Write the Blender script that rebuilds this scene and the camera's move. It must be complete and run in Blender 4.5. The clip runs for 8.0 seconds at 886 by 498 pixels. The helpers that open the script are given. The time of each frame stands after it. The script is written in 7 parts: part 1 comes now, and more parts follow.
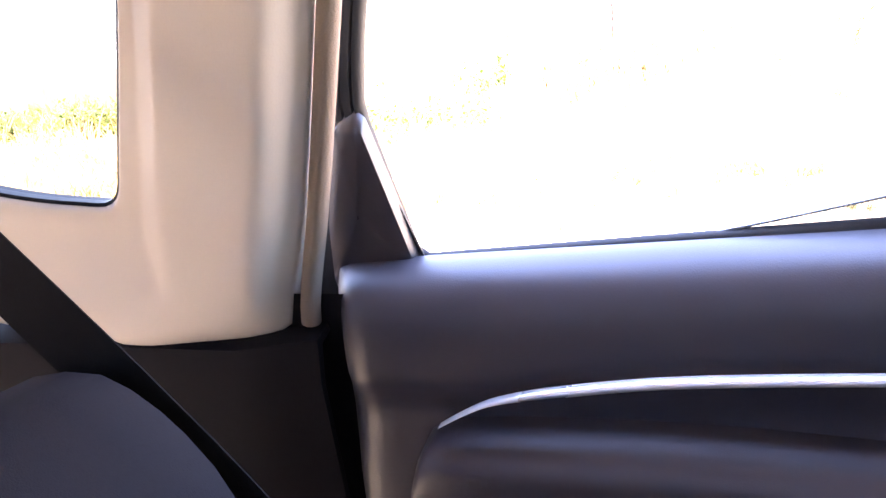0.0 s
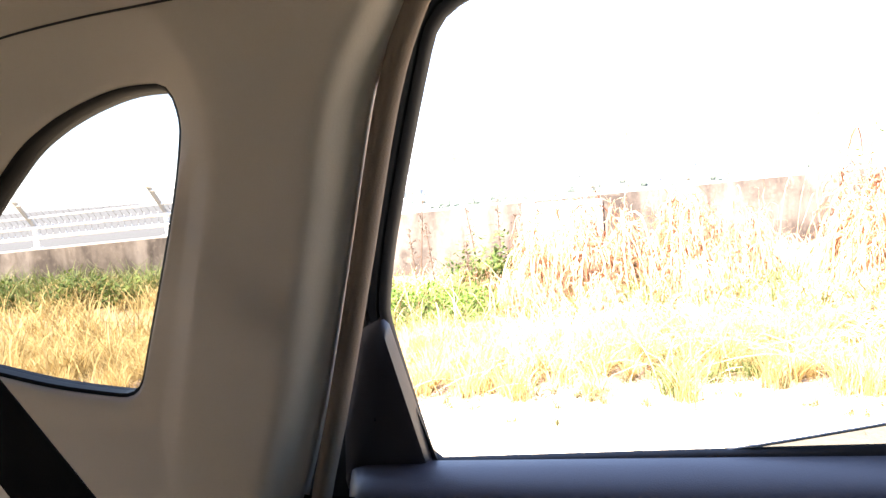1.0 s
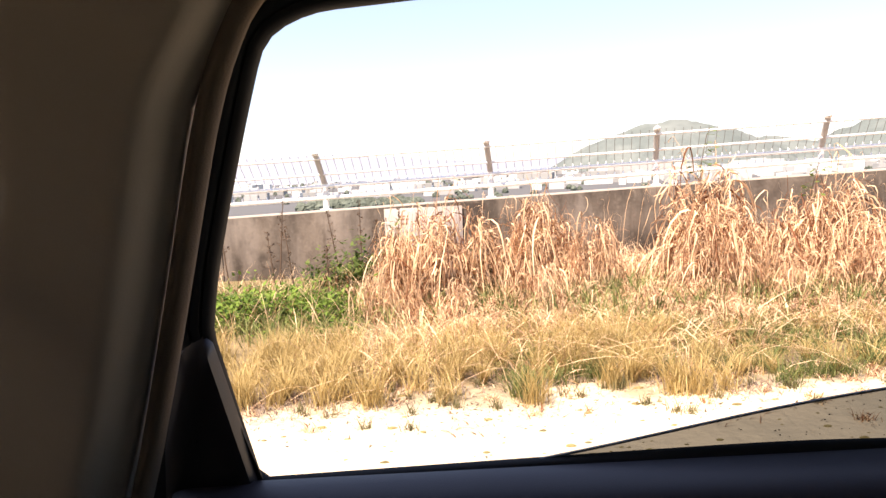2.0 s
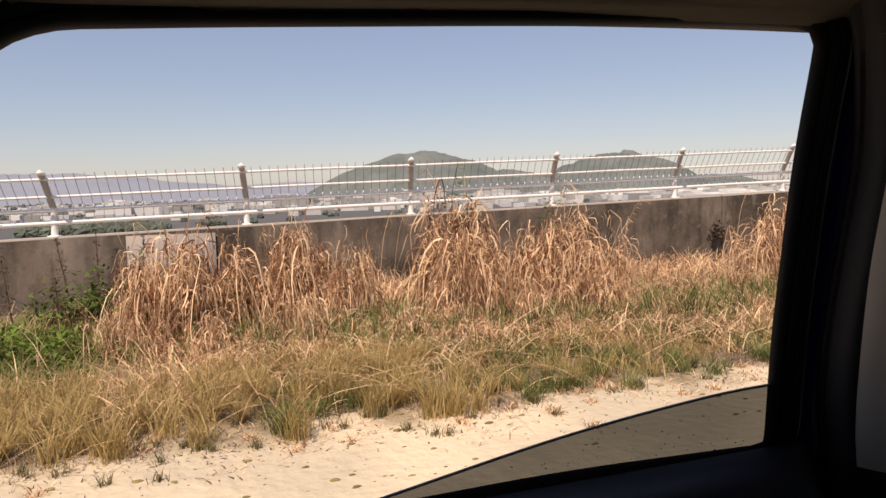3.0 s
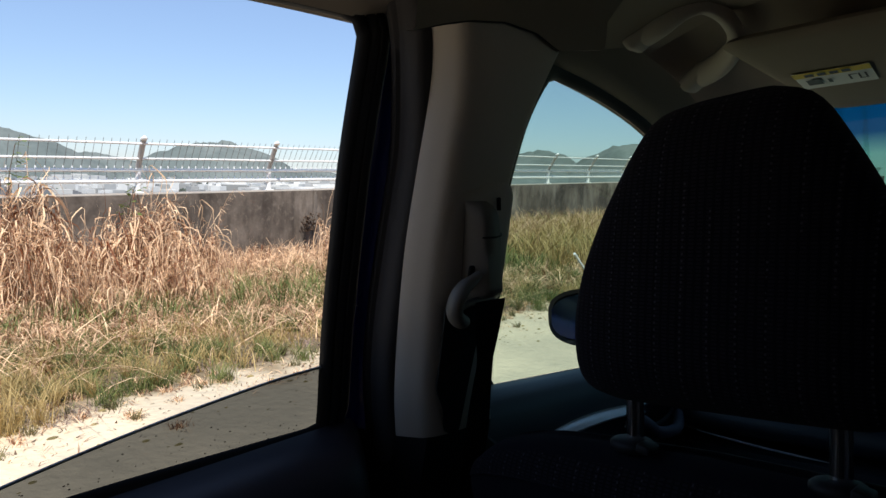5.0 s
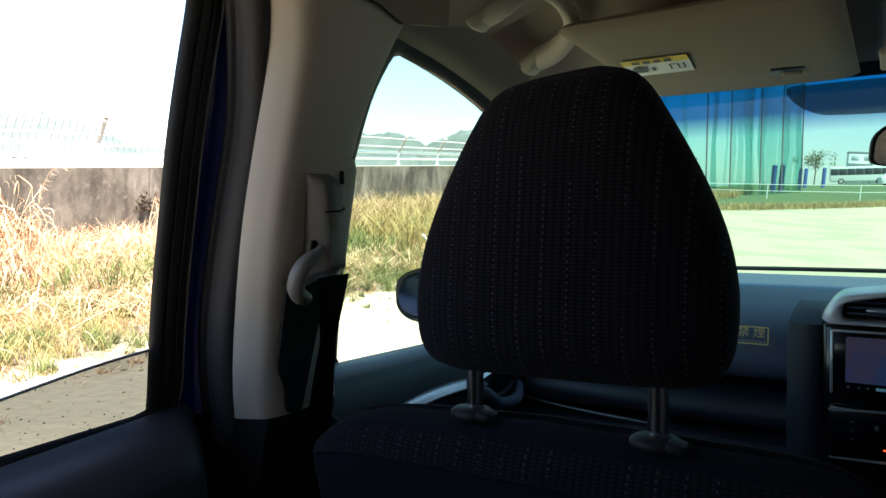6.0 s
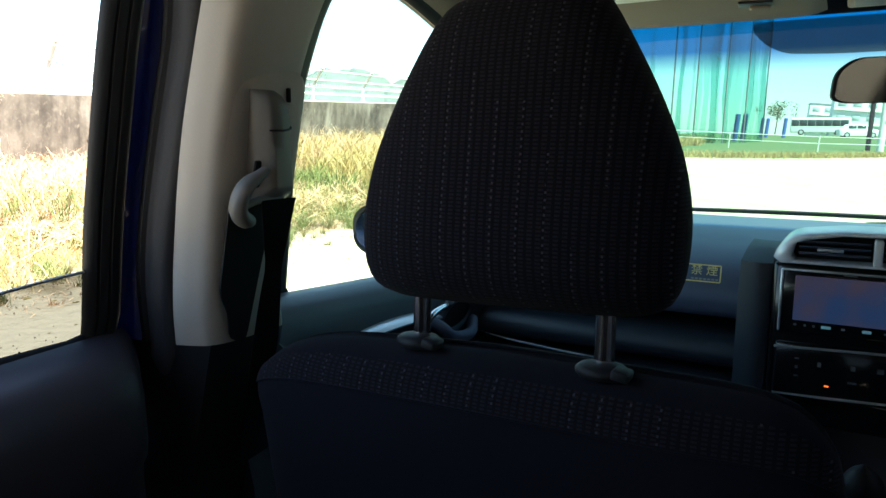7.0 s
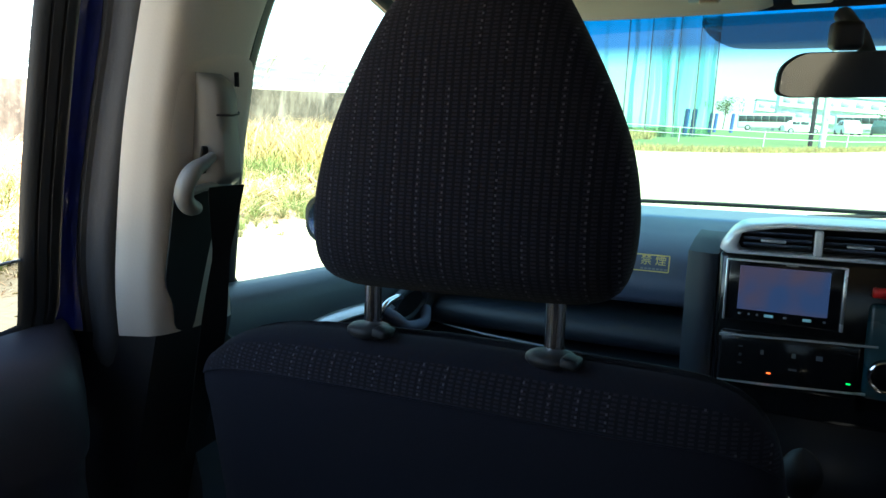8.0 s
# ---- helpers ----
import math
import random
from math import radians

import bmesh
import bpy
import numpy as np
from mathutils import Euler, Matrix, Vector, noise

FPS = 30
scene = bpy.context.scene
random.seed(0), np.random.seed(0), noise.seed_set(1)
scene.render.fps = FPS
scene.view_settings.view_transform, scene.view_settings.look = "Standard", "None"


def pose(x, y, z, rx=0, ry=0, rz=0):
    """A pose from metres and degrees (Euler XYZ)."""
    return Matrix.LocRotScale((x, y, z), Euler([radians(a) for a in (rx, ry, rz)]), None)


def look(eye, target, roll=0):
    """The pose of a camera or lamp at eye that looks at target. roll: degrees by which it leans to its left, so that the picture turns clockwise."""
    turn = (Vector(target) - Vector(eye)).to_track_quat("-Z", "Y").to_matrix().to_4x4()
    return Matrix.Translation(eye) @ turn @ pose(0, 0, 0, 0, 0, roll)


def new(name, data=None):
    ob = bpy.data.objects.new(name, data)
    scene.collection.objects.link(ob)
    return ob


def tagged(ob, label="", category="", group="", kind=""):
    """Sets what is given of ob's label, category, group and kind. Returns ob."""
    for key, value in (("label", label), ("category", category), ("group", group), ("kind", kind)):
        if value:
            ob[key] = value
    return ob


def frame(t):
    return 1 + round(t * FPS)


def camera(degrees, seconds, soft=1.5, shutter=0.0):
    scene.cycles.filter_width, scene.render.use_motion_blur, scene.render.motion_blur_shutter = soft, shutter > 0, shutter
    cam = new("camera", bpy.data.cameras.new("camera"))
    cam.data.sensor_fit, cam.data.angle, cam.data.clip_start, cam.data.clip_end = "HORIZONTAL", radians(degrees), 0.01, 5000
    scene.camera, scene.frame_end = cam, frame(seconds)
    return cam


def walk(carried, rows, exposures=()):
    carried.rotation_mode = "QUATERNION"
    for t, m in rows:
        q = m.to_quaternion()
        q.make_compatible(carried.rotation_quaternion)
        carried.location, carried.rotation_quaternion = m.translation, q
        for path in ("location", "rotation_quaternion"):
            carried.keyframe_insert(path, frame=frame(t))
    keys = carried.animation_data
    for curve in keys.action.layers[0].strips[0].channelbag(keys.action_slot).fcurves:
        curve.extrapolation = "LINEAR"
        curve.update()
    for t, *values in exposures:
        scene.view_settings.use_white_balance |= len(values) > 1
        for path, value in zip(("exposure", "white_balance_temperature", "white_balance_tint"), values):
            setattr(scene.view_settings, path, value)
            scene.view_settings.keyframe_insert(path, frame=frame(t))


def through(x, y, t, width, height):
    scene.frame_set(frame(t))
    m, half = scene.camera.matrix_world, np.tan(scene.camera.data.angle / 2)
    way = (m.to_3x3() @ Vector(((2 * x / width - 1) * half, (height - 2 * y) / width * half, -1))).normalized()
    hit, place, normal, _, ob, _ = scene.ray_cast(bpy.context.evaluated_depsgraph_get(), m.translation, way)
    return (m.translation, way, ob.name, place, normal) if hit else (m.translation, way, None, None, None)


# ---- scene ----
cam = camera(63.8, 8.0)
PATH = [
    (0, (-0.009, 0.105, 1.162), (-1.836, -0.313, 0.465), -7.5),
    (0.2, (0.026, 0.073, 1.145), (-1.885, -0.241, 0.648), -6.2),
    (0.5, (0.018, 0.087, 1.19), (-1.913, -0.243, 0.787), -5.1),
    (0.8, (0.016, 0.09, 1.194), (-1.933, -0.269, 0.928), -5.9),
    (1, (0.026, 0.085, 1.2), (-1.928, -0.284, 0.993), -4.6),
    (1.2, (0.028, 0.086, 1.2), (-1.925, -0.308, 1.026), -4.4),
    (2.3, (0.032, 0.136, 1.222), (-1.941, 0.370, 0.992), -2.34),
    (2.5, (0.003, 0.134, 1.224), (-1.950, 0.503, 1.003), -2.44),
    (2.7, (-0.012, 0.128, 1.227), (-1.940, 0.620, 1.024), -2.2),
    (3, (-0.004, 0.114, 1.236), (-1.880, 0.786, 1.063), -1.24),
    (3.5, (-0.009, 0.134, 1.234), (-1.761, 1.091, 1.108), -0.17),
    (4, (-0.022, 0.153, 1.227), (-1.630, 1.333, 1.075), 0.57),
    (4.5, (-0.016, 0.170, 1.223), (-1.470, 1.532, 1.044), 0.58),
    (5, (-0.016, 0.188, 1.222), (-1.260, 1.743, 1.031), 1.67),
    (5.2, (-0.013, 0.187, 1.222), (-1.162, 1.814, 1.039), 1.1),
    (6.3, (-0.014, 0.21, 1.202), (-0.857, 2.003, 0.952), 3.8),
    (6.5, (-0.013, 0.217, 1.195), (-0.85, 2.006, 0.902), 4.2),
    (7, (-0.01, 0.228, 1.194), (-0.785, 2.026, 0.813), 4.6),
    (7.5, (-0.009, 0.234, 1.192), (-0.702, 2.061, 0.789), 4.9),
    (8, (-0.008, 0.233, 1.191), (-0.664, 2.076, 0.796), 5.5),
]
EXPOSURES = [  # seconds, stops, kelvin, tint
    (0, 5.82, 6500, 30), (0.2, 5.06, 6500, 26), (0.5, 3.9, 6480, 20), (1.2, 3.5, 6650, 16), (2.3, 1.0, 7500, 22), (2.6, 0.65, 7500, 22), (3.0, 0.33, 7500, 22), (3.5, 0.2, 7400, 22), (4.0, 0.25, 6500, 15), (4.5, 0.38, 6150, 12), (5.2, 0.95, 6050, 10), (6.3, 2.8, 6400, 4), (7.0, 3.0, 6350, 2), (8.0, 3.7, 6300, 0)]
walk(cam, [(t, look(e, g, r)) for t, e, g, r in PATH], EXPOSURES)

# ---- light ----
SUN_ELEVATION, SUN_AZIMUTH = 58.0, 130.0   # degrees; azimuth clockwise from +y
world = bpy.data.worlds.new("sky")
scene.world = world
world.use_nodes = True
wn = world.node_tree.nodes
sky = wn.new("ShaderNodeTexSky")
sky.sky_type = "NISHITA"
sky.sun_disc = False
sky.sun_elevation = radians(SUN_ELEVATION)
sky.sun_rotation = radians(SUN_AZIMUTH)
sky.air_density, sky.dust_density, sky.ozone_density = 1.0, 0.35, 3.0
wn["Background"].inputs["Strength"].default_value = 0.09
veil = wn.new("ShaderNodeMix")              # thin even haze over the whole sky
veil.data_type = "RGBA"
veil.inputs["Factor"].default_value = 0.32
veil.inputs["B"].default_value = (3.1, 3.9, 5.75, 1)
world.node_tree.links.new(sky.outputs["Color"], veil.inputs["A"])
world.node_tree.links.new(veil.outputs["Result"], wn["Background"].inputs["Color"])
sun = new("sun", bpy.data.lights.new("sun", "SUN"))
sun.data.energy, sun.data.angle, sun.data.color = 4.0, radians(0.6), (1.0, 0.94, 0.84)
az, el = radians(SUN_AZIMUTH), radians(SUN_ELEVATION)
sun_from = Vector((math.sin(az) * math.cos(el), math.cos(az) * math.cos(el), math.sin(el)))
sun.matrix_world = look(sun_from * 50, (0, 0, 0))


# ---- materials ----
def material(name, colour, rough=0.6, metal=0.0, vary=0.15, scale=6.0, fine=60.0, bump=0.1, dist=0.002, coords="Object", per_island=0.0, per_object=0.0, second=None, mix_scale=1.5, mix_at=(0.45, 0.6), spec=0.5, coat=0.0):
    """A surface with large patches, fine grain and relief at real size."""
    m = bpy.data.materials.new(name)
    m.use_nodes = True
    nt = m.node_tree
    n, l = nt.nodes, nt.links
    b = n["Principled BSDF"]
    tc = n.new("ShaderNodeTexCoord")
    big, small = n.new("ShaderNodeTexNoise"), n.new("ShaderNodeTexNoise")
    big.inputs["Scale"].default_value, small.inputs["Scale"].default_value = scale, fine
    big.inputs["Detail"].default_value, small.inputs["Detail"].default_value = 6, 4
    for t in (big, small):
        l.new(tc.outputs[coords], t.inputs["Vector"])
    base = n.new("ShaderNodeMix")
    base.data_type = "RGBA"
    base.inputs["A"].default_value = (*colour, 1)
    base.inputs["B"].default_value = (*(second or colour), 1)
    if second:
        patch = n.new("ShaderNodeTexNoise")
        patch.inputs["Scale"].default_value, patch.inputs["Detail"].default_value = mix_scale, 7
        ramp = n.new("ShaderNodeMapRange")
        ramp.inputs["From Min"].default_value, ramp.inputs["From Max"].default_value = mix_at
        l.new(tc.outputs[coords], patch.inputs["Vector"])
        l.new(patch.outputs["Fac"], ramp.inputs["Value"])
        l.new(ramp.outputs["Result"], base.inputs["Factor"])
    else:
        base.inputs["Factor"].default_value = 0
    value = n.new("ShaderNodeMath")
    value.operation = "MULTIPLY_ADD"
    value.inputs[1].default_value, value.inputs[2].default_value = 2 * vary, 1 - vary
    blend = n.new("ShaderNodeMix")
    blend.inputs["Factor"].default_value = 0.45
    l.new(big.outputs["Fac"], blend.inputs["A"])
    l.new(small.outputs["Fac"], blend.inputs["B"])
    l.new(blend.outputs["Result"], value.inputs[0])
    hsv = n.new("ShaderNodeHueSaturation")
    l.new(base.outputs["Result"], hsv.inputs["Color"])
    last = value.outputs["Value"]
    for amount, node, out in ((per_island, "ShaderNodeNewGeometry", "Random Per Island"), (per_object, "ShaderNodeObjectInfo", "Random")):
        if amount:
            g, r = n.new(node), n.new("ShaderNodeMath")
            r.operation = "MULTIPLY_ADD"
            r.inputs[1].default_value, r.inputs[2].default_value = 2 * amount, 1 - amount
            l.new(g.outputs[out], r.inputs[0])
            mul = n.new("ShaderNodeMath")
            mul.operation = "MULTIPLY"
            l.new(last, mul.inputs[0])
            l.new(r.outputs["Value"], mul.inputs[1])
            last = mul.outputs["Value"]
    l.new(last, hsv.inputs["Value"])
    l.new(hsv.outputs["Color"], b.inputs["Base Color"])
    b.inputs["Metallic"].default_value = metal
    b.inputs["Specular IOR Level"].default_value = spec
    b.inputs["Coat Weight"].default_value = coat
    rr = n.new("ShaderNodeMapRange")
    rr.inputs["To Min"].default_value, rr.inputs["To Max"].default_value = max(0.02, rough - 0.12), min(1, rough + 0.12)
    l.new(big.outputs["Fac"], rr.inputs["Value"])
    l.new(rr.outputs["Result"], b.inputs["Roughness"])
    if bump:
        bp = n.new("ShaderNodeBump")
        bp.inputs["Strength"].default_value, bp.inputs["Distance"].default_value = bump, dist
        l.new(small.outputs["Fac"], bp.inputs["Height"])
        l.new(bp.outputs["Normal"], b.inputs["Normal"])
    return m


def glass(name, tint, gloss=1.0, band=None, dust_veil=0.0):
    """A thin pane: tinted, clear through it, glossier at a glancing view. band: (colour, z from, z to) of a shade
    strip; last, the share of a pale film for dust and reflected haze.
    """
    m = bpy.data.materials.new(name)
    m.use_nodes = True
    n, l = m.node_tree.nodes, m.node_tree.links
    n.remove(n["Principled BSDF"])
    clear, shine, mix = n.new("ShaderNodeBsdfTransparent"), n.new("ShaderNodeBsdfGlossy"), n.new("ShaderNodeMixShader")
    lw, pw, mr = n.new("ShaderNodeLayerWeight"), n.new("ShaderNodeMath"), n.new("ShaderNodeMapRange")
    pw.operation = "POWER"
    pw.inputs[1].default_value = 5.0
    lw.inputs["Blend"].default_value = 0.5
    mr.inputs["To Min"].default_value, mr.inputs["To Max"].default_value = 0.04 * gloss, 0.7 * gloss
    l.new(lw.outputs["Facing"], pw.inputs[0])
    l.new(pw.outputs[0], mr.inputs["Value"])
    l.new(mr.outputs["Result"], mix.inputs["Fac"])
    clear.inputs["Color"].default_value = (*tint, 1)
    shine.inputs["Roughness"].default_value = 0.02
    if band:
        tc, sep, br, c = n.new("ShaderNodeTexCoord"), n.new("ShaderNodeSeparateXYZ"), n.new("ShaderNodeMapRange"), n.new("ShaderNodeMix")
        c.data_type = "RGBA"
        br.inputs["From Min"].default_value, br.inputs["From Max"].default_value = band[1], band[2]
        c.inputs["A"].default_value, c.inputs["B"].default_value = (*tint, 1), (*band[0], 1)
        l.new(tc.outputs["Object"], sep.inputs["Vector"])
        l.new(sep.outputs["Z"], br.inputs["Value"])
        l.new(br.outputs["Result"], c.inputs["Factor"])
        l.new(c.outputs["Result"], clear.inputs["Color"])
    l.new(clear.outputs["BSDF"], mix.inputs[1])
    l.new(shine.outputs["BSDF"], mix.inputs[2])
    out = mix.outputs["Shader"]
    if dust_veil:
        film, lay, tc2, no = n.new("ShaderNodeBsdfTranslucent"), n.new("ShaderNodeMixShader"), n.new("ShaderNodeTexCoord"), n.new("ShaderNodeTexNoise")
        film.inputs["Color"].default_value = (0.80, 0.84, 0.82, 1)
        no.inputs["Scale"].default_value, no.inputs["Detail"].default_value = 7.0, 5
        dr = n.new("ShaderNodeMapRange")
        dr.inputs["To Min"].default_value, dr.inputs["To Max"].default_value = dust_veil * 0.6, dust_veil * 1.4
        l.new(tc2.outputs["Object"], no.inputs["Vector"])
        l.new(no.outputs["Fac"], dr.inputs["Value"])
        l.new(dr.outputs["Result"], lay.inputs["Fac"])
        l.new(out, lay.inputs[1])
        l.new(film.outputs["BSDF"], lay.inputs[2])
        out = lay.outputs["Shader"]
    l.new(out, n["Material Output"].inputs["Surface"])
    return m


def glow(name, colour, strength):
    m = bpy.data.materials.new(name)
    m.use_nodes = True
    b = m.node_tree.nodes["Principled BSDF"]
    b.inputs["Base Color"].default_value = (*colour, 1)
    b.inputs["Emission Color"].default_value = (*colour, 1)
    b.inputs["Emission Strength"].default_value = strength
    return m


BEIGE = material("pillar plastic", (0.47, 0.422, 0.36), 0.65, vary=0.06, scale=3, fine=420, bump=0.25, dist=0.0006, spec=0.25)
ANCHORGREY = material("belt anchor plastic", (0.165, 0.154, 0.139), 0.5, vary=0.06, scale=6, fine=420, bump=0.2, dist=0.0005)
LINING = material("headliner cloth", (0.27, 0.232, 0.185), 0.95, vary=0.08, scale=5, fine=600, bump=0.4, dist=0.0008, spec=0.1)
BLACK = material("black plastic", (0.007, 0.007, 0.0085), 0.6, vary=0.2, scale=6, fine=500, bump=0.3, dist=0.0006, spec=0.3)
DOORTRIM = material("door trim plastic", (0.036, 0.033, 0.042), 0.44, vary=0.12, scale=5, fine=600, bump=0.35, dist=0.0006)
SEALCLOTH = material("lined door seal", (0.060, 0.053, 0.047), 0.8, vary=0.2, scale=14, fine=500, bump=0.4, dist=0.0008, spec=0.2)
PILLARSEAL = material("grey pillar seal", (0.038, 0.036, 0.038), 0.7, vary=0.15, scale=12, fine=420, bump=0.4, dist=0.0007, spec=0.3)
FRAMEBLACK = material("black window frame", (0.014, 0.0135, 0.0145), 0.55, vary=0.15, scale=8, fine=400, bump=0.2, dist=0.0005, spec=0.35)
# Dash plastic darkened: the shade low on dash and door is in its colour.
DASHDARK = material("darkened dash plastic", (0.023, 0.030, 0.042), 0.5, vary=0.12, scale=5, fine=500, bump=0.45, dist=0.0009)
SEALBEAD = material("brown seal cloth", (0.165, 0.132, 0.105), 0.95, vary=0.2, scale=14, fine=500, bump=0.5, dist=0.001, spec=0.03)
CORNER = material("corner cover plastic", (0.030, 0.025, 0.029), 0.42, vary=0.12, scale=5, fine=600, bump=0.3, dist=0.0005)
FRIT = material("black glass edge", (0.003, 0.003, 0.003), 0.5, vary=0.1, scale=6, fine=300, bump=0, spec=0.1)
RUBBER = material("rubber seal", (0.026, 0.024, 0.025), 0.7, vary=0.2, scale=12, fine=300, bump=0.2, dist=0.0006)
PAINT = material("blue car paint", (0.006, 0.014, 0.17), 0.25, vary=0.08, scale=4, fine=900, bump=0.02, dist=0.0003, coat=0.8)
SILVER = material("satin silver trim", (0.74, 0.76, 0.79), 0.30, metal=0.65, vary=0.06, scale=8, fine=300, bump=0.03, dist=0.0003)
CHROME = material("chrome", (0.75, 0.75, 0.77), 0.12, metal=1.0, vary=0.04, scale=10, fine=300, bump=0.0)
PIANO = material("gloss black", (0.008, 0.008, 0.009), 0.14, vary=0.2, scale=9, fine=200, bump=0.0)
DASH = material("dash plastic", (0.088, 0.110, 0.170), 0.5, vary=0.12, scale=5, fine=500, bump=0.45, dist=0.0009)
DOORBLUE = material("front door plastic", (0.032, 0.044, 0.060), 0.5, vary=0.12, scale=5, fine=500, bump=0.45, dist=0.0009)
BELTWEB = material("belt webbing", (0.0055, 0.0048, 0.0054), 0.85, vary=0.15, scale=20, fine=700, bump=0.5, dist=0.0006, spec=0.12)
SEATSIDE = material("seat cloth plain", (0.0072, 0.0072, 0.0112), 0.95, vary=0.12, scale=8, fine=900, bump=0.5, dist=0.0008, spec=0.06)
GREYSEAT = material("rear seat cloth", (0.015, 0.0125, 0.0135), 0.95, vary=0.12, scale=8, fine=900, bump=0.5, dist=0.0008, spec=0.06)
LOWTRIM = material("lower trim plastic", (0.0055, 0.0045, 0.006), 0.8, vary=0.15, scale=6, fine=500, bump=0.3, dist=0.0006, spec=0.12)
PRIVACY = glass("privacy glass", (0.15, 0.16, 0.165))
# Unseen far and tail panes, darker than real glass to keep daylight out.
DARKGLASS = glass("light-blocking far glass", (0.016, 0.016, 0.016))
FARGLASS = glass("dimmed far glass", (0.032, 0.032, 0.031))
TAILGLASS = glass("dimmed tailgate glass", (0.08, 0.08, 0.08))
# Vent chrome made pale and diffuse: its bright reflection is in the colour.
VENTSILVER = material("chrome paled for its reflection", (0.90, 0.93, 0.96), 0.22, metal=0.15, vary=0.04, scale=8, fine=300, bump=0.0)
QUARTERGLASS = glass("quarter glass", (0.46, 0.45, 0.42))
FRONTGLASS = glass("door glass", (0.49, 0.61, 0.55))
# The pale film stands for dust and for the dash's veiling reflection.
SCREENGLASS = glass("windscreen glass", (0.215, 0.345, 0.285), band=((0.003, 0.062, 0.145), 1.334, 1.372), dust_veil=0.010, gloss=0.25)
MIRROR = material("mirror silver", (0.85, 0.87, 0.88), 0.03, metal=1.0, vary=0.0, bump=0.0)
WHITE = material("white paint", (0.80, 0.80, 0.78), 0.45, vary=0.08, scale=3, fine=80, bump=0.05)
PAPER = material("label paper", (0.80, 0.80, 0.76), 0.6, vary=0.04, bump=0.0)
YELLOW = material("label yellow", (0.75, 0.55, 0.03), 0.6, vary=0.04, bump=0.0)
GOLD = material("sticker gold print", (0.92, 0.74, 0.26), 0.5, vary=0.05, bump=0.0)
INK = material("black print", (0.03, 0.03, 0.03), 0.6, vary=0.05, bump=0.0)
RED = material("red print", (0.30, 0.10, 0.05), 0.7, vary=0.2, bump=0.0)
REDPLASTIC = material("red button", (0.6, 0.02, 0.02), 0.3, vary=0.05, bump=0.0)
LITKEY = glow("lit key", (0.22, 0.50, 0.62), 0.022)
DIMPRINT = material("dim key print", (0.11, 0.115, 0.12), 0.5, vary=0.1, bump=0.0)
GREYPRINT = material("grey print", (0.30, 0.31, 0.32), 0.6, vary=0.1, bump=0.0)


def cloth():
    """Woven seat cloth with narrow ribs and rows of pale stitches."""
    m = material("seat cloth woven", (0.0050, 0.0045, 0.0068), 0.95, vary=0.2, scale=15, fine=900, bump=0.6, dist=0.001, spec=0.1)
    n, l = m.node_tree.nodes, m.node_tree.links
    tc, sep = n.new("ShaderNodeTexCoord"), n.new("ShaderNodeSeparateXYZ")
    l.new(tc.outputs["Object"], sep.inputs["Vector"])

    def math_node(op, a, b=None):
        k = n.new("ShaderNodeMath")
        k.operation = op
        for i, v in enumerate((a, b)):
            if v is None:
                continue
            if isinstance(v, (int, float)):
                k.inputs[i].default_value = v
            else:
                l.new(v, k.inputs[i])
        return k.outputs[0]
    jit = n.new("ShaderNodeTexNoise")
    jit.inputs["Scale"].default_value = 9
    l.new(tc.outputs["Object"], jit.inputs["Vector"])
    col = math_node("FRACT", math_node("MULTIPLY", sep.outputs["X"], 43.0))
    row = math_node("FRACT", math_node("MULTIPLY", sep.outputs["Z"], 170.0))
    rib = math_node("FRACT", math_node("MULTIPLY", sep.outputs["X"], 138.0))
    course = math_node("FRACT", math_node("MULTIPLY", sep.outputs["Z"], 310.0))
    line = math_node("MULTIPLY", math_node("LESS_THAN", col, 0.075), math_node("LESS_THAN", row, 0.34))
    knit = n.new("ShaderNodeTexNoise")
    knit.inputs["Scale"].default_value = 420
    l.new(tc.outputs["Object"], knit.inputs["Vector"])
    weave = math_node("MULTIPLY", math_node("LESS_THAN", rib, 0.62), math_node("LESS_THAN", course, 0.55))
    weave = math_node("MULTIPLY", weave, knit.outputs["Fac"])
    gate = math_node("GREATER_THAN", jit.outputs["Fac"], 0.42)
    line = math_node("MULTIPLY", line, gate)
    b = n["Principled BSDF"]
    was = b.inputs["Base Color"].links[0].from_socket
    m1, m2 = n.new("ShaderNodeMix"), n.new("ShaderNodeMix")
    m1.data_type = m2.data_type = "RGBA"
    l.new(weave, m1.inputs["Factor"])
    l.new(was, m1.inputs["A"])
    m1.inputs["B"].default_value = (0.023, 0.020, 0.027, 1)
    l.new(line, m2.inputs["Factor"])
    l.new(m1.outputs["Result"], m2.inputs["A"])
    m2.inputs["B"].default_value = (0.044, 0.041, 0.048, 1)
    l.new(m2.outputs["Result"], b.inputs["Base Color"])
    return m


CLOTH = cloth()
for fabric in (CLOTH, SEATSIDE):                      # short nap that catches light at a grazing view
    nap = fabric.node_tree.nodes["Principled BSDF"]
    nap.inputs["Sheen Weight"].default_value, nap.inputs["Sheen Roughness"].default_value = 0.025, 0.5


# ---- shapes ----
def finish(bm, name, mat, smooth=50):
    me = bpy.data.meshes.new(name)
    bmesh.ops.recalc_face_normals(bm, faces=bm.faces)
    bm.to_mesh(me)
    bm.free()
    me.materials.append(mat)
    if smooth:
        for p in me.polygons:
            p.use_smooth = True
        me.set_sharp_from_angle(angle=radians(smooth))
    return me


def part(name, bm, mat, parent=None, label="", smooth=50):
    """Links a bmesh as one mesh object under a thing or a part."""
    ob = new(name, finish(bm, name, mat, smooth))
    if parent is not None:
        ob.parent = parent
    return tagged(ob, label)


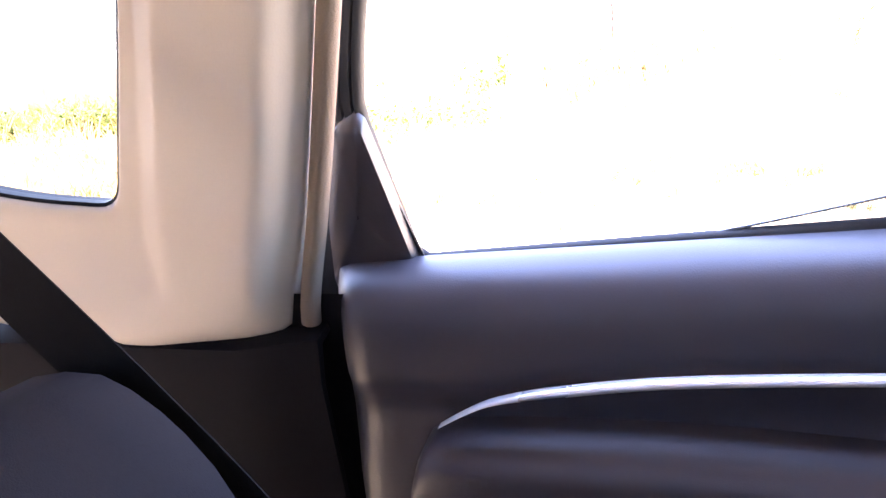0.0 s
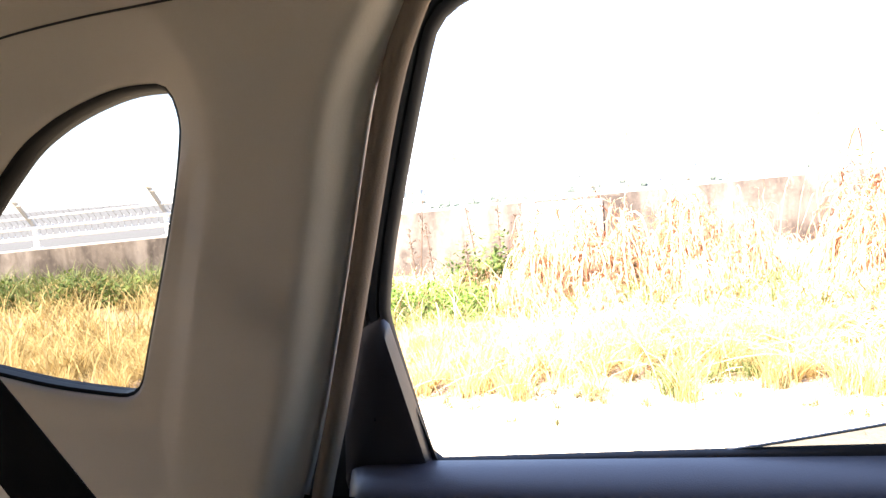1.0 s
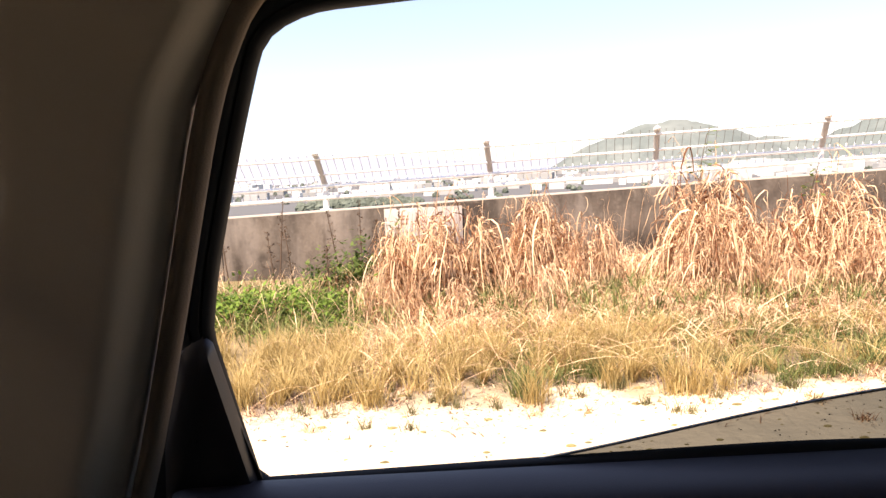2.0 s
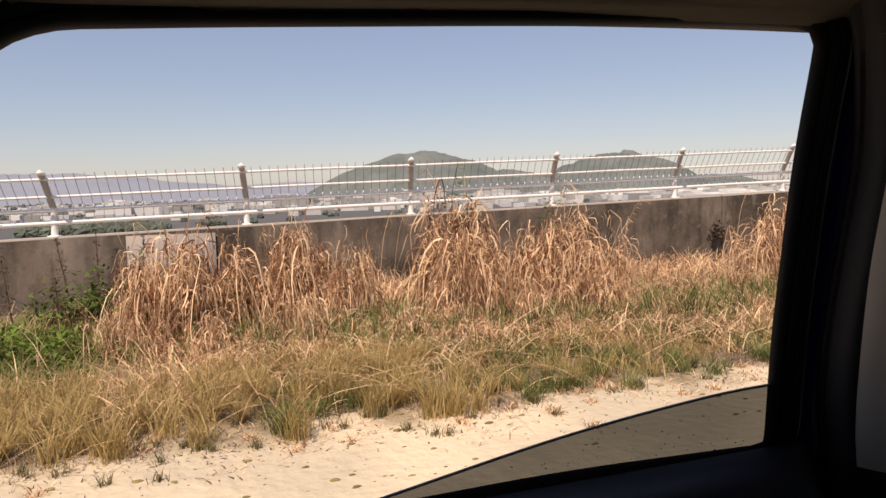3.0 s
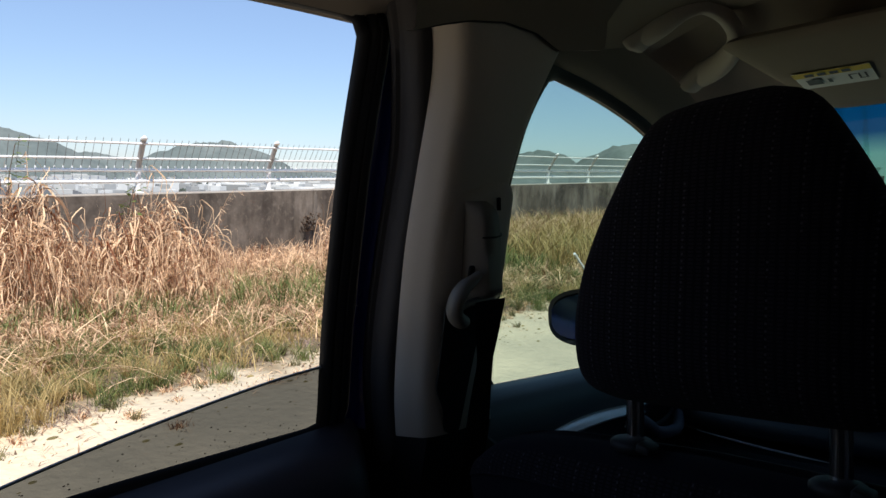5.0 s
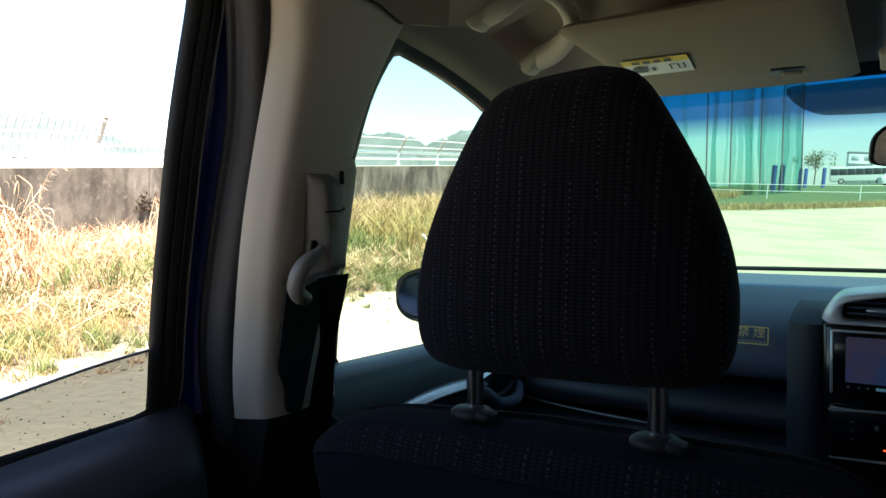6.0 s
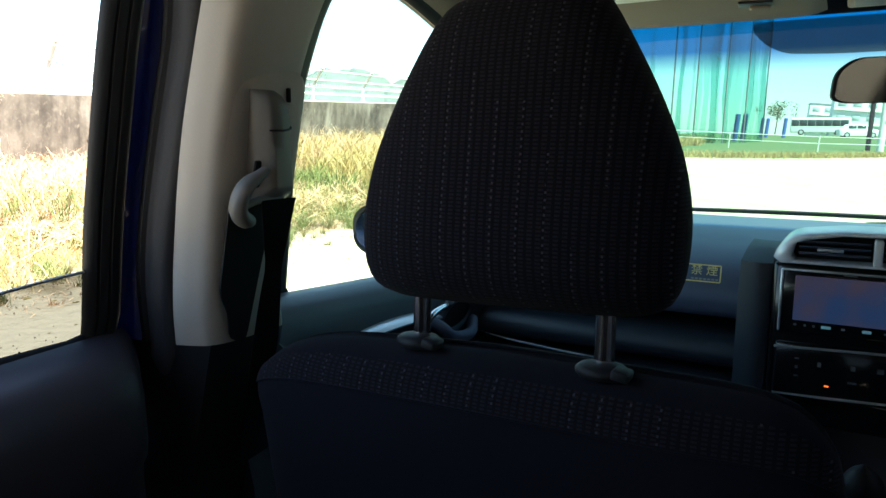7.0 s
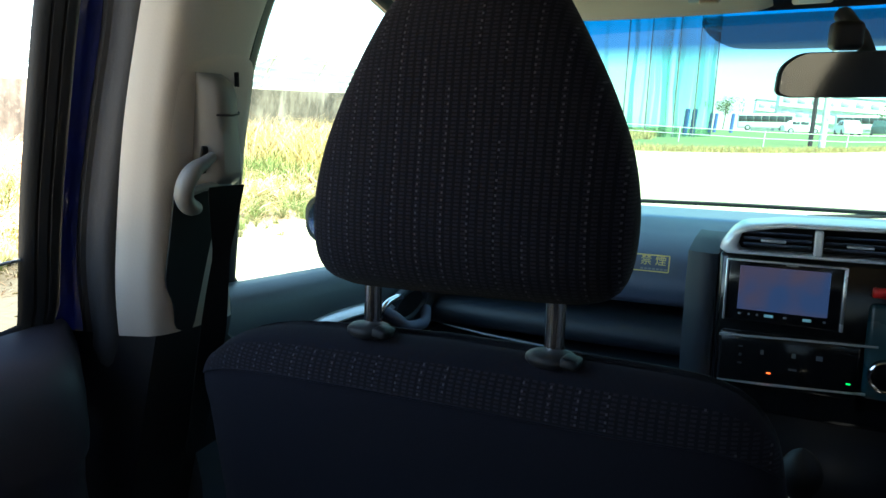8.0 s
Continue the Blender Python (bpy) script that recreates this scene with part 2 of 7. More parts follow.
def thing(name, label, category, group="", kind="", m=None):
    ob = tagged(new(name), label, category, group, kind)
    ob.empty_display_size = 0.1
    if m is not None:
        ob.matrix_basis = m
    return ob


def loft(rows, close_u=False, close_v=False, caps=False, bm=None):
    """A skin over rows of points; close_u joins each row's ends, close_v the last row with the first."""
    bm = bm or bmesh.new()
    grid = [[bm.verts.new(p) for p in r] for r in rows]
    nv, nu = len(grid), len(grid[0])
    for i in range(nv if close_v else nv - 1):
        for j in range(nu if close_u else nu - 1):
            a, b = grid[i], grid[(i + 1) % nv]
            bm.faces.new((a[j], a[(j + 1) % nu], b[(j + 1) % nu], b[j]))
    if caps:
        bm.faces.new(grid[0][::-1])
        bm.faces.new(grid[-1])
    return bm


def thick(bm, depth):
    """Gives an open skin a thickness along its normals."""
    bmesh.ops.recalc_face_normals(bm, faces=bm.faces)
    bmesh.ops.solidify(bm, geom=bm.faces[:], thickness=depth)
    return bm


def curve(points, n):
    """n points evenly along a smooth line through the given ones."""
    pts = [Vector(p) for p in points]
    out = []
    for i in range(len(pts) - 1):
        p0, p1, p2, p3 = pts[max(i - 1, 0)], pts[i], pts[i + 1], pts[min(i + 2, len(pts) - 1)]
        for k in range(12):
            t = k / 12
            out.append(0.5 * (2 * p1 + (p2 - p0) * t + (2 * p0 - 5 * p1 + 4 * p2 - p3) * t * t + (3 * p1 - p0 - 3 * p2 + p3) * t ** 3))
    out.append(pts[-1])
    return even(out, n)


def even(pts, n, closed=False):
    pts = [Vector(p) for p in pts]
    if closed:
        pts = pts + [pts[0]]
    d = [0.0]
    for a, b in zip(pts, pts[1:]):
        d.append(d[-1] + (b - a).length)
    res, j = [], 0
    for i in range(n):
        s = d[-1] * i / (n if closed else n - 1)
        while j < len(d) - 2 and d[j + 1] < s:
            j += 1
        f = (s - d[j]) / max(d[j + 1] - d[j], 1e-9)
        res.append(pts[j].lerp(pts[j + 1], min(f, 1)))
    return res


def tube(points, radius, sides=10, flat=1.0, closed=False, caps=True, bm=None, up=(0, 0, 1)):
    """A pipe along points; radius may be a list; flat squeezes it across."""
    pts = [Vector(p) for p in points]
    rows = []
    for i, p in enumerate(pts):
        a, b = (pts[i - 1], pts[(i + 1) % len(pts)]) if closed else (pts[max(i - 1, 0)], pts[min(i + 1, len(pts) - 1)])
        t = (b - a).normalized()
        u = Vector(up) - t * t.dot(Vector(up))
        u = u.normalized() if u.length > 1e-4 else t.orthogonal().normalized()
        v = t.cross(u)
        r = radius[i] if isinstance(radius, (list, tuple)) else radius
        rows.append([p + u * r * math.cos(2 * math.pi * k / sides) + v * r * flat * math.sin(2 * math.pi * k / sides) for k in range(sides)])
    return loft(rows, close_u=True, close_v=closed, caps=caps and not closed, bm=bm)


def block(size, m=None, bevel=0.004, seg=2, bm=None):
    """A box with rounded edges, centred, placed by m."""
    own = bmesh.new()
    bmesh.ops.create_cube(own, size=1, matrix=Matrix.Diagonal((*size, 1)))
    if bevel:
        bmesh.ops.bevel(own, geom=own.edges[:], offset=min(bevel, 0.49 * min(size)), segments=seg, profile=0.5, affect="EDGES")
    if m is not None:
        own.transform(m)
    if bm is None:
        return own
    me = bpy.data.meshes.new("tmp")
    own.to_mesh(me)
    own.free()
    bm.from_mesh(me)
    bpy.data.meshes.remove(me)
    return bm


def rounded(pts, r, seg=5):
    """A closed outline with its corners rounded; points are 2D."""
    out, n = [], len(pts)
    for i in range(n):
        p, a, b = Vector(pts[i]), Vector(pts[i - 1]), Vector(pts[(i + 1) % n])
        rad = r[i] if isinstance(r, (list, tuple)) else r
        da, db = (a - p), (b - p)
        k = min(rad, 0.45 * da.length, 0.45 * db.length)
        s, e = p + da.normalized() * k, p + db.normalized() * k
        for j in range(seg + 1):
            t = j / seg
            out.append(s * (1 - t) ** 2 + p * 2 * t * (1 - t) + e * t * t)
    return out


def outset(loop, d):
    """A closed 2D outline pushed outwards by d (loops run counter-clockwise or clockwise alike)."""
    n = len(loop)
    area = sum(loop[i][0] * loop[(i + 1) % n][1] - loop[(i + 1) % n][0] * loop[i][1] for i in range(n))
    s = 1 if area > 0 else -1
    out = []
    for i in range(n):
        t = Vector(loop[(i + 1) % n]) - Vector(loop[i - 1])
        t = t.normalized() if t.length > 1e-9 else Vector((1, 0))
        out.append(Vector(loop[i]) + Vector((t[1], -t[0])) * d * s)
    return out


def polygon(loop3, depth=None, bm=None):
    bm = bm or bmesh.new()
    f = bm.faces.new([bm.verts.new(p) for p in loop3])
    bmesh.ops.triangulate(bm, faces=[f])
    if depth:
        thick(bm, depth)
    return bm


def text_mesh(body, size, name="text"):
    """Letters of the built-in font as a flat mesh."""
    c = bpy.data.curves.new(name, "FONT")
    c.body, c.size, c.align_x, c.align_y = body, size, "CENTER", "CENTER"
    ob = bpy.data.objects.new(name, c)
    scene.collection.objects.link(ob)
    dg = bpy.context.evaluated_depsgraph_get()
    me = bpy.data.meshes.new_from_object(ob.evaluated_get(dg))
    bm = bmesh.new()
    bm.from_mesh(me)
    bpy.data.objects.remove(ob)
    bpy.data.curves.remove(c)
    bpy.data.meshes.remove(me)
    return bm


# ---- ground and distance ----
WALL_X = -8.6


def wall_top(y):
    return 0.90 + 0.027 * (y - 2.77)


def rise(y):
    """Cross slope of the land ahead: level by the car, climbing away from the wall farther on."""
    return 0.0017 * min(45.0, max(0.0, y - 20.0))


def ground_z(x, y):
    """The shoulder is level; behind the wall the bank drops to the plain."""
    z = 0.03 * noise.noise(Vector((x * 0.25, y * 0.25, 0))) * min(1, max(0, (abs(x) - 1.5) / 2)) if abs(x) < 60 and abs(y) < 90 else 0.0
    z += rise(y) * min(30.0, max(0.0, x + 5.0)) + 0.0085 * max(0.0, min(y, 130.0) - 10.0)
    if x < -9.2:
        t = min(1.0, (-9.2 - x) / 70.0)
        z = -28.0 * (t * t * (3 - 2 * t))
    return z


def build_ground():
    xs = [-4800, -3600, -2600, -1800, -1200, -800, -500, -300, -180, -120, -90, -79, -65, -50, -38, -28, -20, -14, -11, -9.8, -9.2, -8.7] + [-8.3 + 0.4 * i for i in range(18)] + [0, 2, 5, 9, 15, 25, 40, 60, 90, 150, 300, 700, 1800, 4800]
    ys = [-4800, -2400, -1000, -400, -150, -60, -30, -18, -12] + [-9 + 0.5 * i for i in range(50)] + [17, 19, 22, 26, 30, 36, 44, 54, 66, 80, 100, 140, 220, 400, 800, 1600, 2600, 3600, 4800]
    bm = loft([[(x, y, ground_z(x, y)) for x in xs] for y in ys])
    return bm


def ground_material():
    m = material("sandy ground", (0.66, 0.54, 0.375), 0.95, vary=0.2, scale=0.7, fine=14, bump=0.7, dist=0.03, second=(0.50, 0.42, 0.30), mix_scale=0.7, spec=0.1)
    n, l = m.node_tree.nodes, m.node_tree.links
    b = n["Principled BSDF"]
    sand = b.inputs["Base Color"].links[0].from_socket
    geo, sep = n.new("ShaderNodeNewGeometry"), n.new("ShaderNodeSeparateXYZ")
    l.new(geo.outputs["Position"], sep.inputs["Vector"])
    wob = n.new("ShaderNodeTexNoise")
    wob.inputs["Scale"].default_value, wob.inputs["Detail"].default_value = 1.9, 8
    l.new(geo.outputs["Position"], wob.inputs["Vector"])

    def step(sock, a, b2, lo, hi):
        r = n.new("ShaderNodeMapRange")
        r.inputs["From Min"].default_value, r.inputs["From Max"].default_value = a, b2
        r.inputs["To Min"].default_value, r.inputs["To Max"].default_value = lo, hi
        l.new(sock, r.inputs["Value"])
        return r.outputs["Result"]

    def add(a, c, k):
        q = n.new("ShaderNodeMath")
        q.operation = "MULTIPLY_ADD"
        l.new(c, q.inputs[0])
        q.inputs[1].default_value = k
        l.new(a, q.inputs[2])
        return q.outputs[0]

    def over(under, colour, fac):
        x = n.new("ShaderNodeMix")
        x.data_type = "RGBA"
        l.new(under, x.inputs["A"])
        x.inputs["B"].default_value = (*colour, 1)
        l.new(fac, x.inputs["Factor"])
        return x.outputs["Result"]
    xw = add(sep.outputs["X"], wob.outputs["Fac"], 1.6)
    soil = over(sand, (0.21, 0.155, 0.085), step(xw, -3.15, -2.7, 1, 0))
    line = n.new("ShaderNodeMath")                       # the sandy lot ends along a slanting line ahead
    line.operation = "MULTIPLY_ADD"
    l.new(sep.outputs["X"], line.inputs[0])
    line.inputs[1].default_value = -1.6
    l.new(sep.outputs["Y"], line.inputs[2])
    lw = add(line.outputs[0], wob.outputs["Fac"], 3.0)
    field = over(soil, (0.12, 0.165, 0.075), step(lw, 32.8, 35.4, 0, 1))
    plain = over(field, (0.112, 0.112, 0.110), step(sep.outputs["Z"], -26, -3, 1, 0))
    l.new(plain, b.inputs["Base Color"])
    return m


ground = tagged(part("ground", build_ground(), ground_material(), smooth=0), "pale sandy ground with grassy verge and far plain", "ground", kind="structure")


def hills():
    """Wooded hills far across the plain; each a ridge of noise with a rounded summit."""
    # Haze is put into both woodland colours; the farther one is paler and bluer.
    wood = material("hazed far woodland", (0.128, 0.148, 0.138), 1.0, vary=0.25, scale=0.012, fine=0.06, bump=0.6, dist=6.0, second=(0.16, 0.178, 0.165), mix_scale=0.006, spec=0.0)
    blue = material("hazed farther woodland", (0.24, 0.26, 0.30), 1.0, vary=0.12, scale=0.006, fine=0.05, bump=0.4, dist=8.0, spec=0.0)
    rnd = random.Random(9)

    def hill(name, centre, radii, height, mat, lab, seed, power=1.4):
        rows = []
        nu, nv = 60, 26
        for i in range(nv + 1):
            r = i / nv
            row = []
            for j in range(nu):
                a = 2 * math.pi * j / nu
                x, y = centre[0] + radii[0] * r * math.cos(a), centre[1] + radii[1] * r * math.sin(a)
                h = height * max(0, math.cos(min(1, r) * math.pi / 2)) ** power
                h *= 1 + 0.16 * noise.fractal(Vector((x * 0.006, y * 0.006, seed)), 1.0, 2.0, 4)
                h += (6 * noise.noise(Vector((x * 0.03, y * 0.03, seed))) + 3 * noise.noise(Vector((x * 0.09, y * 0.09, seed)))) * (1 - r)
                row.append((x, y, -30 + max(0, h)))
            rows.append(row)
        tagged(part(name, loft(rows, close_u=True), mat, smooth=80), lab, "hill", group="hills on the horizon", kind="structure")
    hill("hill", (-2700, 880, 0), (430, 470), 162, wood, "rounded wooded hill beyond the plain", 1.0, 0.85)
    hill("hill", (-2750, 1280, 0), (380, 420), 96, wood, "low wooded spur beside a rounded hill", 2.0)
    hill("hill", (-2800, 1845, 0), (450, 430), 165, wood, "second rounded wooded hill across the plain", 3.0, 0.85)
    hill("hill", (-2900, 2440, 0), (420, 480), 66, wood, "low wooded hill across the plain", 5.0)
    hill("hill", (-2120, 3430, 0), (470, 420), 205, wood, "wooded hill ahead across the plain", 4.0, 0.95)
    hill("hill", (-1500, 3560, 0), (620, 430), 250, wood, "broad wooded hill ahead across the plain", 6.0, 0.9)
    hill("hill", (-3300, -700, 0), (700, 1500), 118, blue, "long ridge on the horizon, haze in its colour", 7.0)
    hill("hill", (-3700, 900, 0), (400, 2400), 70, blue, "long ridge on the horizon, haze in its colour", 8.0)


hills()


def city():
    """Pale buildings and tree belts scattered over the plain below the bank."""
    rnd = random.Random(21)
    walls = material("far building walls", (0.52, 0.51, 0.475), 0.8, vary=0.1, scale=0.05, fine=0.3, bump=0, per_island=0.42, spec=0.1)
    # The leaf colour is greyed to carry the haze of distance.
    trees = material("hazed far tree belts", (0.105, 0.120, 0.095), 1.0, vary=0.3, scale=0.08, fine=0.5, bump=0.5, dist=1.0, per_island=0.3, spec=0.0)
    v, f = [], []

    def box(x, y, z, sx, sy, sz, turn):
        c, s = math.cos(turn), math.sin(turn)
        k = len(v)
        for dz in (0, 1):
            for dx, dy in ((-1, -1), (1, -1), (1, 1), (-1, 1)):
                v.append((x + (dx * sx * c - dy * sy * s) / 2, y + (dx * sx * s + dy * sy * c) / 2, z + dz * sz))
        f.extend([(k, k + 1, k + 5, k + 4), (k + 1, k + 2, k + 6, k + 5), (k + 2, k + 3, k + 7, k + 6), (k + 3, k, k + 4, k + 7), (k + 4, k + 5, k + 6, k + 7)])
        # a set-back roof block and a darker band of openings
        if sz > 9:
            k = len(v)
            for dz in (0, 1):
                for dx, dy in ((-1, -1), (1, -1), (1, 1), (-1, 1)):
                    v.append((x + (dx * sx * 0.3 * c - dy * sy * 0.3 * s) / 2, y + (dx * sx * 0.3 * s + dy * sy * 0.3 * c) / 2, z + sz + dz * 3))
            f.extend([(k, k + 1, k + 5, k + 4), (k + 1, k + 2, k + 6, k + 5), (k + 2, k + 3, k + 7, k + 6), (k + 3, k, k + 4, k + 7), (k + 4, k + 5, k + 6, k + 7)])
    for i in range(1100):
        d = rnd.uniform(820, 2350)
        y = (rnd.uniform(-0.5, 0.25) if rnd.random() < 0.22 else rnd.uniform(0.25, 1.9)) * d + rnd.uniform(-60, 60)
        big = rnd.random() < 0.05
        sx, sy = (rnd.uniform(20, 60), rnd.uniform(30, 110)) if big else (rnd.uniform(8, 18), rnd.uniform(8, 22))
        box(-d, y, -28.2, sx, sy, rnd.choice((5, 6, 7, 9, 12)) + (8 * rnd.random() if big else 0), rnd.uniform(-0.3, 0.3))
    for i in range(26):                                   # long sheds near the far right
        box(-rnd.uniform(700, 1000), rnd.uniform(720, 1700), -28.2, rnd.uniform(30, 60), rnd.uniform(80, 190), rnd.uniform(9, 14), rnd.uniform(-0.2, 0.2))
    for d, a, w, h in ((1050, 77, 46, 17), (1120, 75.6, 60, 22), (1080, 74.2, 30, 13), (1180, 73.0, 52, 24), (1100, 71.6, 38, 15), (1000, 93.0, 44, 14), (980, 95.0, 40, 16), (1020, 91.2, 30, 11)):
        c = radians(a)                                    # larger pale works
        box(-d * math.sin(c), d * math.cos(c), -28.2, 26, w, h, -math.pi / 2 + c + rnd.uniform(-0.2, 0.2))
    for k in range(14):                                   # a row of long white halls
        c, d = radians(38 + 1.35 * k), rnd.uniform(1250, 1550)
        box(-d * math.sin(c), d * math.cos(c), -28.2, 34, rnd.uniform(60, 110), rnd.uniform(11, 19), rnd.uniform(0.5, 0.8))
    me = bpy.data.meshes.new("city")
    me.from_pydata(v, [], f)
    me.materials.append(walls)
    tagged(new("city", me), "pale low buildings spread over a hazy plain", "buildings", kind="stuff")
    bm = bmesh.new()
    vv, ff = [], []

    def clump(x, y, z, r):
        """A rounded crown of uneven tiers."""
        k, n = len(vv), 9
        tiers = ((0, 0.80), (0.22, 1.0), (0.48, 1.0), (0.72, 0.82), (0.90, 0.55), (1.0, 0.22))
        for h, s in tiers:
            for j in range(n):
                a = 2 * math.pi * j / n + h
                q = s * r * rnd.uniform(0.72, 1.18)
                vv.append((x + q * math.cos(a), y + q * math.sin(a), z + h * r * 1.5 * rnd.uniform(0.9, 1.1)))
        for i in range(len(tiers) - 1):
            for j in range(n):
                ff.append((k + i * n + j, k + i * n + (j + 1) % n, k + (i + 1) * n + (j + 1) % n, k + (i + 1) * n + j))
        ff.append(tuple(k + (len(tiers) - 1) * n + j for j in range(n)))
    for i in range(900):
        d = rnd.uniform(760, 2300)
        clump(-d, rnd.uniform(-0.6, 1.9) * d, -28.4, rnd.uniform(1.4, 3.0) * (1 + d / 2200))
    for i in range(520):                                  # a belt of trees below the wall
        t = rnd.random()
        clump(-rnd.uniform(560, 660), -108 + 92 * t + rnd.uniform(-5, 5), -28, rnd.uniform(2.4, 5.2) * (1.1 - 0.3 * t))
    for i in range(40):
        a = rnd.choice((18, 24, 60, 96, 190, 300))
        clump(-rnd.uniform(650, 690), a + rnd.uniform(-8, 8), -28, rnd.uniform(2.2, 4.0))
    me = bpy.data.meshes.new("tree_belt")
    me.from_pydata(vv, [], ff)
    me.materials.append(trees)
    tagged(new("tree_belt", me), "dark tree belts on the plain below the bank", "trees", kind="stuff")


city()

# ---- the wall and its fence ----
def concrete():
    """Old concrete: brown patches, vertical streaks of damp, paler worn spots."""
    m = material("weathered concrete", (0.150, 0.120, 0.094), 0.92, vary=0.4, scale=2.2, fine=26, bump=0.6, dist=0.008, second=(0.060, 0.047, 0.037), mix_scale=1.3, mix_at=(0.36, 0.62), spec=0.15)
    n, l = m.node_tree.nodes, m.node_tree.links
    b = n["Principled BSDF"]
    was = b.inputs["Base Color"].links[0].from_socket
    tc = n.new("ShaderNodeTexCoord")
    for scale, at, colour, most in (((1, 2.6, 0.22), (0.50, 0.68), (0.036, 0.028, 0.022), 0.75), ((1, 1.1, 0.30), (0.54, 0.70), (0.24, 0.20, 0.165), 0.8), ((1, 5.0, 4.0), (0.62, 0.72), (0.16, 0.13, 0.10), 0.8), ((4, 5, 3), (0.48, 0.72), (0.026, 0.020, 0.016), 0.45), ((9, 9, 8), (0.54, 0.74), (0.21, 0.17, 0.135), 0.35)):
        mp, no, mr, mx = n.new("ShaderNodeMapping"), n.new("ShaderNodeTexNoise"), n.new("ShaderNodeMapRange"), n.new("ShaderNodeMix")
        mx.data_type = "RGBA"
        mp.inputs["Scale"].default_value = scale
        no.inputs["Scale"].default_value, no.inputs["Detail"].default_value = 1.6, 8
        mr.inputs["From Min"].default_value, mr.inputs["From Max"].default_value = at
        mr.inputs["To Max"].default_value = most
        l.new(tc.outputs["Object"], mp.inputs["Vector"])
        l.new(mp.outputs["Vector"], no.inputs["Vector"])
        l.new(no.outputs["Fac"], mr.inputs["Value"])
        l.new(mr.outputs["Result"], mx.inputs["Factor"])
        l.new(was, mx.inputs["A"])
        mx.inputs["B"].default_value = (*colour, 1)
        was = mx.outputs["Result"]
    l.new(was, b.inputs["Base Color"])
    return m


CONCRETE = concrete()
COPING = material("concrete coping", (0.42, 0.37, 0.31), 0.9, vary=0.2, scale=2, fine=30, bump=0.4, dist=0.004, spec=0.15)
FENCEPAINT = material("white fence paint", (0.82, 0.80, 0.76), 0.45, vary=0.10, scale=5, fine=70, bump=0.08, dist=0.001)
PICKET = material("galvanised bar", (0.20, 0.185, 0.17), 0.6, metal=0.2, vary=0.1, scale=10, fine=80, bump=0.0)
# Post arms get a darker colour for the shade on their undersides.
CRANK = material("post face darkened for shade", (0.42, 0.39, 0.355), 0.6, vary=0.2, scale=8, fine=60, bump=0.1)

wall = thing("wall", "weathered brown-stained concrete sea wall", "wall", kind="structure")
JOINT0 = 7.51
edges = [JOINT0 + 10.0 * k for k in range(-5, 7)]
for y0, y1 in zip(edges, edges[1:]):
    rows = []
    for y in np.linspace(y0 + 0.006, y1 - 0.006, 22):
        t = wall_top(y)
        w = 0.006 * noise.noise(Vector((0, y * 1.7, 3)))
        rows.append([(WALL_X + 0.15, y, -0.6), (WALL_X + 0.135 + w, y, -0.1), (WALL_X + 0.13 + w, y, t - 0.02), (WALL_X + 0.12, y, t), (WALL_X - 0.13, y, t), (WALL_X - 0.15, y, -1.6)])
    part("wall_panel", loft(rows, close_u=True, caps=True), CONCRETE, wall, smooth=30)
for y0, y1 in zip(edges, edges[1:]):
    rows = []
    for y in np.linspace(y0 + 0.006, y1 - 0.006, 22):
        t = wall_top(y)
        e = 0.004 * noise.noise(Vector((7, y * 6, 0)))
        rows.append([(WALL_X + 0.128, y, t - 0.012 + e), (WALL_X + 0.125, y, t + 0.004), (WALL_X - 0.13, y, t + 0.005)])
    part("coping", loft(rows), COPING, wall, "pale worn upper edge", smooth=30)



def joint_mortar():
    """A ragged strip of paler mortar smeared along a joint."""
    g = random.Random(31)
    rows = []
    for k in range(26):
        z = 0.20 + 0.80 * k / 25
        w = 0.03 + 0.10 * abs(noise.noise(Vector((0, z * 3.1, 5)))) + g.uniform(0, 0.02)
        rows.append([(WALL_X + 0.132, 7.535, z), (WALL_X + 0.140, 7.54, z), (WALL_X + 0.141, 7.54 + w * 0.8, z), (WALL_X + 0.132, 7.54 + w, z)])
    part("joint_mortar", loft(rows), material("pale mortar", (0.155, 0.128, 0.102), 0.95, vary=0.4, scale=5, fine=40, bump=0.6, dist=0.006), wall, "pale mortar smeared along a joint")


joint_mortar()

fence = thing("fence", "white cranked railing on top of the sea wall", "fence")
POST_Y = [2.77 + 2.0 * k for k in range(-10, 32)]
BEND, TOP, LEAN = 0.315, 0.655, 0.245


def post_mesh(lo, hi):
    rows = []
    for z, x, r in ((0.0, 0, 0.036), (0.20, 0, 0.036), (BEND - 0.02, 0, 0.036), (BEND, 0.006, 0.036), (BEND + 0.02, 0.016, 0.036), (TOP, LEAN - 0.003, 0.035))[lo:hi]:
        rows.append([(x + r * math.cos(a), r * math.sin(a), z) for a in [6.2832 * i / 10 for i in range(10)]])
    return loft(rows, close_u=True, caps=True)


def cap_mesh():
    rows = []
    for t, r in ((0, 0.038), (0.012, 0.043), (0.03, 0.043), (0.045, 0.034), (0.07, 0.008), (0.075, 0.001)):
        rows.append([(LEAN + 0.60 * t + r * math.cos(a), r * math.sin(a), TOP - 0.004 + 0.8 * t) for a in [6.2832 * i / 10 for i in range(10)]])
    return loft(rows, close_u=True, caps=True)


pm, am, cm = finish(post_mesh(0, 4), "post", FENCEPAINT), finish(post_mesh(3, 6), "arm", CRANK), finish(cap_mesh(), "cap", FENCEPAINT)
bm = bmesh.new()
block((0.13, 0.11, 0.016), pose(0, 0, 0.010), 0.003, 1, bm)
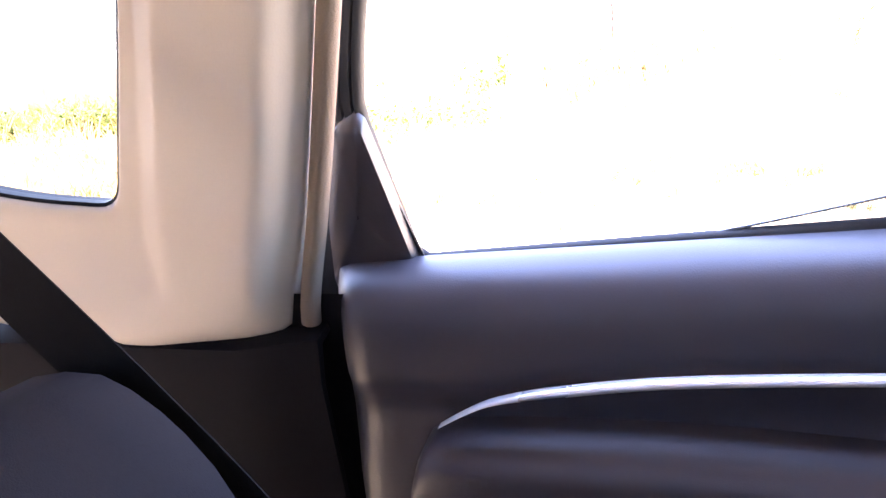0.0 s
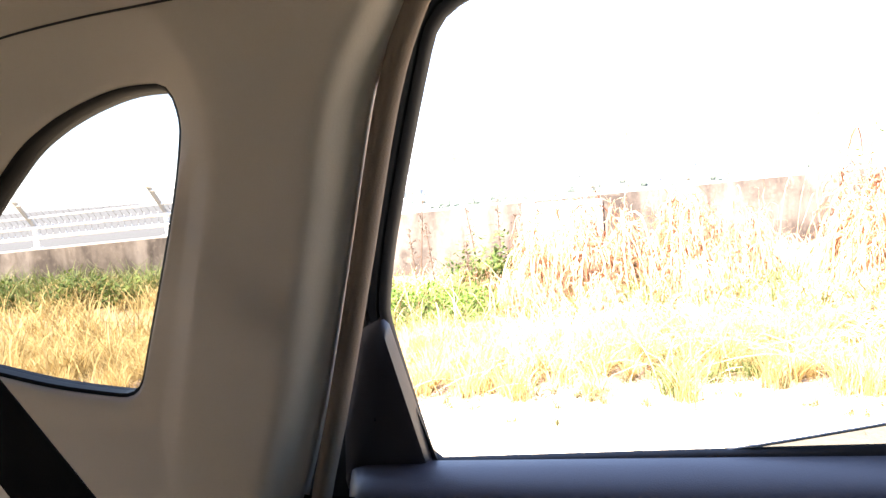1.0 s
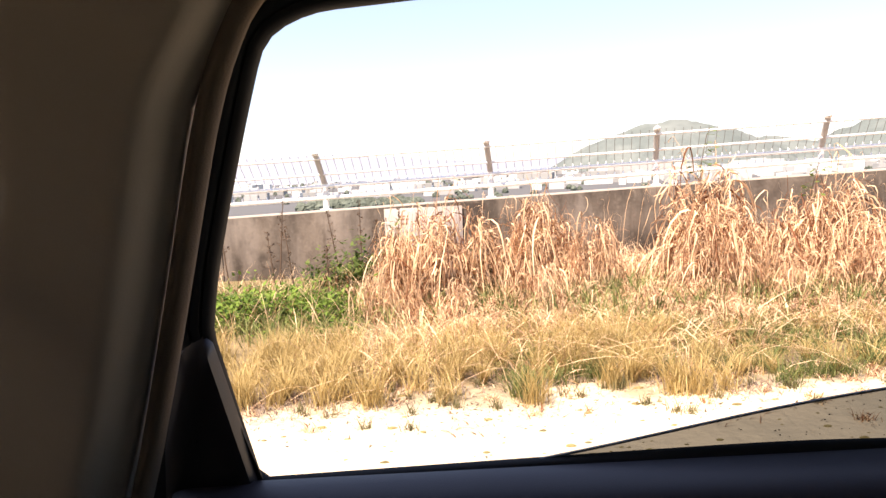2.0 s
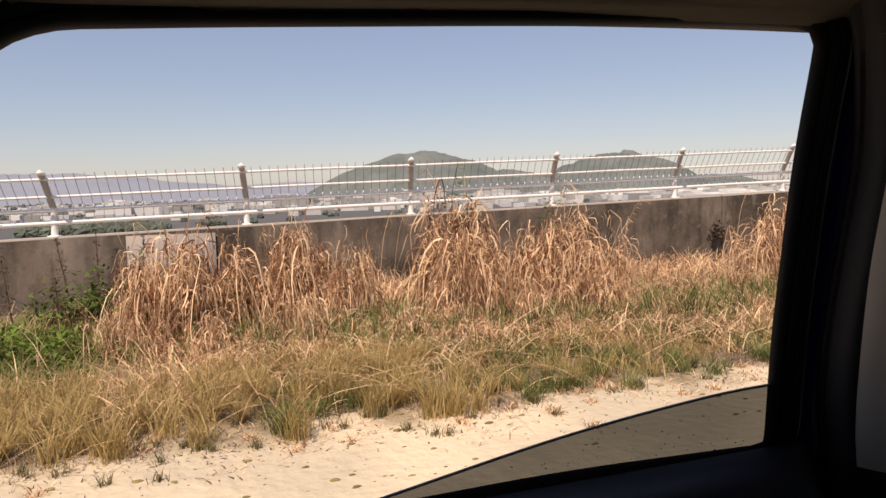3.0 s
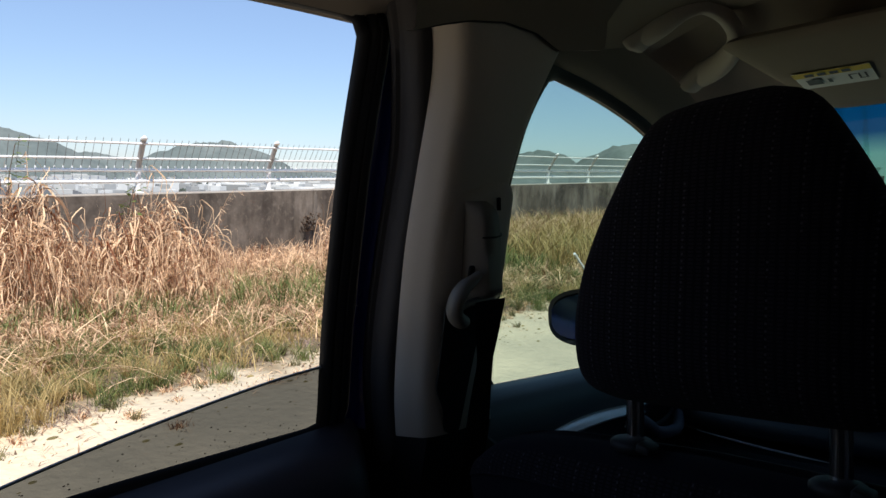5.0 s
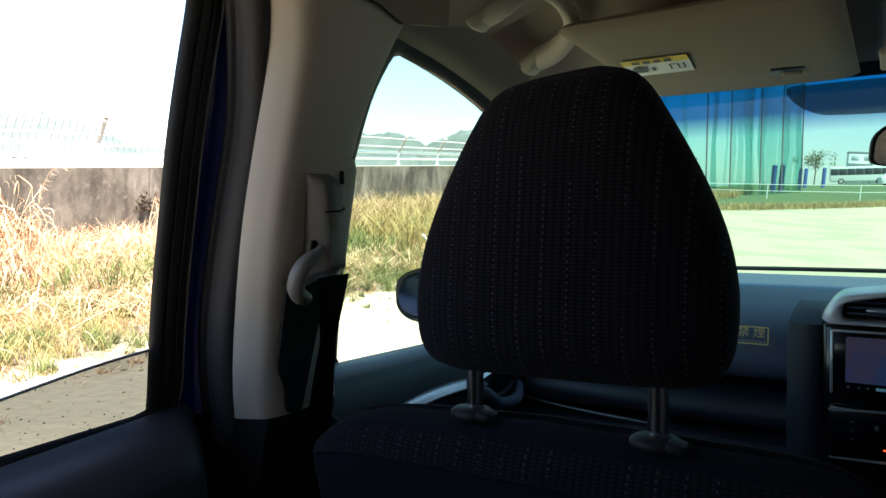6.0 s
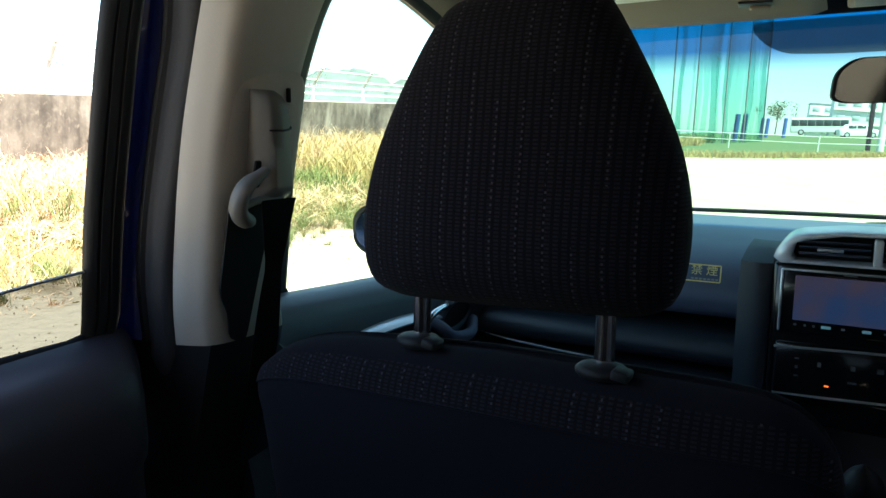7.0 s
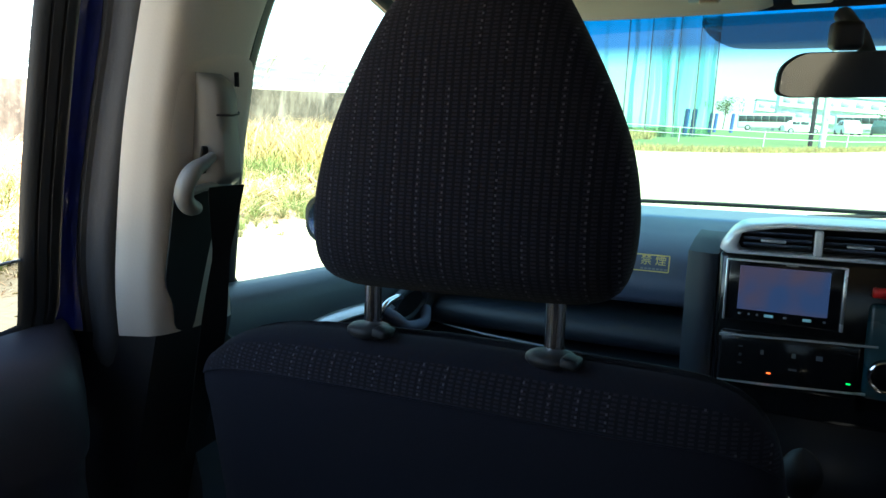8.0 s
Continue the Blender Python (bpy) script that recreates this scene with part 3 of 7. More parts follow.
fm = finish(bm, "foot", FENCEPAINT)
for y in POST_Y:
    p = new("post", pm)
    p.parent = fence
    p.matrix_basis = pose(WALL_X, y, wall_top(y), 0, 0, -12)
    for nm, me, lab in (("arm", am, "leaning arm, darkened in colour for shade"), ("cap", cm, "pointed white cap"), ("foot", fm, "")):
        c = new(nm, me)
        c.parent = p
        tagged(c, lab)


def rail_at(h):
    return 0.0 if h < BEND else LEAN * (h - BEND) / (TOP - BEND)


RAILS = ((0.612, 0.014), (0.43, 0.014), (0.285, 0.021), (0.150, 0.024))
for h, r in RAILS:
    for y0, y1 in zip(POST_Y, POST_Y[1:]):
        x = WALL_X + rail_at(h) + (0.02 if h < BEND else 0.012)
        sag = 0.004 * math.sin(y0 * 3)
        part("rail", tube([(x, y0 - 0.01, wall_top(y0) + h), (x, (y0 + y1) / 2, wall_top((y0 + y1) / 2) + h + sag), (x, y1 + 0.01, wall_top(y1) + h)], r, 8), FENCEPAINT, fence)


def picket_rows(bm=None):
    pts = [(0.022, 0, 0.150), (0.022, 0, BEND - 0.01), (0.030 + 0.0, 0, BEND + 0.02), (LEAN + 0.012 + 0.016, 0, TOP + 0.012)]
    return tube(pts, 0.0029, 5, bm=bm)


def stub_rows(h):
    return tube([(0.022, 0, h), (0.022, 0, h + 0.052), (0.022, 0, h + 0.058)], [0.010, 0.009, 0.002], 6)


pk = finish(picket_rows(), "picket", PICKET)
st, st2 = finish(stub_rows(0.285), "peg", FENCEPAINT), finish(stub_rows(0.150), "peg", FENCEPAINT)
rest = []
for y0 in POST_Y[:-1]:
    for i in range(1, 20):
        y = y0 + 0.1 * i
        m = pose(WALL_X, y, wall_top(y), 0, 0.6 * math.sin(y * 17), -11)
        if -2.2 < y < 12.0:
            for nm, me in (("picket", pk), ("peg", st), ("peg", st2)):
                o = new(nm, me)
                o.parent = fence
                o.matrix_basis = m
        else:
            rest.append(m)


def joined(name, me, places, mat, parent, label):
    """Many copies of one small mesh in one object."""
    co = np.empty(len(me.vertices) * 3)
    me.vertices.foreach_get("co", co)
    co = co.reshape(-1, 3)
    faces = [tuple(p.vertices) for p in me.polygons]
    vs, fs = [], []
    for m in places:
        k = len(vs)
        a = np.array(m)
        vs.extend(map(tuple, co @ a[:3, :3].T + a[:3, 3]))
        fs.extend(tuple(i + k for i in q) for q in faces)
    out = bpy.data.meshes.new(name)
    out.from_pydata(vs, [], fs)
    out.materials.append(mat)
    ob = new(name, out)
    ob.parent = parent
    return tagged(ob, label, kind="stuff")


joined("pickets", pk, rest, PICKET, fence, "thin railing bars farther along")
joined("pegs", st, rest, FENCEPAINT, fence, "short white pegs farther along")
joined("pegs", st2, rest, FENCEPAINT, fence, "short white pegs farther along")


def sign_board():
    s = thing("sign_board", "faded white notice board on the concrete wall", "sign", m=pose(WALL_X + 0.155, -0.06, 0.45))
    part("board", block((0.012, 0.93, 0.66), None, 0.003, 1), material("faded board", (0.36, 0.31, 0.27), 0.7, vary=0.12, scale=3, fine=40, bump=0.05), s)
    t = text_mesh("入", 0.14)
    t.transform(pose(0.0085, -0.06, 0.20, 90, 0, 90))
    part("character", t, RED, s, "faded red character", smooth=0)
    red = bmesh.new()
    for y, z, sy, sz in ((-0.23, 0.20, 0.10, 0.018), (-0.23, 0.235, 0.11, 0.014), (-0.265, 0.17, 0.012, 0.06), (-0.20, 0.17, 0.012, 0.06), (-0.23, 0.145, 0.10, 0.014), (0.11, 0.215, 0.10, 0.016), (0.11, 0.18, 0.02, 0.08), (0.11, 0.15, 0.10, 0.014), (0.27, 0.2, 0.08, 0.015), (0.27, 0.16, 0.09, 0.015)):
        block((0.002, sy, sz), pose(0.0075, y, z), 0, 1, red)
    tagged(part("heading_bars", red, RED, s, "faded red unreadable heading", smooth=0), kind="stuff")
    rnd = random.Random(3)
    for r in range(6):
        grey = bmesh.new()
        y = -0.27
        while y < 0.26:
            w = rnd.uniform(0.02, 0.07)
            block((0.002, w, 0.018), pose(0.0075, y + w / 2, 0.06 - 0.055 * r), 0, 1, grey)
            y += w + rnd.uniform(0.01, 0.03)
        tagged(part("text_row", grey, GREYPRINT, s, "row of faded unreadable text", smooth=0), kind="stuff")


sign_board()


# ---- plants on the verge ----
def blades(name, mat, n, place, height, width, arch, seed, droop=0.55, segs=4, wild=0.5):
    """Grass blades as one mesh: each a tapering ribbon that bends over. place(rng, n) gives the feet."""
    rng = np.random.default_rng(seed)
    feet = place(rng, n)
    n = len(feet)
    h = height(rng, feet)
    turn = rng.uniform(0, 2 * np.pi, n)
    lean = rng.uniform(0.05, wild, n)
    bend = arch * rng.uniform(0.3, 1.4, n)
    w = width * rng.uniform(0.6, 1.4, n)
    face = turn + rng.uniform(-1.2, 1.2, n) + np.pi / 2
    t = np.linspace(0, 1, segs + 1)
    out = h[:, None] * (lean[:, None] * t + 0.75 * bend[:, None] * t ** 3)
    up = h[:, None] * (t - droop * np.minimum(bend, 1.1)[:, None] * t ** 4)
    cx = feet[:, 0, None] + out * np.cos(turn)[:, None]
    cy = feet[:, 1, None] + out * np.sin(turn)[:, None]
    cz = feet[:, 2, None] + up
    ww = w[:, None] * (1 - t ** 1.6 * 0.92) / 2
    dx, dy = np.cos(face)[:, None] * ww, np.sin(face)[:, None] * ww
    left = np.stack([cx - dx, cy - dy, cz], -1)
    right = np.stack([cx + dx, cy + dy, cz], -1)
    verts = np.stack([left, right], 2).reshape(-1, 3)
    k = 2 * (segs + 1)
    base = (np.arange(n) * k)[:, None, None]
    s = np.arange(segs)[None, :, None] * 2
    quad = np.array([0, 1, 3, 2])[None, None, :]
    faces = (base + s + quad).reshape(-1, 4)
    me = bpy.data.meshes.new(name)
    me.vertices.add(len(verts))
    me.vertices.foreach_set("co", verts.astype(np.float32).ravel())
    me.loops.add(faces.size)
    me.loops.foreach_set("vertex_index", faces.astype(np.int32).ravel())
    me.polygons.add(len(faces))
    me.polygons.foreach_set("loop_start", np.arange(len(faces), dtype=np.int32) * 4)
    me.update(calc_edges=True)
    me.validate()
    me.materials.append(mat)
    return me


def leafy(name, base, tip, spread=0.75, patch=0.9, shift=-0.32, through=0.22):
    """Blade and leaf colours between two tones, blade by blade, a little light coming through."""
    m = bpy.data.materials.new(name)
    m.use_nodes = True
    n, l = m.node_tree.nodes, m.node_tree.links
    b = n["Principled BSDF"]
    g, mix, tc, no = n.new("ShaderNodeNewGeometry"), n.new("ShaderNodeMix"), n.new("ShaderNodeTexCoord"), n.new("ShaderNodeTexNoise")
    mix.data_type = "RGBA"
    no.inputs["Scale"].default_value = 2.5
    l.new(tc.outputs["Object"], no.inputs["Vector"])
    avg = n.new("ShaderNodeMath")
    avg.operation = "MULTIPLY_ADD"
    l.new(g.outputs["Random Per Island"], avg.inputs[0])
    avg.inputs[1].default_value = spread
    sub = n.new("ShaderNodeMath")
    sub.operation = "MULTIPLY_ADD"
    l.new(no.outputs["Fac"], sub.inputs[0])
    sub.inputs[1].default_value, sub.inputs[2].default_value = patch, shift
    l.new(sub.outputs[0], avg.inputs[2])
    l.new(avg.outputs[0], mix.inputs["Factor"])
    mix.inputs["A"].default_value, mix.inputs["B"].default_value = (*base, 1), (*tip, 1)
    l.new(mix.outputs["Result"], b.inputs["Base Color"])
    b.inputs["Roughness"].default_value = 0.7
    b.inputs["Specular IOR Level"].default_value = 0.25
    thin, add = n.new("ShaderNodeBsdfTranslucent"), n.new("ShaderNodeMixShader")
    l.new(mix.outputs["Result"], thin.inputs["Color"])
    add.inputs["Fac"].default_value = through
    l.new(b.outputs["BSDF"], add.inputs[1])
    l.new(thin.outputs["BSDF"], add.inputs[2])
    l.new(add.outputs["Shader"], n["Material Output"].inputs["Surface"])
    return m


REED = leafy("dry reed", (0.150, 0.046, 0.015), (1.0, 0.70, 0.43), 1.35, 0.9, -0.57, 0.14)
STRAW = leafy("straw grass", (0.27, 0.18, 0.052), (0.60, 0.455, 0.205))
GREEN = leafy("green grass", (0.048, 0.080, 0.020), (0.27, 0.285, 0.095))
WEED = leafy("green weed leaves", (0.030, 0.060, 0.011), (0.155, 0.195, 0.042))
THATCH = leafy("dead verge thatch", (0.105, 0.072, 0.055), (0.42, 0.32, 0.255))
OLIVE = leafy("olive tuft blades", (0.070, 0.072, 0.026), (0.27, 0.225, 0.11))
LUSH = leafy("lush green leaves", (0.045, 0.095, 0.010), (0.20, 0.29, 0.045))
TWIG = material("dry stalk", (0.10, 0.06, 0.035), 0.9, vary=0.2, bump=0.0)


def tuft(rx, ry):
    def place(rng, n):
        r, a = np.sqrt(rng.uniform(0, 1, n)), rng.uniform(0, 2 * np.pi, n)
        return np.stack([rx * r * np.cos(a), ry * r * np.sin(a), np.full(n, -0.02)], -1)
    return place


def ribbons(name, mat, c, side, half):
    """Leaves as one mesh: centre lines (n, s, 3), side vectors (n, s, 3) and half widths (n, s)."""
    n, s = half.shape
    off = side * half[:, :, None]
    verts = np.stack([c - off, c + off], 2).reshape(-1, 3)
    k = 2 * s
    faces = ((np.arange(n) * k)[:, None, None] + np.arange(s - 1)[None, :, None] * 2 + np.array([0, 1, 3, 2])[None, None, :]).reshape(-1, 4)
    me = bpy.data.meshes.new(name)
    me.vertices.add(len(verts))
    me.vertices.foreach_set("co", verts.astype(np.float32).ravel())
    me.loops.add(faces.size)
    me.loops.foreach_set("vertex_index", faces.astype(np.int32).ravel())
    me.polygons.add(len(faces))
    me.polygons.foreach_set("loop_start", np.arange(len(faces), dtype=np.int32) * 4)
    me.update(calc_edges=True)
    me.validate()
    me.materials.append(mat)
    return me


def reed_clump(seed, r, bunches, culms, leaves=9, slump=0.0):
    """A metre-tall dry clump: bunches of culms that splay apart, hung with long twisted withered leaves."""
    g = np.random.default_rng(seed)
    up = np.array([0, 0, 1.0])
    flat = np.array([1.0, 1.0, 0])
    ba, br = g.uniform(0, 2 * np.pi, bunches), r * np.sqrt(g.uniform(0, 1, bunches))
    bfoot = np.stack([br * np.cos(ba), br * np.sin(ba), 0 * ba - 0.02], -1)
    blean = bfoot * flat / r * (0.17 + 0.4 * slump) + g.normal(0, 0.10 + 0.25 * slump, (bunches, 3)) * flat
    btall = g.uniform(0.55, 1.0, bunches) * (1 - 0.22 * (br / r) ** 2)
    btall[0] = 1.0
    b = g.integers(0, bunches, culms)
    foot = bfoot[b] + g.normal(0, 0.022, (culms, 3)) * flat
    H = btall[b] * g.uniform(0.62, 1.0, culms)
    lean = blean[b] + g.normal(0, 0.05, (culms, 3)) * flat
    S = 9
    t = np.linspace(0, 1, S)

    def on(f, h, le, u):
        return f + up * (h * (u - (0.10 + 0.35 * slump) * u ** 4))[..., None] + le * (h * (0.85 * u ** 1.6 + 0.45 * u ** 5))[..., None]
    stalk = on(foot[:, None, :], H[:, None], lean[:, None, :], np.broadcast_to(t, (culms, S)))
    az = g.uniform(0, 2 * np.pi, culms)
    sside = np.broadcast_to(np.stack([np.cos(az), np.sin(az), 0 * az], -1)[:, None, :], (culms, S, 3))
    n = culms * leaves
    k = np.repeat(np.arange(culms), leaves)
    u = 0.08 + 0.90 * g.uniform(0, 1, n) ** 0.8
    root = on(foot[k], H[k], lean[k], u)
    away = np.arctan2(lean[k][:, 1], lean[k][:, 0])
    az = np.where(g.uniform(0, 1, n) < 0.55, away + g.normal(0, 0.9, n), g.uniform(0, 2 * np.pi, n))
    d = np.stack([np.cos(az), np.sin(az), 0 * az], -1)
    kind = g.uniform(0, 1, n)
    arching = (kind < 0.46) & (u > 0.30)
    stray = kind > 0.90
    L = np.where(arching, g.uniform(0.22, 0.60, n), g.uniform(0.18, 0.50, n))
    out = np.where(arching, g.uniform(0.30, 0.95, n), g.uniform(0.06, 0.42, n))
    s = t[None, :]
    hang = 0.16 * s - g.uniform(0.55, 1.15, n)[:, None] * (0.35 * s + 0.62 * s * s)
    lift, sag = g.uniform(0.35, 0.95, n)[:, None], g.uniform(1.0, 1.9, n)[:, None]
    arch = lift * s - sag * s ** 2.2
    poke = g.uniform(0.5, 1.0, n)[:, None] * s - 0.25 * s ** 3
    rise = np.where(arching[:, None], arch, np.where(stray[:, None], poke, hang))
    c = root[:, None, :] + d[:, None, :] * (L[:, None] * out[:, None] * (s - 0.30 * s * s))[..., None] + up * (L[:, None] * rise)[..., None]
    for m, w in ((1, 0.034), (2, 0.020), (3, 0.013)):
        c = c + g.normal(0, w, (n, 1, 3)) * np.sin(m * np.pi * t)[None, :, None]
    c[..., 2] = np.maximum(c[..., 2], 0.008 + 0.03 * g.uniform(0, 1, (n, 1)))
    tw = g.uniform(-1.2, 1.2, n)[:, None] + g.normal(0, 1.3, n)[:, None] * s
    flatside = np.stack([-np.sin(az), np.cos(az), 0 * az], -1)[:, None, :]
    sd = flatside * np.cos(tw)[..., None] + (0.75 * up + 0.65 * d[:, None, :]) * np.sin(tw)[..., None]
    w = ((0.0023 + 0.0053 * g.uniform(0, 1, n) ** 1.4) * np.where(stray, 0.6, 1.0))[:, None] * np.interp(t, (0, 0.15, 0.45, 0.75, 1), (0.45, 0.9, 1.0, 0.7, 0.04))[None, :]
    return ribbons("stem", REED, stalk, sside, np.broadcast_to(0.0030 * (1 - 0.5 * t), (culms, S))), ribbons("foliage", REED, c, sd, w)


clump_meshes = [reed_clump(1, 0.17, 7, 46, 14), reed_clump(2, 0.20, 8, 52, 14), reed_clump(3, 0.15, 6, 38, 14), reed_clump(4, 0.26, 9, 52, 13, 0.7), reed_clump(5, 0.16, 6, 42, 15), reed_clump(6, 0.19, 7, 48, 14), reed_clump(7, 0.30, 10, 56, 12, 1.0)]
rnd = random.Random(12)
# y, x, height, stretch by stretch along the wall
CLUMPS = [
    (-0.26, -6.1, 1.00), (-0.10, -6.0, 0.93), (0.06, -6.1, 1.07), (0.20, -6.1, 1.18), (-0.34, -5.8, 0.61), (0.27, -5.9, 0.89), (0.14, -5.6, 0.56),
    (0.80, -6.1, 1.07), (0.90, -6.1, 1.18), (1.00, -6.1, 1.09), (1.12, -6.1, 1.00), (0.80, -5.7, 0.66), (1.08, -5.6, 0.61),
    (1.30, -6.1, 0.92), (1.46, -6.1, 0.86), (1.30, -5.5, 0.40), (1.52, -5.4, 0.44), (1.74, -5.4, 0.46), (1.95, -5.3, 0.42)]
CLUMPS += [
    (2.30, -6.1, 1.10), (2.38, -6.1, 1.47), (2.52, -6.1, 1.33), (2.68, -6.1, 1.24), (2.84, -6.0, 0.93), (2.24, -5.7, 0.82), (2.52, -5.6, 0.91), (2.80, -5.6, 0.68), (3.02, -5.9, 0.68),
    (3.24, -6.1, 1.04), (3.38, -6.1, 1.29), (3.56, -6.1, 1.11), (3.74, -6.1, 1.15), (3.90, -6.1, 0.98), (4.02, -6.1, 0.70), (3.30, -5.6, 0.77), (3.62, -5.6, 0.82), (3.92, -5.5, 0.62), (3.10, -5.2, 0.37), (2.40, -5.1, 0.33)]
CLUMPS += [
    (4.28, -6.0, 0.42), (4.55, -6.1, 0.38), (4.75, -6.2, 0.46), (4.98, -6.0, 0.40), (5.22, -6.1, 0.42), (4.50, -5.4, 0.30),
    (5.42, -6.2, 0.51), (5.70, -6.2, 0.64), (5.92, -6.2, 0.80), (6.12, -6.2, 1.02), (6.34, -6.2, 1.24), (6.60, -6.3, 1.24), (6.95, -6.3, 1.09), (5.80, -5.5, 0.44), (6.50, -5.5, 0.55), (7.40, -6.3, 0.87), (7.90, -6.2, 0.73), (8.50, -6.4, 0.68), (9.20, -6.4, 0.61)]
CLUMPS += [(4.35, -7.0, 0.58), (4.75, -7.3, 0.52), (5.15, -7.0, 0.60), (5.55, -7.2, 0.56), (1.75, -7.2, 0.50), (2.0, -7.0, 0.42), (0.48, -7.1, 0.55)]
CLUMPS += [(rnd.uniform(-0.3, 8.5), rnd.uniform(-5.5, -4.95), rnd.uniform(0.20, 0.38)) for _ in range(12)]
for i, (y, x, h) in enumerate(CLUMPS):
    k = (6 if i % 2 else 3) if h < 0.7 else rnd.choice((0, 1, 2, 4, 5))
    h *= 1.10 if h > 0.6 else 1.0
    w = h * rnd.uniform(0.66, 0.88) + (0.18 if h < 0.6 else 0.0)
    m = Matrix.Translation((x + rnd.uniform(-0.1, 0.1), y, ground_z(x, y))) @ Matrix.Rotation(rnd.uniform(0, 6.28), 4, "Z") @ Matrix.Diagonal((w, w, h, 1))
    o = thing("reed_clump", "tall dry tan reed clump hung with withered leaves" if h > 0.6 else "low slumped tan reed clump", "grass clump", group="reed clumps along the wall", m=m)
    for nm, me in zip(("stem", "foliage"), clump_meshes[k]):
        q = new(nm, me)
        q.parent = o
        tagged(q, kind="stuff")


def seed_stalk(y, x, h, seed):
    """One tall dry culm whose thin feathery head nods over."""
    g = random.Random(seed)
    a = g.uniform(0, 6.28)
    d = Vector((math.cos(a), math.sin(a), 0))
    t = thing("reed_stalk", "single dry reed culm with a nodding seed head", "reed", group="single reed culms", m=pose(x, y, ground_z(x, y) - 0.02))
    line = [Vector((0, 0, h * u)) + d * h * (0.10 * u + 0.11 * u ** 6) - Vector((0, 0, h * 0.04 * u ** 8)) for u in [k / 10 for k in range(11)]]
    part("culm", tube(line, [0.0034 - 0.00018 * k for k in range(11)], 5), REED, t)
    tip, top = bmesh.new(), line[-1]
    for i in range(16):
        p = line[8].lerp(top, i / 10) if i < 10 else top + (d * 0.6 + Vector((0, 0, -0.5))) * 0.02 * (i - 9)
        q = p + (d + Vector((g.uniform(-1, 1), g.uniform(-1, 1), g.uniform(-1.0, 0.4)))) * g.uniform(0.02, 0.05)
        side_v = Vector((-d[1], d[0], 0.3)) * 0.0035
        tip.faces.new([tip.verts.new(v) for v in (p - side_v, p + side_v, q + side_v * 0.3, q - side_v * 0.3)])
    tagged(part("seed_head", tip, REED, t, smooth=0), kind="stuff")
    return t


for y, x, h, k in ((4.36, -6.4, 1.15, 1), (4.62, -6.7, 0.95, 2), (1.72, -6.3, 1.10, 7), (1.90, -6.5, 1.22, 8), (0.50, -6.4, 1.05, 9), (2.42, -6.2, 1.50, 10), (2.58, -6.2, 1.44, 11), (2.30, -6.1, 1.40, 12), (5.95, -6.5, 1.25, 13), (0.62, -6.6, 0.95, 14)):
    seed_stalk(y, x, h, k)


def climbing_vine(x, y, h, seed):
    """A thin green shoot that climbs through a clump and opens its leaves above it."""
    g = random.Random(seed)
    t = thing("climbing_vine", "thin green vine climbing out of a dry reed clump", "vine", m=pose(x, y, ground_z(x, y) - 0.02))
    line = curve([(0, 0, 0), (0.03, 0.05, h * 0.4), (-0.02, 0.0, h * 0.75), (0.02, 0.04, h)], 20)
    part("stem", tube(line, 0.003, 5), TWIG, t)
    for i in range(20):
        p = line[g.randrange(15, 20)]
        a, r = g.uniform(0, 6.28), g.uniform(0.02, 0.09)
        q = p + Vector((r * math.cos(a), r * math.sin(a), g.uniform(-0.05, 0.06)))
        d, v = Vector((math.cos(a), math.sin(a), g.uniform(-0.6, 0.3))) * 0.045, Vector((-math.sin(a), math.cos(a), 0.3)) * 0.022
        bm = bmesh.new()
        tube([p, q], 0.0012, 4, bm=bm)
        bm.faces.new([bm.verts.new(k) for k in (q, q + d * 0.45 + v, q + d, q + d * 0.45 - v)])
        part("leaf", bm, WEED, t, smooth=0)


climbing_vine(-6.0, 2.36, 1.42, 5)
climbing_vine(-6.0, 3.30, 1.12, 6)


def band(x0, x1, y0, y1, power=1.0, clumpy=0.5, per=26, core=0.05):
    """Feet scattered over a strip, in uneven tufts, thinner towards the sand."""
    def place(rng, n):
        m = max(8, int(n / per))
        u = rng.uniform(0, 1, m) ** power
        cx, cy = x1 + (x0 - x1) * u, rng.uniform(y0, y1, m)
        k = rng.integers(0, m, n)
        s = core + clumpy * 0.12 * rng.uniform(0.4, 1.6, n)
        x, y = cx[k] + rng.normal(0, 1, n) * s, cy[k] + rng.normal(0, 1, n) * s
        z = np.array([ground_z(a, b) - 0.01 for a, b in zip(x, y)])
        return np.stack([x, y, z], -1)
    return place


def strip(name, mat, n, area, h0, h1, width, arch, seed, label, wild=0.5, segs=3):
    me = blades(name, mat, n, area, lambda g, f: g.uniform(h0, h1, len(f)), width, arch, seed, wild=wild, segs=segs)
    return tagged(new(name, me), label, "grass", kind="stuff")


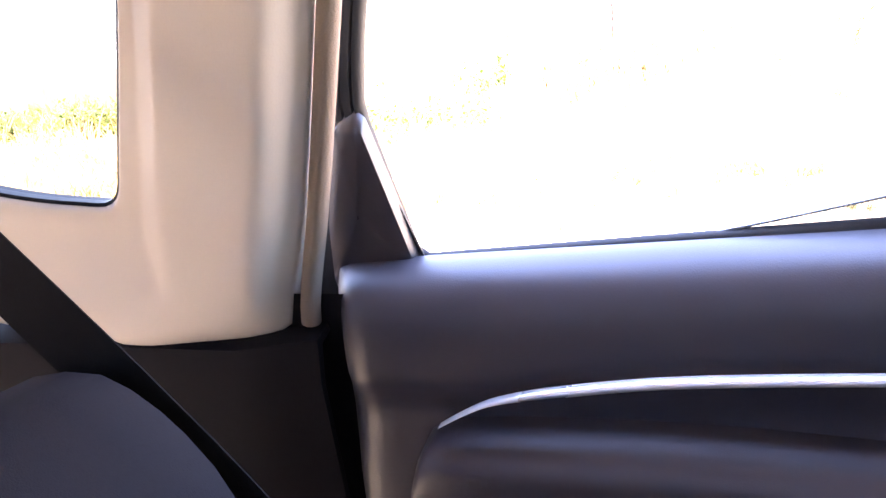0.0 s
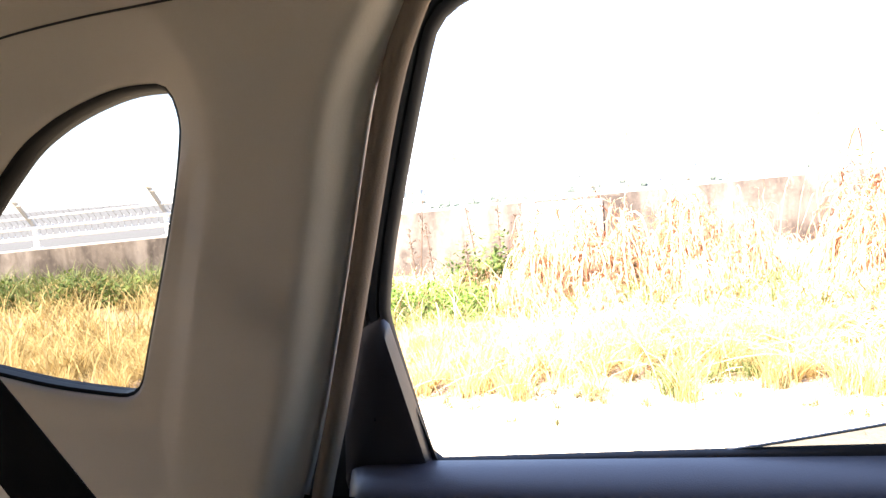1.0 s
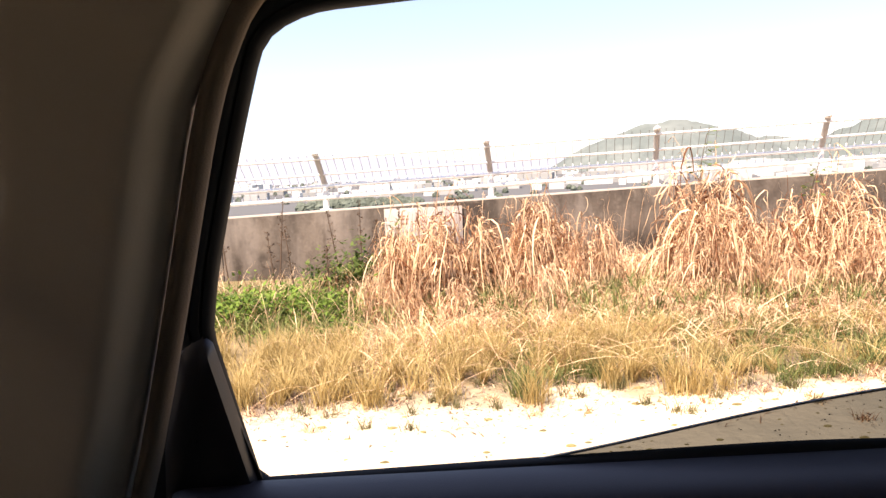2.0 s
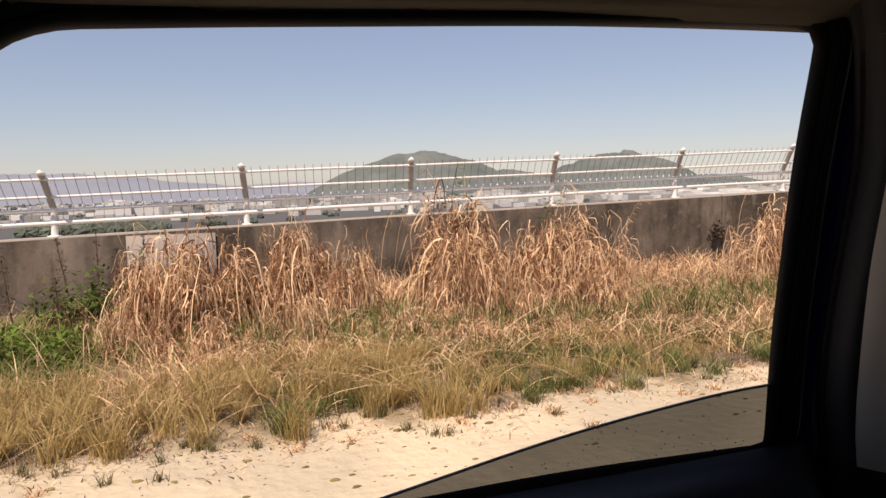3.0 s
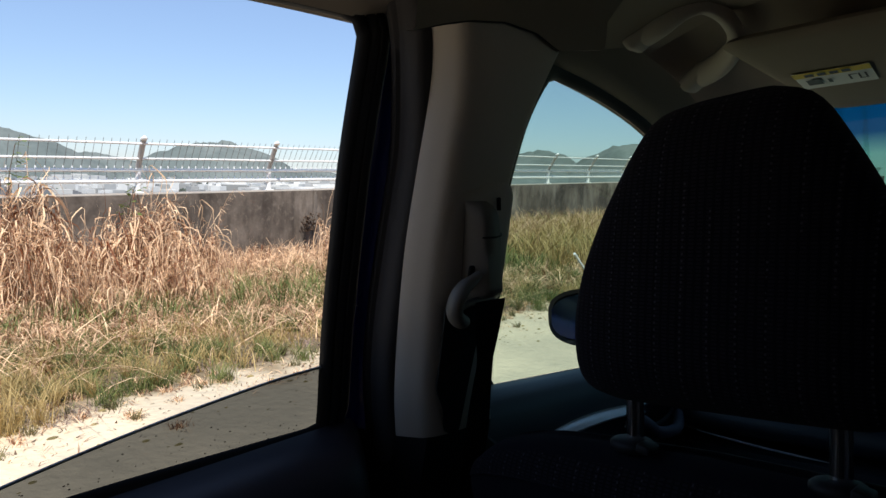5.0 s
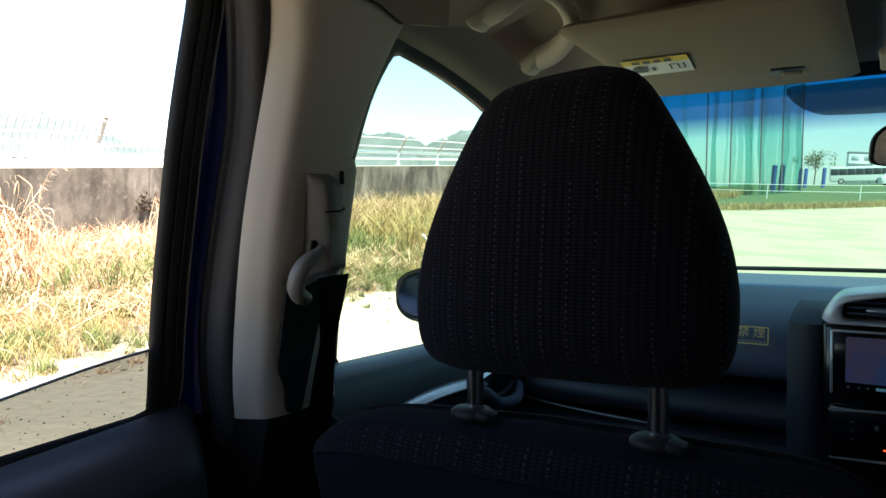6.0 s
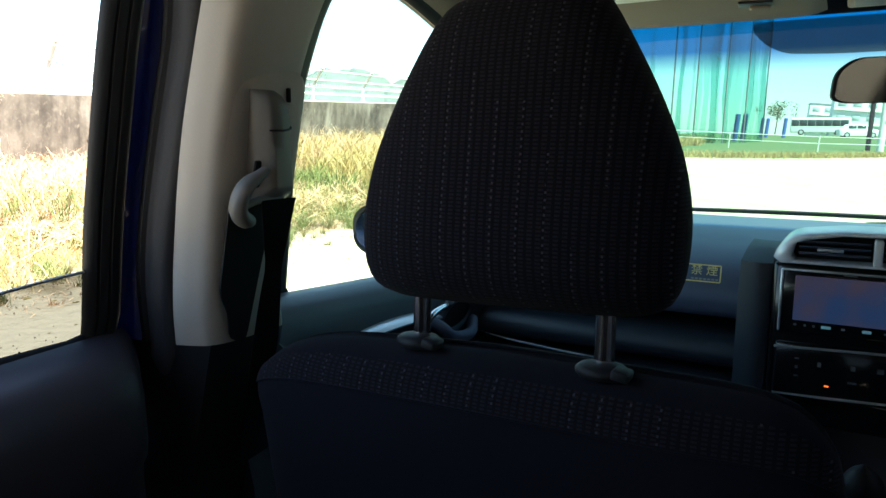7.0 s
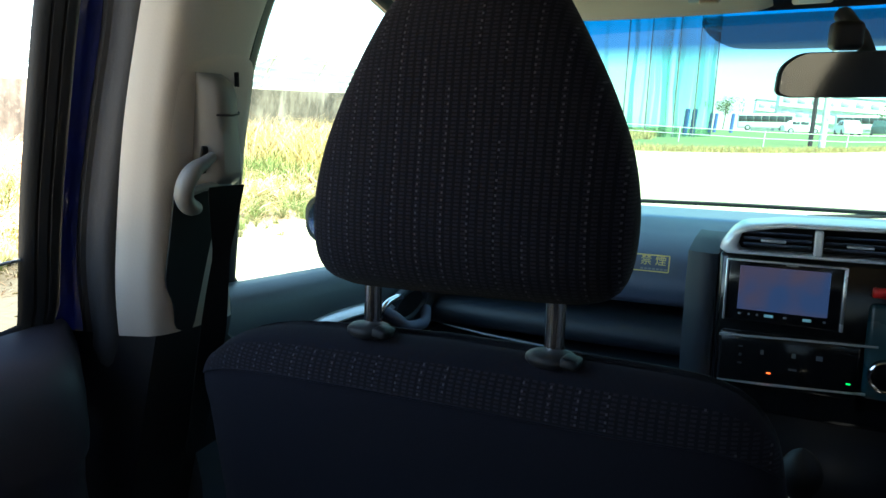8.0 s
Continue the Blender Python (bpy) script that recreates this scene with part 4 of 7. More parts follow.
def grass_tufts():
    """Fountain-like tufts of fine straw at the edge of the sand, and a few greener ones."""
    for mat, seed, lab, spots in ((STRAW, 61, "fine straw-coloured grass tuft on the sandy verge", 34), (OLIVE, 62, "small olive green grass tuft on the sandy verge", 22)):
        g = random.Random(seed)
        kinds = [blades("tuft", mat, 150, tuft(0.035, 0.035), lambda r, f: r.uniform(0.45, 1.0, len(f)), 0.010, 0.7, seed * 10 + k, droop=0.5, segs=5, wild=0.65) for k in range(4)]
        for i in range(spots):
            if mat is STRAW:
                y = g.uniform(-3.6, 2.6)
                x, h = -3.72 - 0.75 * g.random() ** 1.4, g.uniform(0.20, 0.36)
            else:
                y = g.uniform(1.0, 7.5)
                x, h = -3.55 - 0.65 * g.random(), g.uniform(0.09, 0.20)
            m = Matrix.Translation((x, y, ground_z(x, y))) @ Matrix.Rotation(g.uniform(0, 6.28), 4, "Z") @ Matrix.Diagonal((h * 1.05, h * 1.05, h, 1))
            t = thing("grass_tuft", lab, "grass tuft", group="grass tufts on the verge", m=m)
            q = new("foliage", g.choice(kinds))
            q.parent = t
            tagged(q, kind="stuff")


grass_tufts()
strip("fallen_leaves", REED, 2600, band(-5.0, -3.9, -0.6, 8.0, 0.8, 0.8, 12), 0.10, 0.34, 0.009, 1.2, 48, "fallen dry reed leaves over the grass", wild=2.4, segs=5)
strip("straw_grass", STRAW, 30000, band(-4.75, -3.50, -6.5, 1.7, 0.7, 0.16, 120, 0.018), 0.11, 0.34, 0.0042, 0.50, 31, "yellow straw-like grass along the verge", wild=0.45)
strip("straw_grass", STRAW, 5000, band(-4.9, -3.65, 1.2, 8.5, 0.8, 0.3, 50), 0.08, 0.24, 0.006, 0.6, 41, "sparse yellow straw in the green verge", wild=0.6)
strip("green_grass", GREEN, 20000, band(-5.0, -3.48, 0.4, 9.0, 0.7, 0.14, 100, 0.018), 0.06, 0.23, 0.0045, 0.7, 32, "short green grass along the verge")
strip("wall_dry_grass", REED, 9000, band(-8.42, -6.3, -0.6, 9.2, 0.8, 0.9, 12), 0.14, 0.46, 0.009, 0.9, 63, "dry tan grass at the foot of the wall", wild=0.9, segs=4)
strip("dry_grass", REED, 8500, band(-6.4, -4.5, -0.5, 9.5, 0.7, 0.9), 0.08, 0.28, 0.009, 1.0, 33, "tangled dry tan grass below the wall", wild=1.1)
strip("wall_grass", GREEN, 8000, band(-6.4, -5.0, 0.2, 9.0, 0.9, 0.7), 0.15, 0.42, 0.010, 0.6, 42, "olive green grass among dry reeds")
strip("verge_tufts", OLIVE, 5200, band(-3.85, -3.15, -3.0, 9.0, 0.45, 0.03, 40, 0.012), 0.02, 0.09, 0.0055, 0.4, 34, "small olive tufts in the sand")
strip("verge_thatch", THATCH, 13000, band(-4.15, -3.48, -4.0, 9.0, 0.6, 0.35, 60, 0.03), 0.02, 0.085, 0.006, 0.9, 64, "greyish dead thatch between grass and sand", wild=1.6, segs=2)
strip("verge_litter", REED, 4600, band(-4.1, -3.2, -4.5, 10.0, 0.6, 0.5), 0.015, 0.06, 0.006, 0.9, 39, "scattered dry stalks on the sand", wild=2.6, segs=2)
strip("verge_tufts", REED, 6000, band(-3.9, -3.05, -4.0, 9.0, 0.5, 0.05, 40, 0.015), 0.02, 0.07, 0.0055, 0.7, 45, "small dry tufts in the sand", wild=1.0)
strip("weed_grass", GREEN, 5000, band(-7.4, -4.9, -3.2, -0.2, 0.9, 0.6, 40), 0.12, 0.32, 0.008, 0.7, 46, "rank green grass among weeds", wild=0.6)
strip("weed_stems", REED, 900, band(-7.2, -5.0, -2.6, 0.0, 0.9, 0.6, 20), 0.2, 0.5, 0.006, 0.5, 47, "dry brown stems among weeds", wild=0.7)
strip("verge_crumbs", TWIG, 3800, band(-3.95, -3.15, -4.5, 10.0, 0.7, 0.7), 0.01, 0.03, 0.012, 0.6, 43, "dark plant litter on the sand", wild=2.0, segs=2)
strip("rear_grass", STRAW, 12000, band(-8.0, -3.8, -14.0, -3.0), 0.18, 0.50, 0.010, 0.6, 35, "pale dry grass below the wall")
strip("rear_green", GREEN, 5200, band(-8.3, -7.2, -14.0, -3.0), 0.25, 0.62, 0.016, 0.6, 40, "green weeds at the foot of the wall")
strip("ahead_grass", STRAW, 25000, band(-8.2, -4.0, 9.0, 27.0), 0.25, 0.70, 0.014, 0.6, 36, "tall yellowing grass along the wall ahead", wild=0.7)
strip("ahead_green", GREEN, 5200, band(-8.2, -3.9, 9.0, 40.0, 0.7), 0.20, 0.55, 0.016, 0.5, 37, "green grass along the wall ahead")
strip("ahead_reeds", REED, 7000, band(-8.35, -6.2, 8.8, 30.0, 0.6, 0.9, 14), 0.35, 0.95, 0.010, 0.7, 49, "brown dry stems against the wall ahead", wild=0.6, segs=4)
strip("ahead_stems", STRAW, 7000, band(-8.35, -6.5, 9.0, 24.0, 0.5, 0.9, 14), 0.35, 0.85, 0.011, 0.8, 50, "tall straw stems against the wall ahead", wild=0.6, segs=4)
strip("far_verge", STRAW, 9000, band(-8.2, -3.5, 27.0, 60.0), 0.3, 0.7, 0.03, 0.6, 38, "yellow grass on the far verge")


def sand_clods():
    """Crumbs of soil and dead moss strewn over the edge of the sand."""
    g = random.Random(77)
    v, f = [], []
    for i in range(620):
        x, y = -3.75 + 0.95 * g.random() ** 2.0, g.uniform(-4.5, 9.5)
        r = 0.003 + 0.009 * g.random() ** 3
        k = len(v)
        for h, q in ((-0.2, 1.0), (0.45, 0.8), (0.8, 0.3)):
            for j in range(6):
                a = 1.0472 * j + h
                w = r * q * g.uniform(0.7, 1.3)
                v.append((x + w * 1.4 * math.cos(a), y + w * 2.4 * math.sin(a), ground_z(x, y) + h * r))
        for s in range(2):
            for j in range(6):
                f.append((k + 6 * s + j, k + 6 * s + (j + 1) % 6, k + 6 * s + 6 + (j + 1) % 6, k + 6 * s + 6 + j))
        f.append(tuple(k + 12 + j for j in range(6)))
    me = bpy.data.meshes.new("sand_clods")
    me.from_pydata(v, [], f)
    me.materials.append(material("soil crumbs", (0.20, 0.155, 0.060), 0.95, vary=0.3, scale=20, fine=200, bump=0.3, per_island=0.45))
    tagged(new("sand_clods", me), "brown soil crumbs strewn on pale sand", "soil crumbs", kind="stuff")


sand_clods()


def lot_edge(rng, n):
    u, w = rng.uniform(0, 1, n), rng.normal(0, 0.5, n)
    x = -3.2 + 20.0 * u
    y = 32.9 + 1.6 * x + w
    return np.stack([x, y, np.array([ground_z(a, b) - 0.02 for a, b in zip(x, y)])], -1)


strip("edge_grass", STRAW, 9000, lot_edge, 0.15, 0.45, 0.022, 0.6, 44, "yellow dry grass along the edge of the lot", wild=0.6)


part("rod", tube([(-4.20, 8.01, 0.375), (-4.2, 8.28, 0.17), (-4.2, 8.54, -0.02)], 0.016, 8), WHITE, thing("white_stake", "thin white stake leaning in the grass", "stake"))


def leaf_cloud(name, n, centre, spread, size, seed, label, mat=WEED):
    """Small pointed leaves on short twigs, scattered in an uneven mass."""
    rng = np.random.default_rng(seed)
    m = max(6, n // 30)
    cores = rng.normal(0, 0.45, (m, 3)) * spread
    cores[:, 2] = np.abs(cores[:, 2]) * 0.9 + 0.02
    k = rng.integers(0, m, n)
    p = cores[k] + rng.normal(0, 0.06, (n, 3))
    p[:, 2] = np.maximum(p[:, 2], 0.01)
    a, tilt = rng.uniform(0, 6.28, n), rng.uniform(-0.5, 0.9, n)
    d = np.stack([np.cos(a) * np.cos(tilt), np.sin(a) * np.cos(tilt), np.sin(tilt)], -1)
    s = np.stack([-np.sin(a), np.cos(a), rng.uniform(-0.3, 0.3, n)], -1)
    L = size * rng.uniform(0.6, 1.5, n)[:, None]
    v = np.stack([p, p + d * L * 0.45 + s * L * 0.22, p + d * L, p + d * L * 0.45 - s * L * 0.22], 1).reshape(-1, 3) + np.array(centre)
    me = bpy.data.meshes.new(name)
    me.from_pydata([tuple(q) for q in v], [], [(4 * i, 4 * i + 1, 4 * i + 2, 4 * i + 3) for i in range(n)])
    me.materials.append(mat)
    return tagged(new(name, me), label, "weeds", kind="stuff")


leaf_cloud("green_weeds", 6200, (-6.0, -1.45, 0), (0.60, 0.95, 0.20), 0.055, 51, "low bright green weeds below the wall", mat=LUSH)
leaf_cloud("green_weeds", 3200, (-7.2, -0.62, 0.0), (0.50, 0.62, 0.50), 0.065, 52, "leafy green weeds against the wall")
leaf_cloud("green_weeds", 700, (-6.3, 0.52, 0.0), (0.25, 0.16, 0.40), 0.06, 56, "green weeds between the reed clumps")
leaf_cloud("green_weeds", 2600, (-7.3, -5.6, 0.0), (0.45, 1.6, 0.35), 0.07, 53, "leafy green weeds at the foot of the wall")
leaf_cloud("wall_weed", 260, (-8.36, 7.36, 0.40), (0.03, 0.03, 0.28), 0.05, 57, "dark weed rooted in the wall joint", mat=TWIG)
leaf_cloud("green_weeds", 900, (-7.8, 13.5, 0.0), (0.4, 0.8, 0.45), 0.07, 55, "green weeds at the wall ahead")


def dry_weed(y, x, h, seed):
    """A dark dry stalk with short side twigs and seed heads."""
    g = random.Random(seed)
    t = thing("dry_weed", "dark brown dry weed stalk by the wall", "weed", group="dry stalks", m=pose(x, y, ground_z(x, y) - 0.02, 0, 0, g.uniform(0, 360)))
    lean = Vector((g.uniform(-0.12, 0.12), g.uniform(-0.12, 0.12), 1))
    part("stalk", tube([lean * (h * k / 6) for k in range(7)], [0.0105 - 0.0012 * k for k in range(7)], 6), TWIG, t)
    heads = bmesh.new()
    for i in range(26):
        k = g.uniform(0.45, 1.0)
        p = lean * (h * k)
        d = Vector((g.uniform(-1, 1), g.uniform(-1, 1), g.uniform(0.2, 0.8))).normalized()
        q = p + d * g.uniform(0.03, 0.12) * (1.25 - k)
        tube([p, q], 0.0018, 4, bm=heads)
        for j in range(3):
            o = q + Vector((g.uniform(-1, 1), g.uniform(-1, 1), g.uniform(-1, 1))) * 0.012
            heads.faces.new([heads.verts.new(o + Vector((g.uniform(-1, 1), g.uniform(-1, 1), g.uniform(-1, 1))) * 0.012) for _ in range(4)])
    tagged(part("seed_head", heads, TWIG, t, smooth=0), kind="stuff")


for y, x, h, s in ((-1.70, -7.9, 0.98, 1), (-1.0, -7.9, 0.85, 2), (-0.75, -7.8, 0.92, 3), (7.45, -8.1, 0.85, 4), (7.42, -8.15, 0.7, 5), (-2.2, -7.7, 0.8, 6), (-1.25, -6.6, 0.75, 7), (-0.55, -6.9, 0.8, 8), (-0.35, -7.4, 0.85, 9), (-0.9, -6.4, 0.6, 10), (-1.5, -6.9, 0.7, 11)):
    dry_weed(y, x, h, s)


# ---- things ahead, beyond the sandy lot ----
STEEL = material("galvanised steel", (0.55, 0.56, 0.55), 0.45, metal=0.4, vary=0.15, scale=2, fine=20, bump=0.1)
NETTING = glass("green netting", (0.58, 0.80, 0.76), gloss=0.0)
SIDENET = glass("dense green netting", (0.32, 0.62, 0.57), gloss=0.0)
NETPOLE = material("weathered net pole", (0.13, 0.15, 0.15), 0.6, vary=0.2, scale=2, fine=20, bump=0.1)
THINNET = glass("thin green netting", (0.66, 0.88, 0.82), gloss=0.0)


def sports_net():
    t = thing("sports_net", "tall green ball-stop net on steel poles", "net")
    rows = []
    base = [(-9.0, 44.0), (-5.4, 47.0), (-4.2, 49.0), (-2.6, 52.0), (-1.4, 55.0), (-0.2, 60.0)]
    for x, y in base:
        part("pole", tube([(x, y, ground_z(x, y) - 0.3), (x - 0.06 * 14.0, y, 14.0)], 0.05, 10), NETPOLE, t, "dark grey steel net pole")
    part("netting", loft([[(x - 0.06 * z, y + 0.14, z) for x, y in base] for z in (0.65, 4.5, 9.0, 13.7)]), THINNET, t, "pale translucent green netting", smooth=0)

    def on_line(x):
        for (x0, y0), (x1, y1) in zip(base, base[1:]):
            if x0 <= x <= x1:
                return y0 + (y1 - y0) * (x - x0) / (x1 - x0)
    for x, w in ((-7.8, 0.3), (-6.6, 0.25), (-5.05, 0.3), (-4.45, 0.15), (-4.10, 0.30), (-3.75, 0.4), (-3.30, 0.50), (-3.1, 0.25), (-2.55, 0.45), (-2.2, 0.28), (-1.90, 0.40), (-1.55, 0.22), (-1.25, 0.35), (-0.95, 0.3), (-0.65, 0.16), (-0.40, 0.35)):
        rows = []
        for z in (0.1, 1.5, 3.5, 6.0, 9.0, 12.0, 13.7):
            rows.append([(x - 0.06 * z + w * (k / 6 - 0.5) * (1 + 0.25 * math.sin(z * 0.7 + x)) + 0.08 * math.sin(z * 0.9 + 2 * x), on_line(x) + 0.25 + 0.10 * math.sin(k * 2.1 + z), z) for k in range(7)])
        part("net_fold", loft(rows), SIDENET if x in (-0.40, -5.05, -3.30, -2.55, -1.25) else NETTING, t, "gathered fold of green netting", smooth=0)
    for z in (0.3, 13.7):
        part("cable", tube([(x - 0.06 * z, y, z) for x, y in base], 0.03, 5), STEEL, t)


sports_net()
for x, y in ((-2.15, 60.0), (-1.62, 60.5), (-0.5, 85.0), (0.0, 86.0), (1.7, 85.0)):
    t = thing("blue_post", "blue padded post beside the net", "post", group="blue posts by the net", m=pose(x, y, ground_z(x, y) - 0.02))
    part("pad", tube([(0, 0, 0), (0, 0, 2.05), (0, 0, 2.1)], [0.19, 0.19, 0.08], 12), material("blue pad", (0.03, 0.10, 0.35), 0.6), t)


def power_pole(x, y, h, r):
    t = thing("utility_pole", "pale concrete utility pole", "pole", m=pose(x, y, ground_z(x, y)))
    part("mast", tube([(0, 0, -0.3), (-0.05 * h, 0, h)], [r, r * 0.8], 12), material("pole concrete", (0.72, 0.71, 0.68), 0.85, vary=0.15), t)
    part("band", tube([(0, 0, 1.6), (0, 0, 1.75)], r * 1.06, 12), STEEL, t, "steel band")


power_pole(5.95, 47.0, 9.0, 0.19)
part("sign_post", tube([(5.48, 48.0, 0.1), (5.30, 48.0, 3.9)], 0.13, 10), BLACK, thing("dark_post", "dark post beside the utility pole", "post"))


def guard_rail():
    t = thing("pipe_fence", "low white pipe fence along the field", "fence")
    pts = [(-6.2 + 4.4 * k, 43.0 + 1.2 * max(0.0, 4.4 * k - 11.0)) for k in range(7)]
    for x, y in pts:
        part("post", tube([(x, y, ground_z(x, y) - 0.1), (x, y, ground_z(x, y) + 0.85)], 0.028, 8), FENCEPAINT, t)
    for z in (0.45, 0.80):
        part("rail", tube([(x, y, ground_z(x, y) + z) for x, y in pts], 0.016, 6), FENCEPAINT, t)


guard_rail()


def wheel(parent, x, y, r, w):
    tyre = part("wheel", tube([(x, y - w / 2, r), (x, y - w / 2 + 0.02, r), (x, y + w / 2 - 0.02, r), (x, y + w / 2, r)], [r * 0.92, r, r, r * 0.92], 18, up=(0, 0, 1)), RUBBER, parent, "black tyre")
    part("rim", tube([(x, y - w / 2 - 0.01, r), (x, y - w / 2 + 0.03, r)], r * 0.6, 14), STEEL, tyre, "grey rim")


def bus(x, y, turn):
    t = thing("bus", "white single-deck bus parked by the field", "bus", m=pose(x, y, ground_z(x, y) + 0.01, 0, -math.degrees(math.atan(rise(y))), 0) @ pose(0, 0, 0, 0, 0, turn))
    part("body", block((9.0, 2.4, 2.5), pose(0, 0, 1.65), 0.18, 3), WHITE, t)
    dark = material("bus glazing", (0.012, 0.03, 0.03), 0.3)
    for i in range(7):
        part("window", block((1.19, 0.03, 1.05), pose(-3.75 + 1.22 * i, -1.20, 2.02), 0.01, 1), dark, t, "dark bus window")
    part("windscreen", block((0.03, 2.0, 1.1), pose(4.50, 0, 1.95), 0.01, 1), dark, t, "dark bus windscreen")
    for a in (-2.8, 2.7):
        wheel(t, a, -1.10, 0.48, 0.26)
        wheel(t, a, 1.10, 0.48, 0.26)


bus(8.2, 138.0, -1)
bus(24.0, 142.0, -1)


def parked_car(x, y, turn, paint, lab):
    t = thing("parked_car", lab, "car", group="cars parked by the field", m=pose(x, y, ground_z(x, y) + 0.01, 0, -math.degrees(math.atan(rise(y))), 0) @ pose(0, 0, 0, 0, 0, turn))
    rows = []
    for px, half, zt in ((-2.0, 0.70, 0.75), (-1.95, 0.78, 0.95), (-1.6, 0.82, 1.05), (-1.2, 0.80, 1.46), (0.2, 0.80, 1.50), (0.75, 0.80, 1.40), (1.25, 0.82, 0.98), (1.9, 0.78, 0.85), (2.05, 0.70, 0.60)):
        rows.append([(px, -half, 0.25), (px, -half * 1.02, 0.6), (px, -half * 0.98, min(0.9, zt - 0.05)), (px, -half * 0.80, zt - 0.03), (px, 0, zt), (px, half * 0.80, zt - 0.03), (px, half * 0.98, min(0.9, zt - 0.05)), (px, half * 1.02, 0.6), (px, half, 0.25)])
    part("body", loft(rows, close_u=True, caps=True), paint, t, smooth=60)
    dark = material("car glazing", (0.03, 0.05, 0.05), 0.12)
    for a, w in ((-0.75, 0.75), (0.15, 0.85)):
        for sy in (-1, 1):
            part("window", block((w, 0.03, 0.34), pose(a, sy * 0.745, 1.17, sy * 14, 0, 0), 0.01, 1), dark, t, "dark car window")
    part("windscreen", block((0.03, 1.2, 0.55), pose(1.03, 0, 1.20, 0, -50, 0), 0.01, 1), dark, t, "dark car windscreen")
    for a in (-1.25, 1.25):
        for sy in (-1, 1):
            wheel(t, a, sy * 0.74, 0.31, 0.2)


parked_car(9.1, 90.0, 8, WHITE, "white car parked beside the field")
parked_car(12.0, 79.0, 95, WHITE, "white hatchback parked facing the lot")
parked_car(14.6, 78.0, 80, material("dark green paint", (0.03, 0.07, 0.06), 0.3, coat=0.5), "dark green car parked by the field")


def block_of_flats(x, y, w, d, floors, lab):
    t = thing("apartment_building", lab, "building", group="buildings behind the field", m=pose(x, y, ground_z(x - w / 2, y) - 0.2))
    h = 3.0 * floors
    part("wall", block((w, d, h), pose(0, 0, h / 2), 0.05, 1), material("plaster", (0.80, 0.80, 0.79), 0.85, vary=0.1, scale=0.4, fine=6), t)
    part("roof", block((w + 0.4, d + 0.4, 0.3), pose(0, 0, h + 0.15), 0.05, 1), STEEL, t)
    # Glazing colour paled to stand for haze in front of the flats.
    dark = material("hazed flat glazing", (0.50, 0.54, 0.56), 0.3)
    for f in range(floors):
        for i in range(int(w / 3)):
            part("window", block((1.7, 0.1, 1.3), pose(-w / 2 + 1.6 + 3 * i, -d / 2 - 0.02, 3 * f + 1.6), 0.02, 1), dark, t, "window paled for haze")
        part("balcony", block((w, 0.5, 0.12), pose(0, -d / 2 - 0.25, 3 * f + 0.05), 0.02, 1), WHITE, t, "pale balcony slab")


block_of_flats(24.0, 190.0, 22, 10, 3, "pale three-storey block of flats")
block_of_flats(50.0, 165.0, 24, 10, 4, "pale four-storey block of flats")
block_of_flats(16.0, 230.0, 12, 10, 3, "low pale building behind the field")


def tree(x, y, h, seed):
    g = random.Random(seed)
    t = thing("tree", "leafy green tree behind the field", "tree", group="trees behind the field", m=pose(x, y, ground_z(x, y)))
    bm = tube([(0, 0, -0.2), (0.05, 0, h * 0.25), (0, 0.05, h * 0.5), (0, 0, h * 0.75)], [0.16, 0.13, 0.09, 0.04], 8)
    for i in range(6):
        a, z = g.uniform(0, 6.28), h * g.uniform(0.3, 0.6)
        tube([(0, 0, z), (0.3 * h * 0.6 * math.cos(a), 0.3 * h * 0.6 * math.sin(a), z + h * 0.2)], [0.06, 0.02], 6, bm=bm)
    part("trunk", bm, TWIG, t)
    rng = np.random.default_rng(seed)
    n = 1500
    cores = rng.normal(0, 1, (22, 3)) * np.array([h * 0.17, h * 0.17, h * 0.17]) + np.array([0, 0, h * 0.62])
    p = cores[rng.integers(0, 22, n)] + rng.normal(0, h * 0.055, (n, 3))
    d, s = rng.normal(0, 1, (n, 3)), rng.normal(0, 1, (n, 3))
    L = 0.16
    v = np.stack([p, p + (d + s) * L * 0.5, p + d * L, p + (d - s) * L * 0.5], 1).reshape(-1, 3)
    me = bpy.data.meshes.new("crown")
    me.from_pydata([tuple(q) for q in v], [], [(4 * i, 4 * i + 1, 4 * i + 2, 4 * i + 3) for i in range(n)])
    me.materials.append(WEED)
    c = new("crown", me)
    c.parent = t


for x, y, h, s in ((1.9, 190.0, 9.5, 1), (26.0, 125.0, 5.5, 3), (33.0, 110.0, 6.0, 5)):
    tree(x, y, h, s)


# ---- the car ----
CAR_LABEL = "blue compact hatchback with beige and black cabin, window lowered"
car = thing("car", CAR_LABEL, "car", m=pose(0, 0, 0, 0, -5, -6))
MID = 0.07            # the car's middle line


def G(z):
    """x of the side glass at a height; the windows lean in."""
    return -0.69 + 0.24 * (z - 0.85)


def side(loop, dx=0.0):
    """A (y, z) outline laid on the side glass, dx metres into the cabin."""
    return [Vector((G(q[1]) + dx, q[0], q[1])) for q in loop]


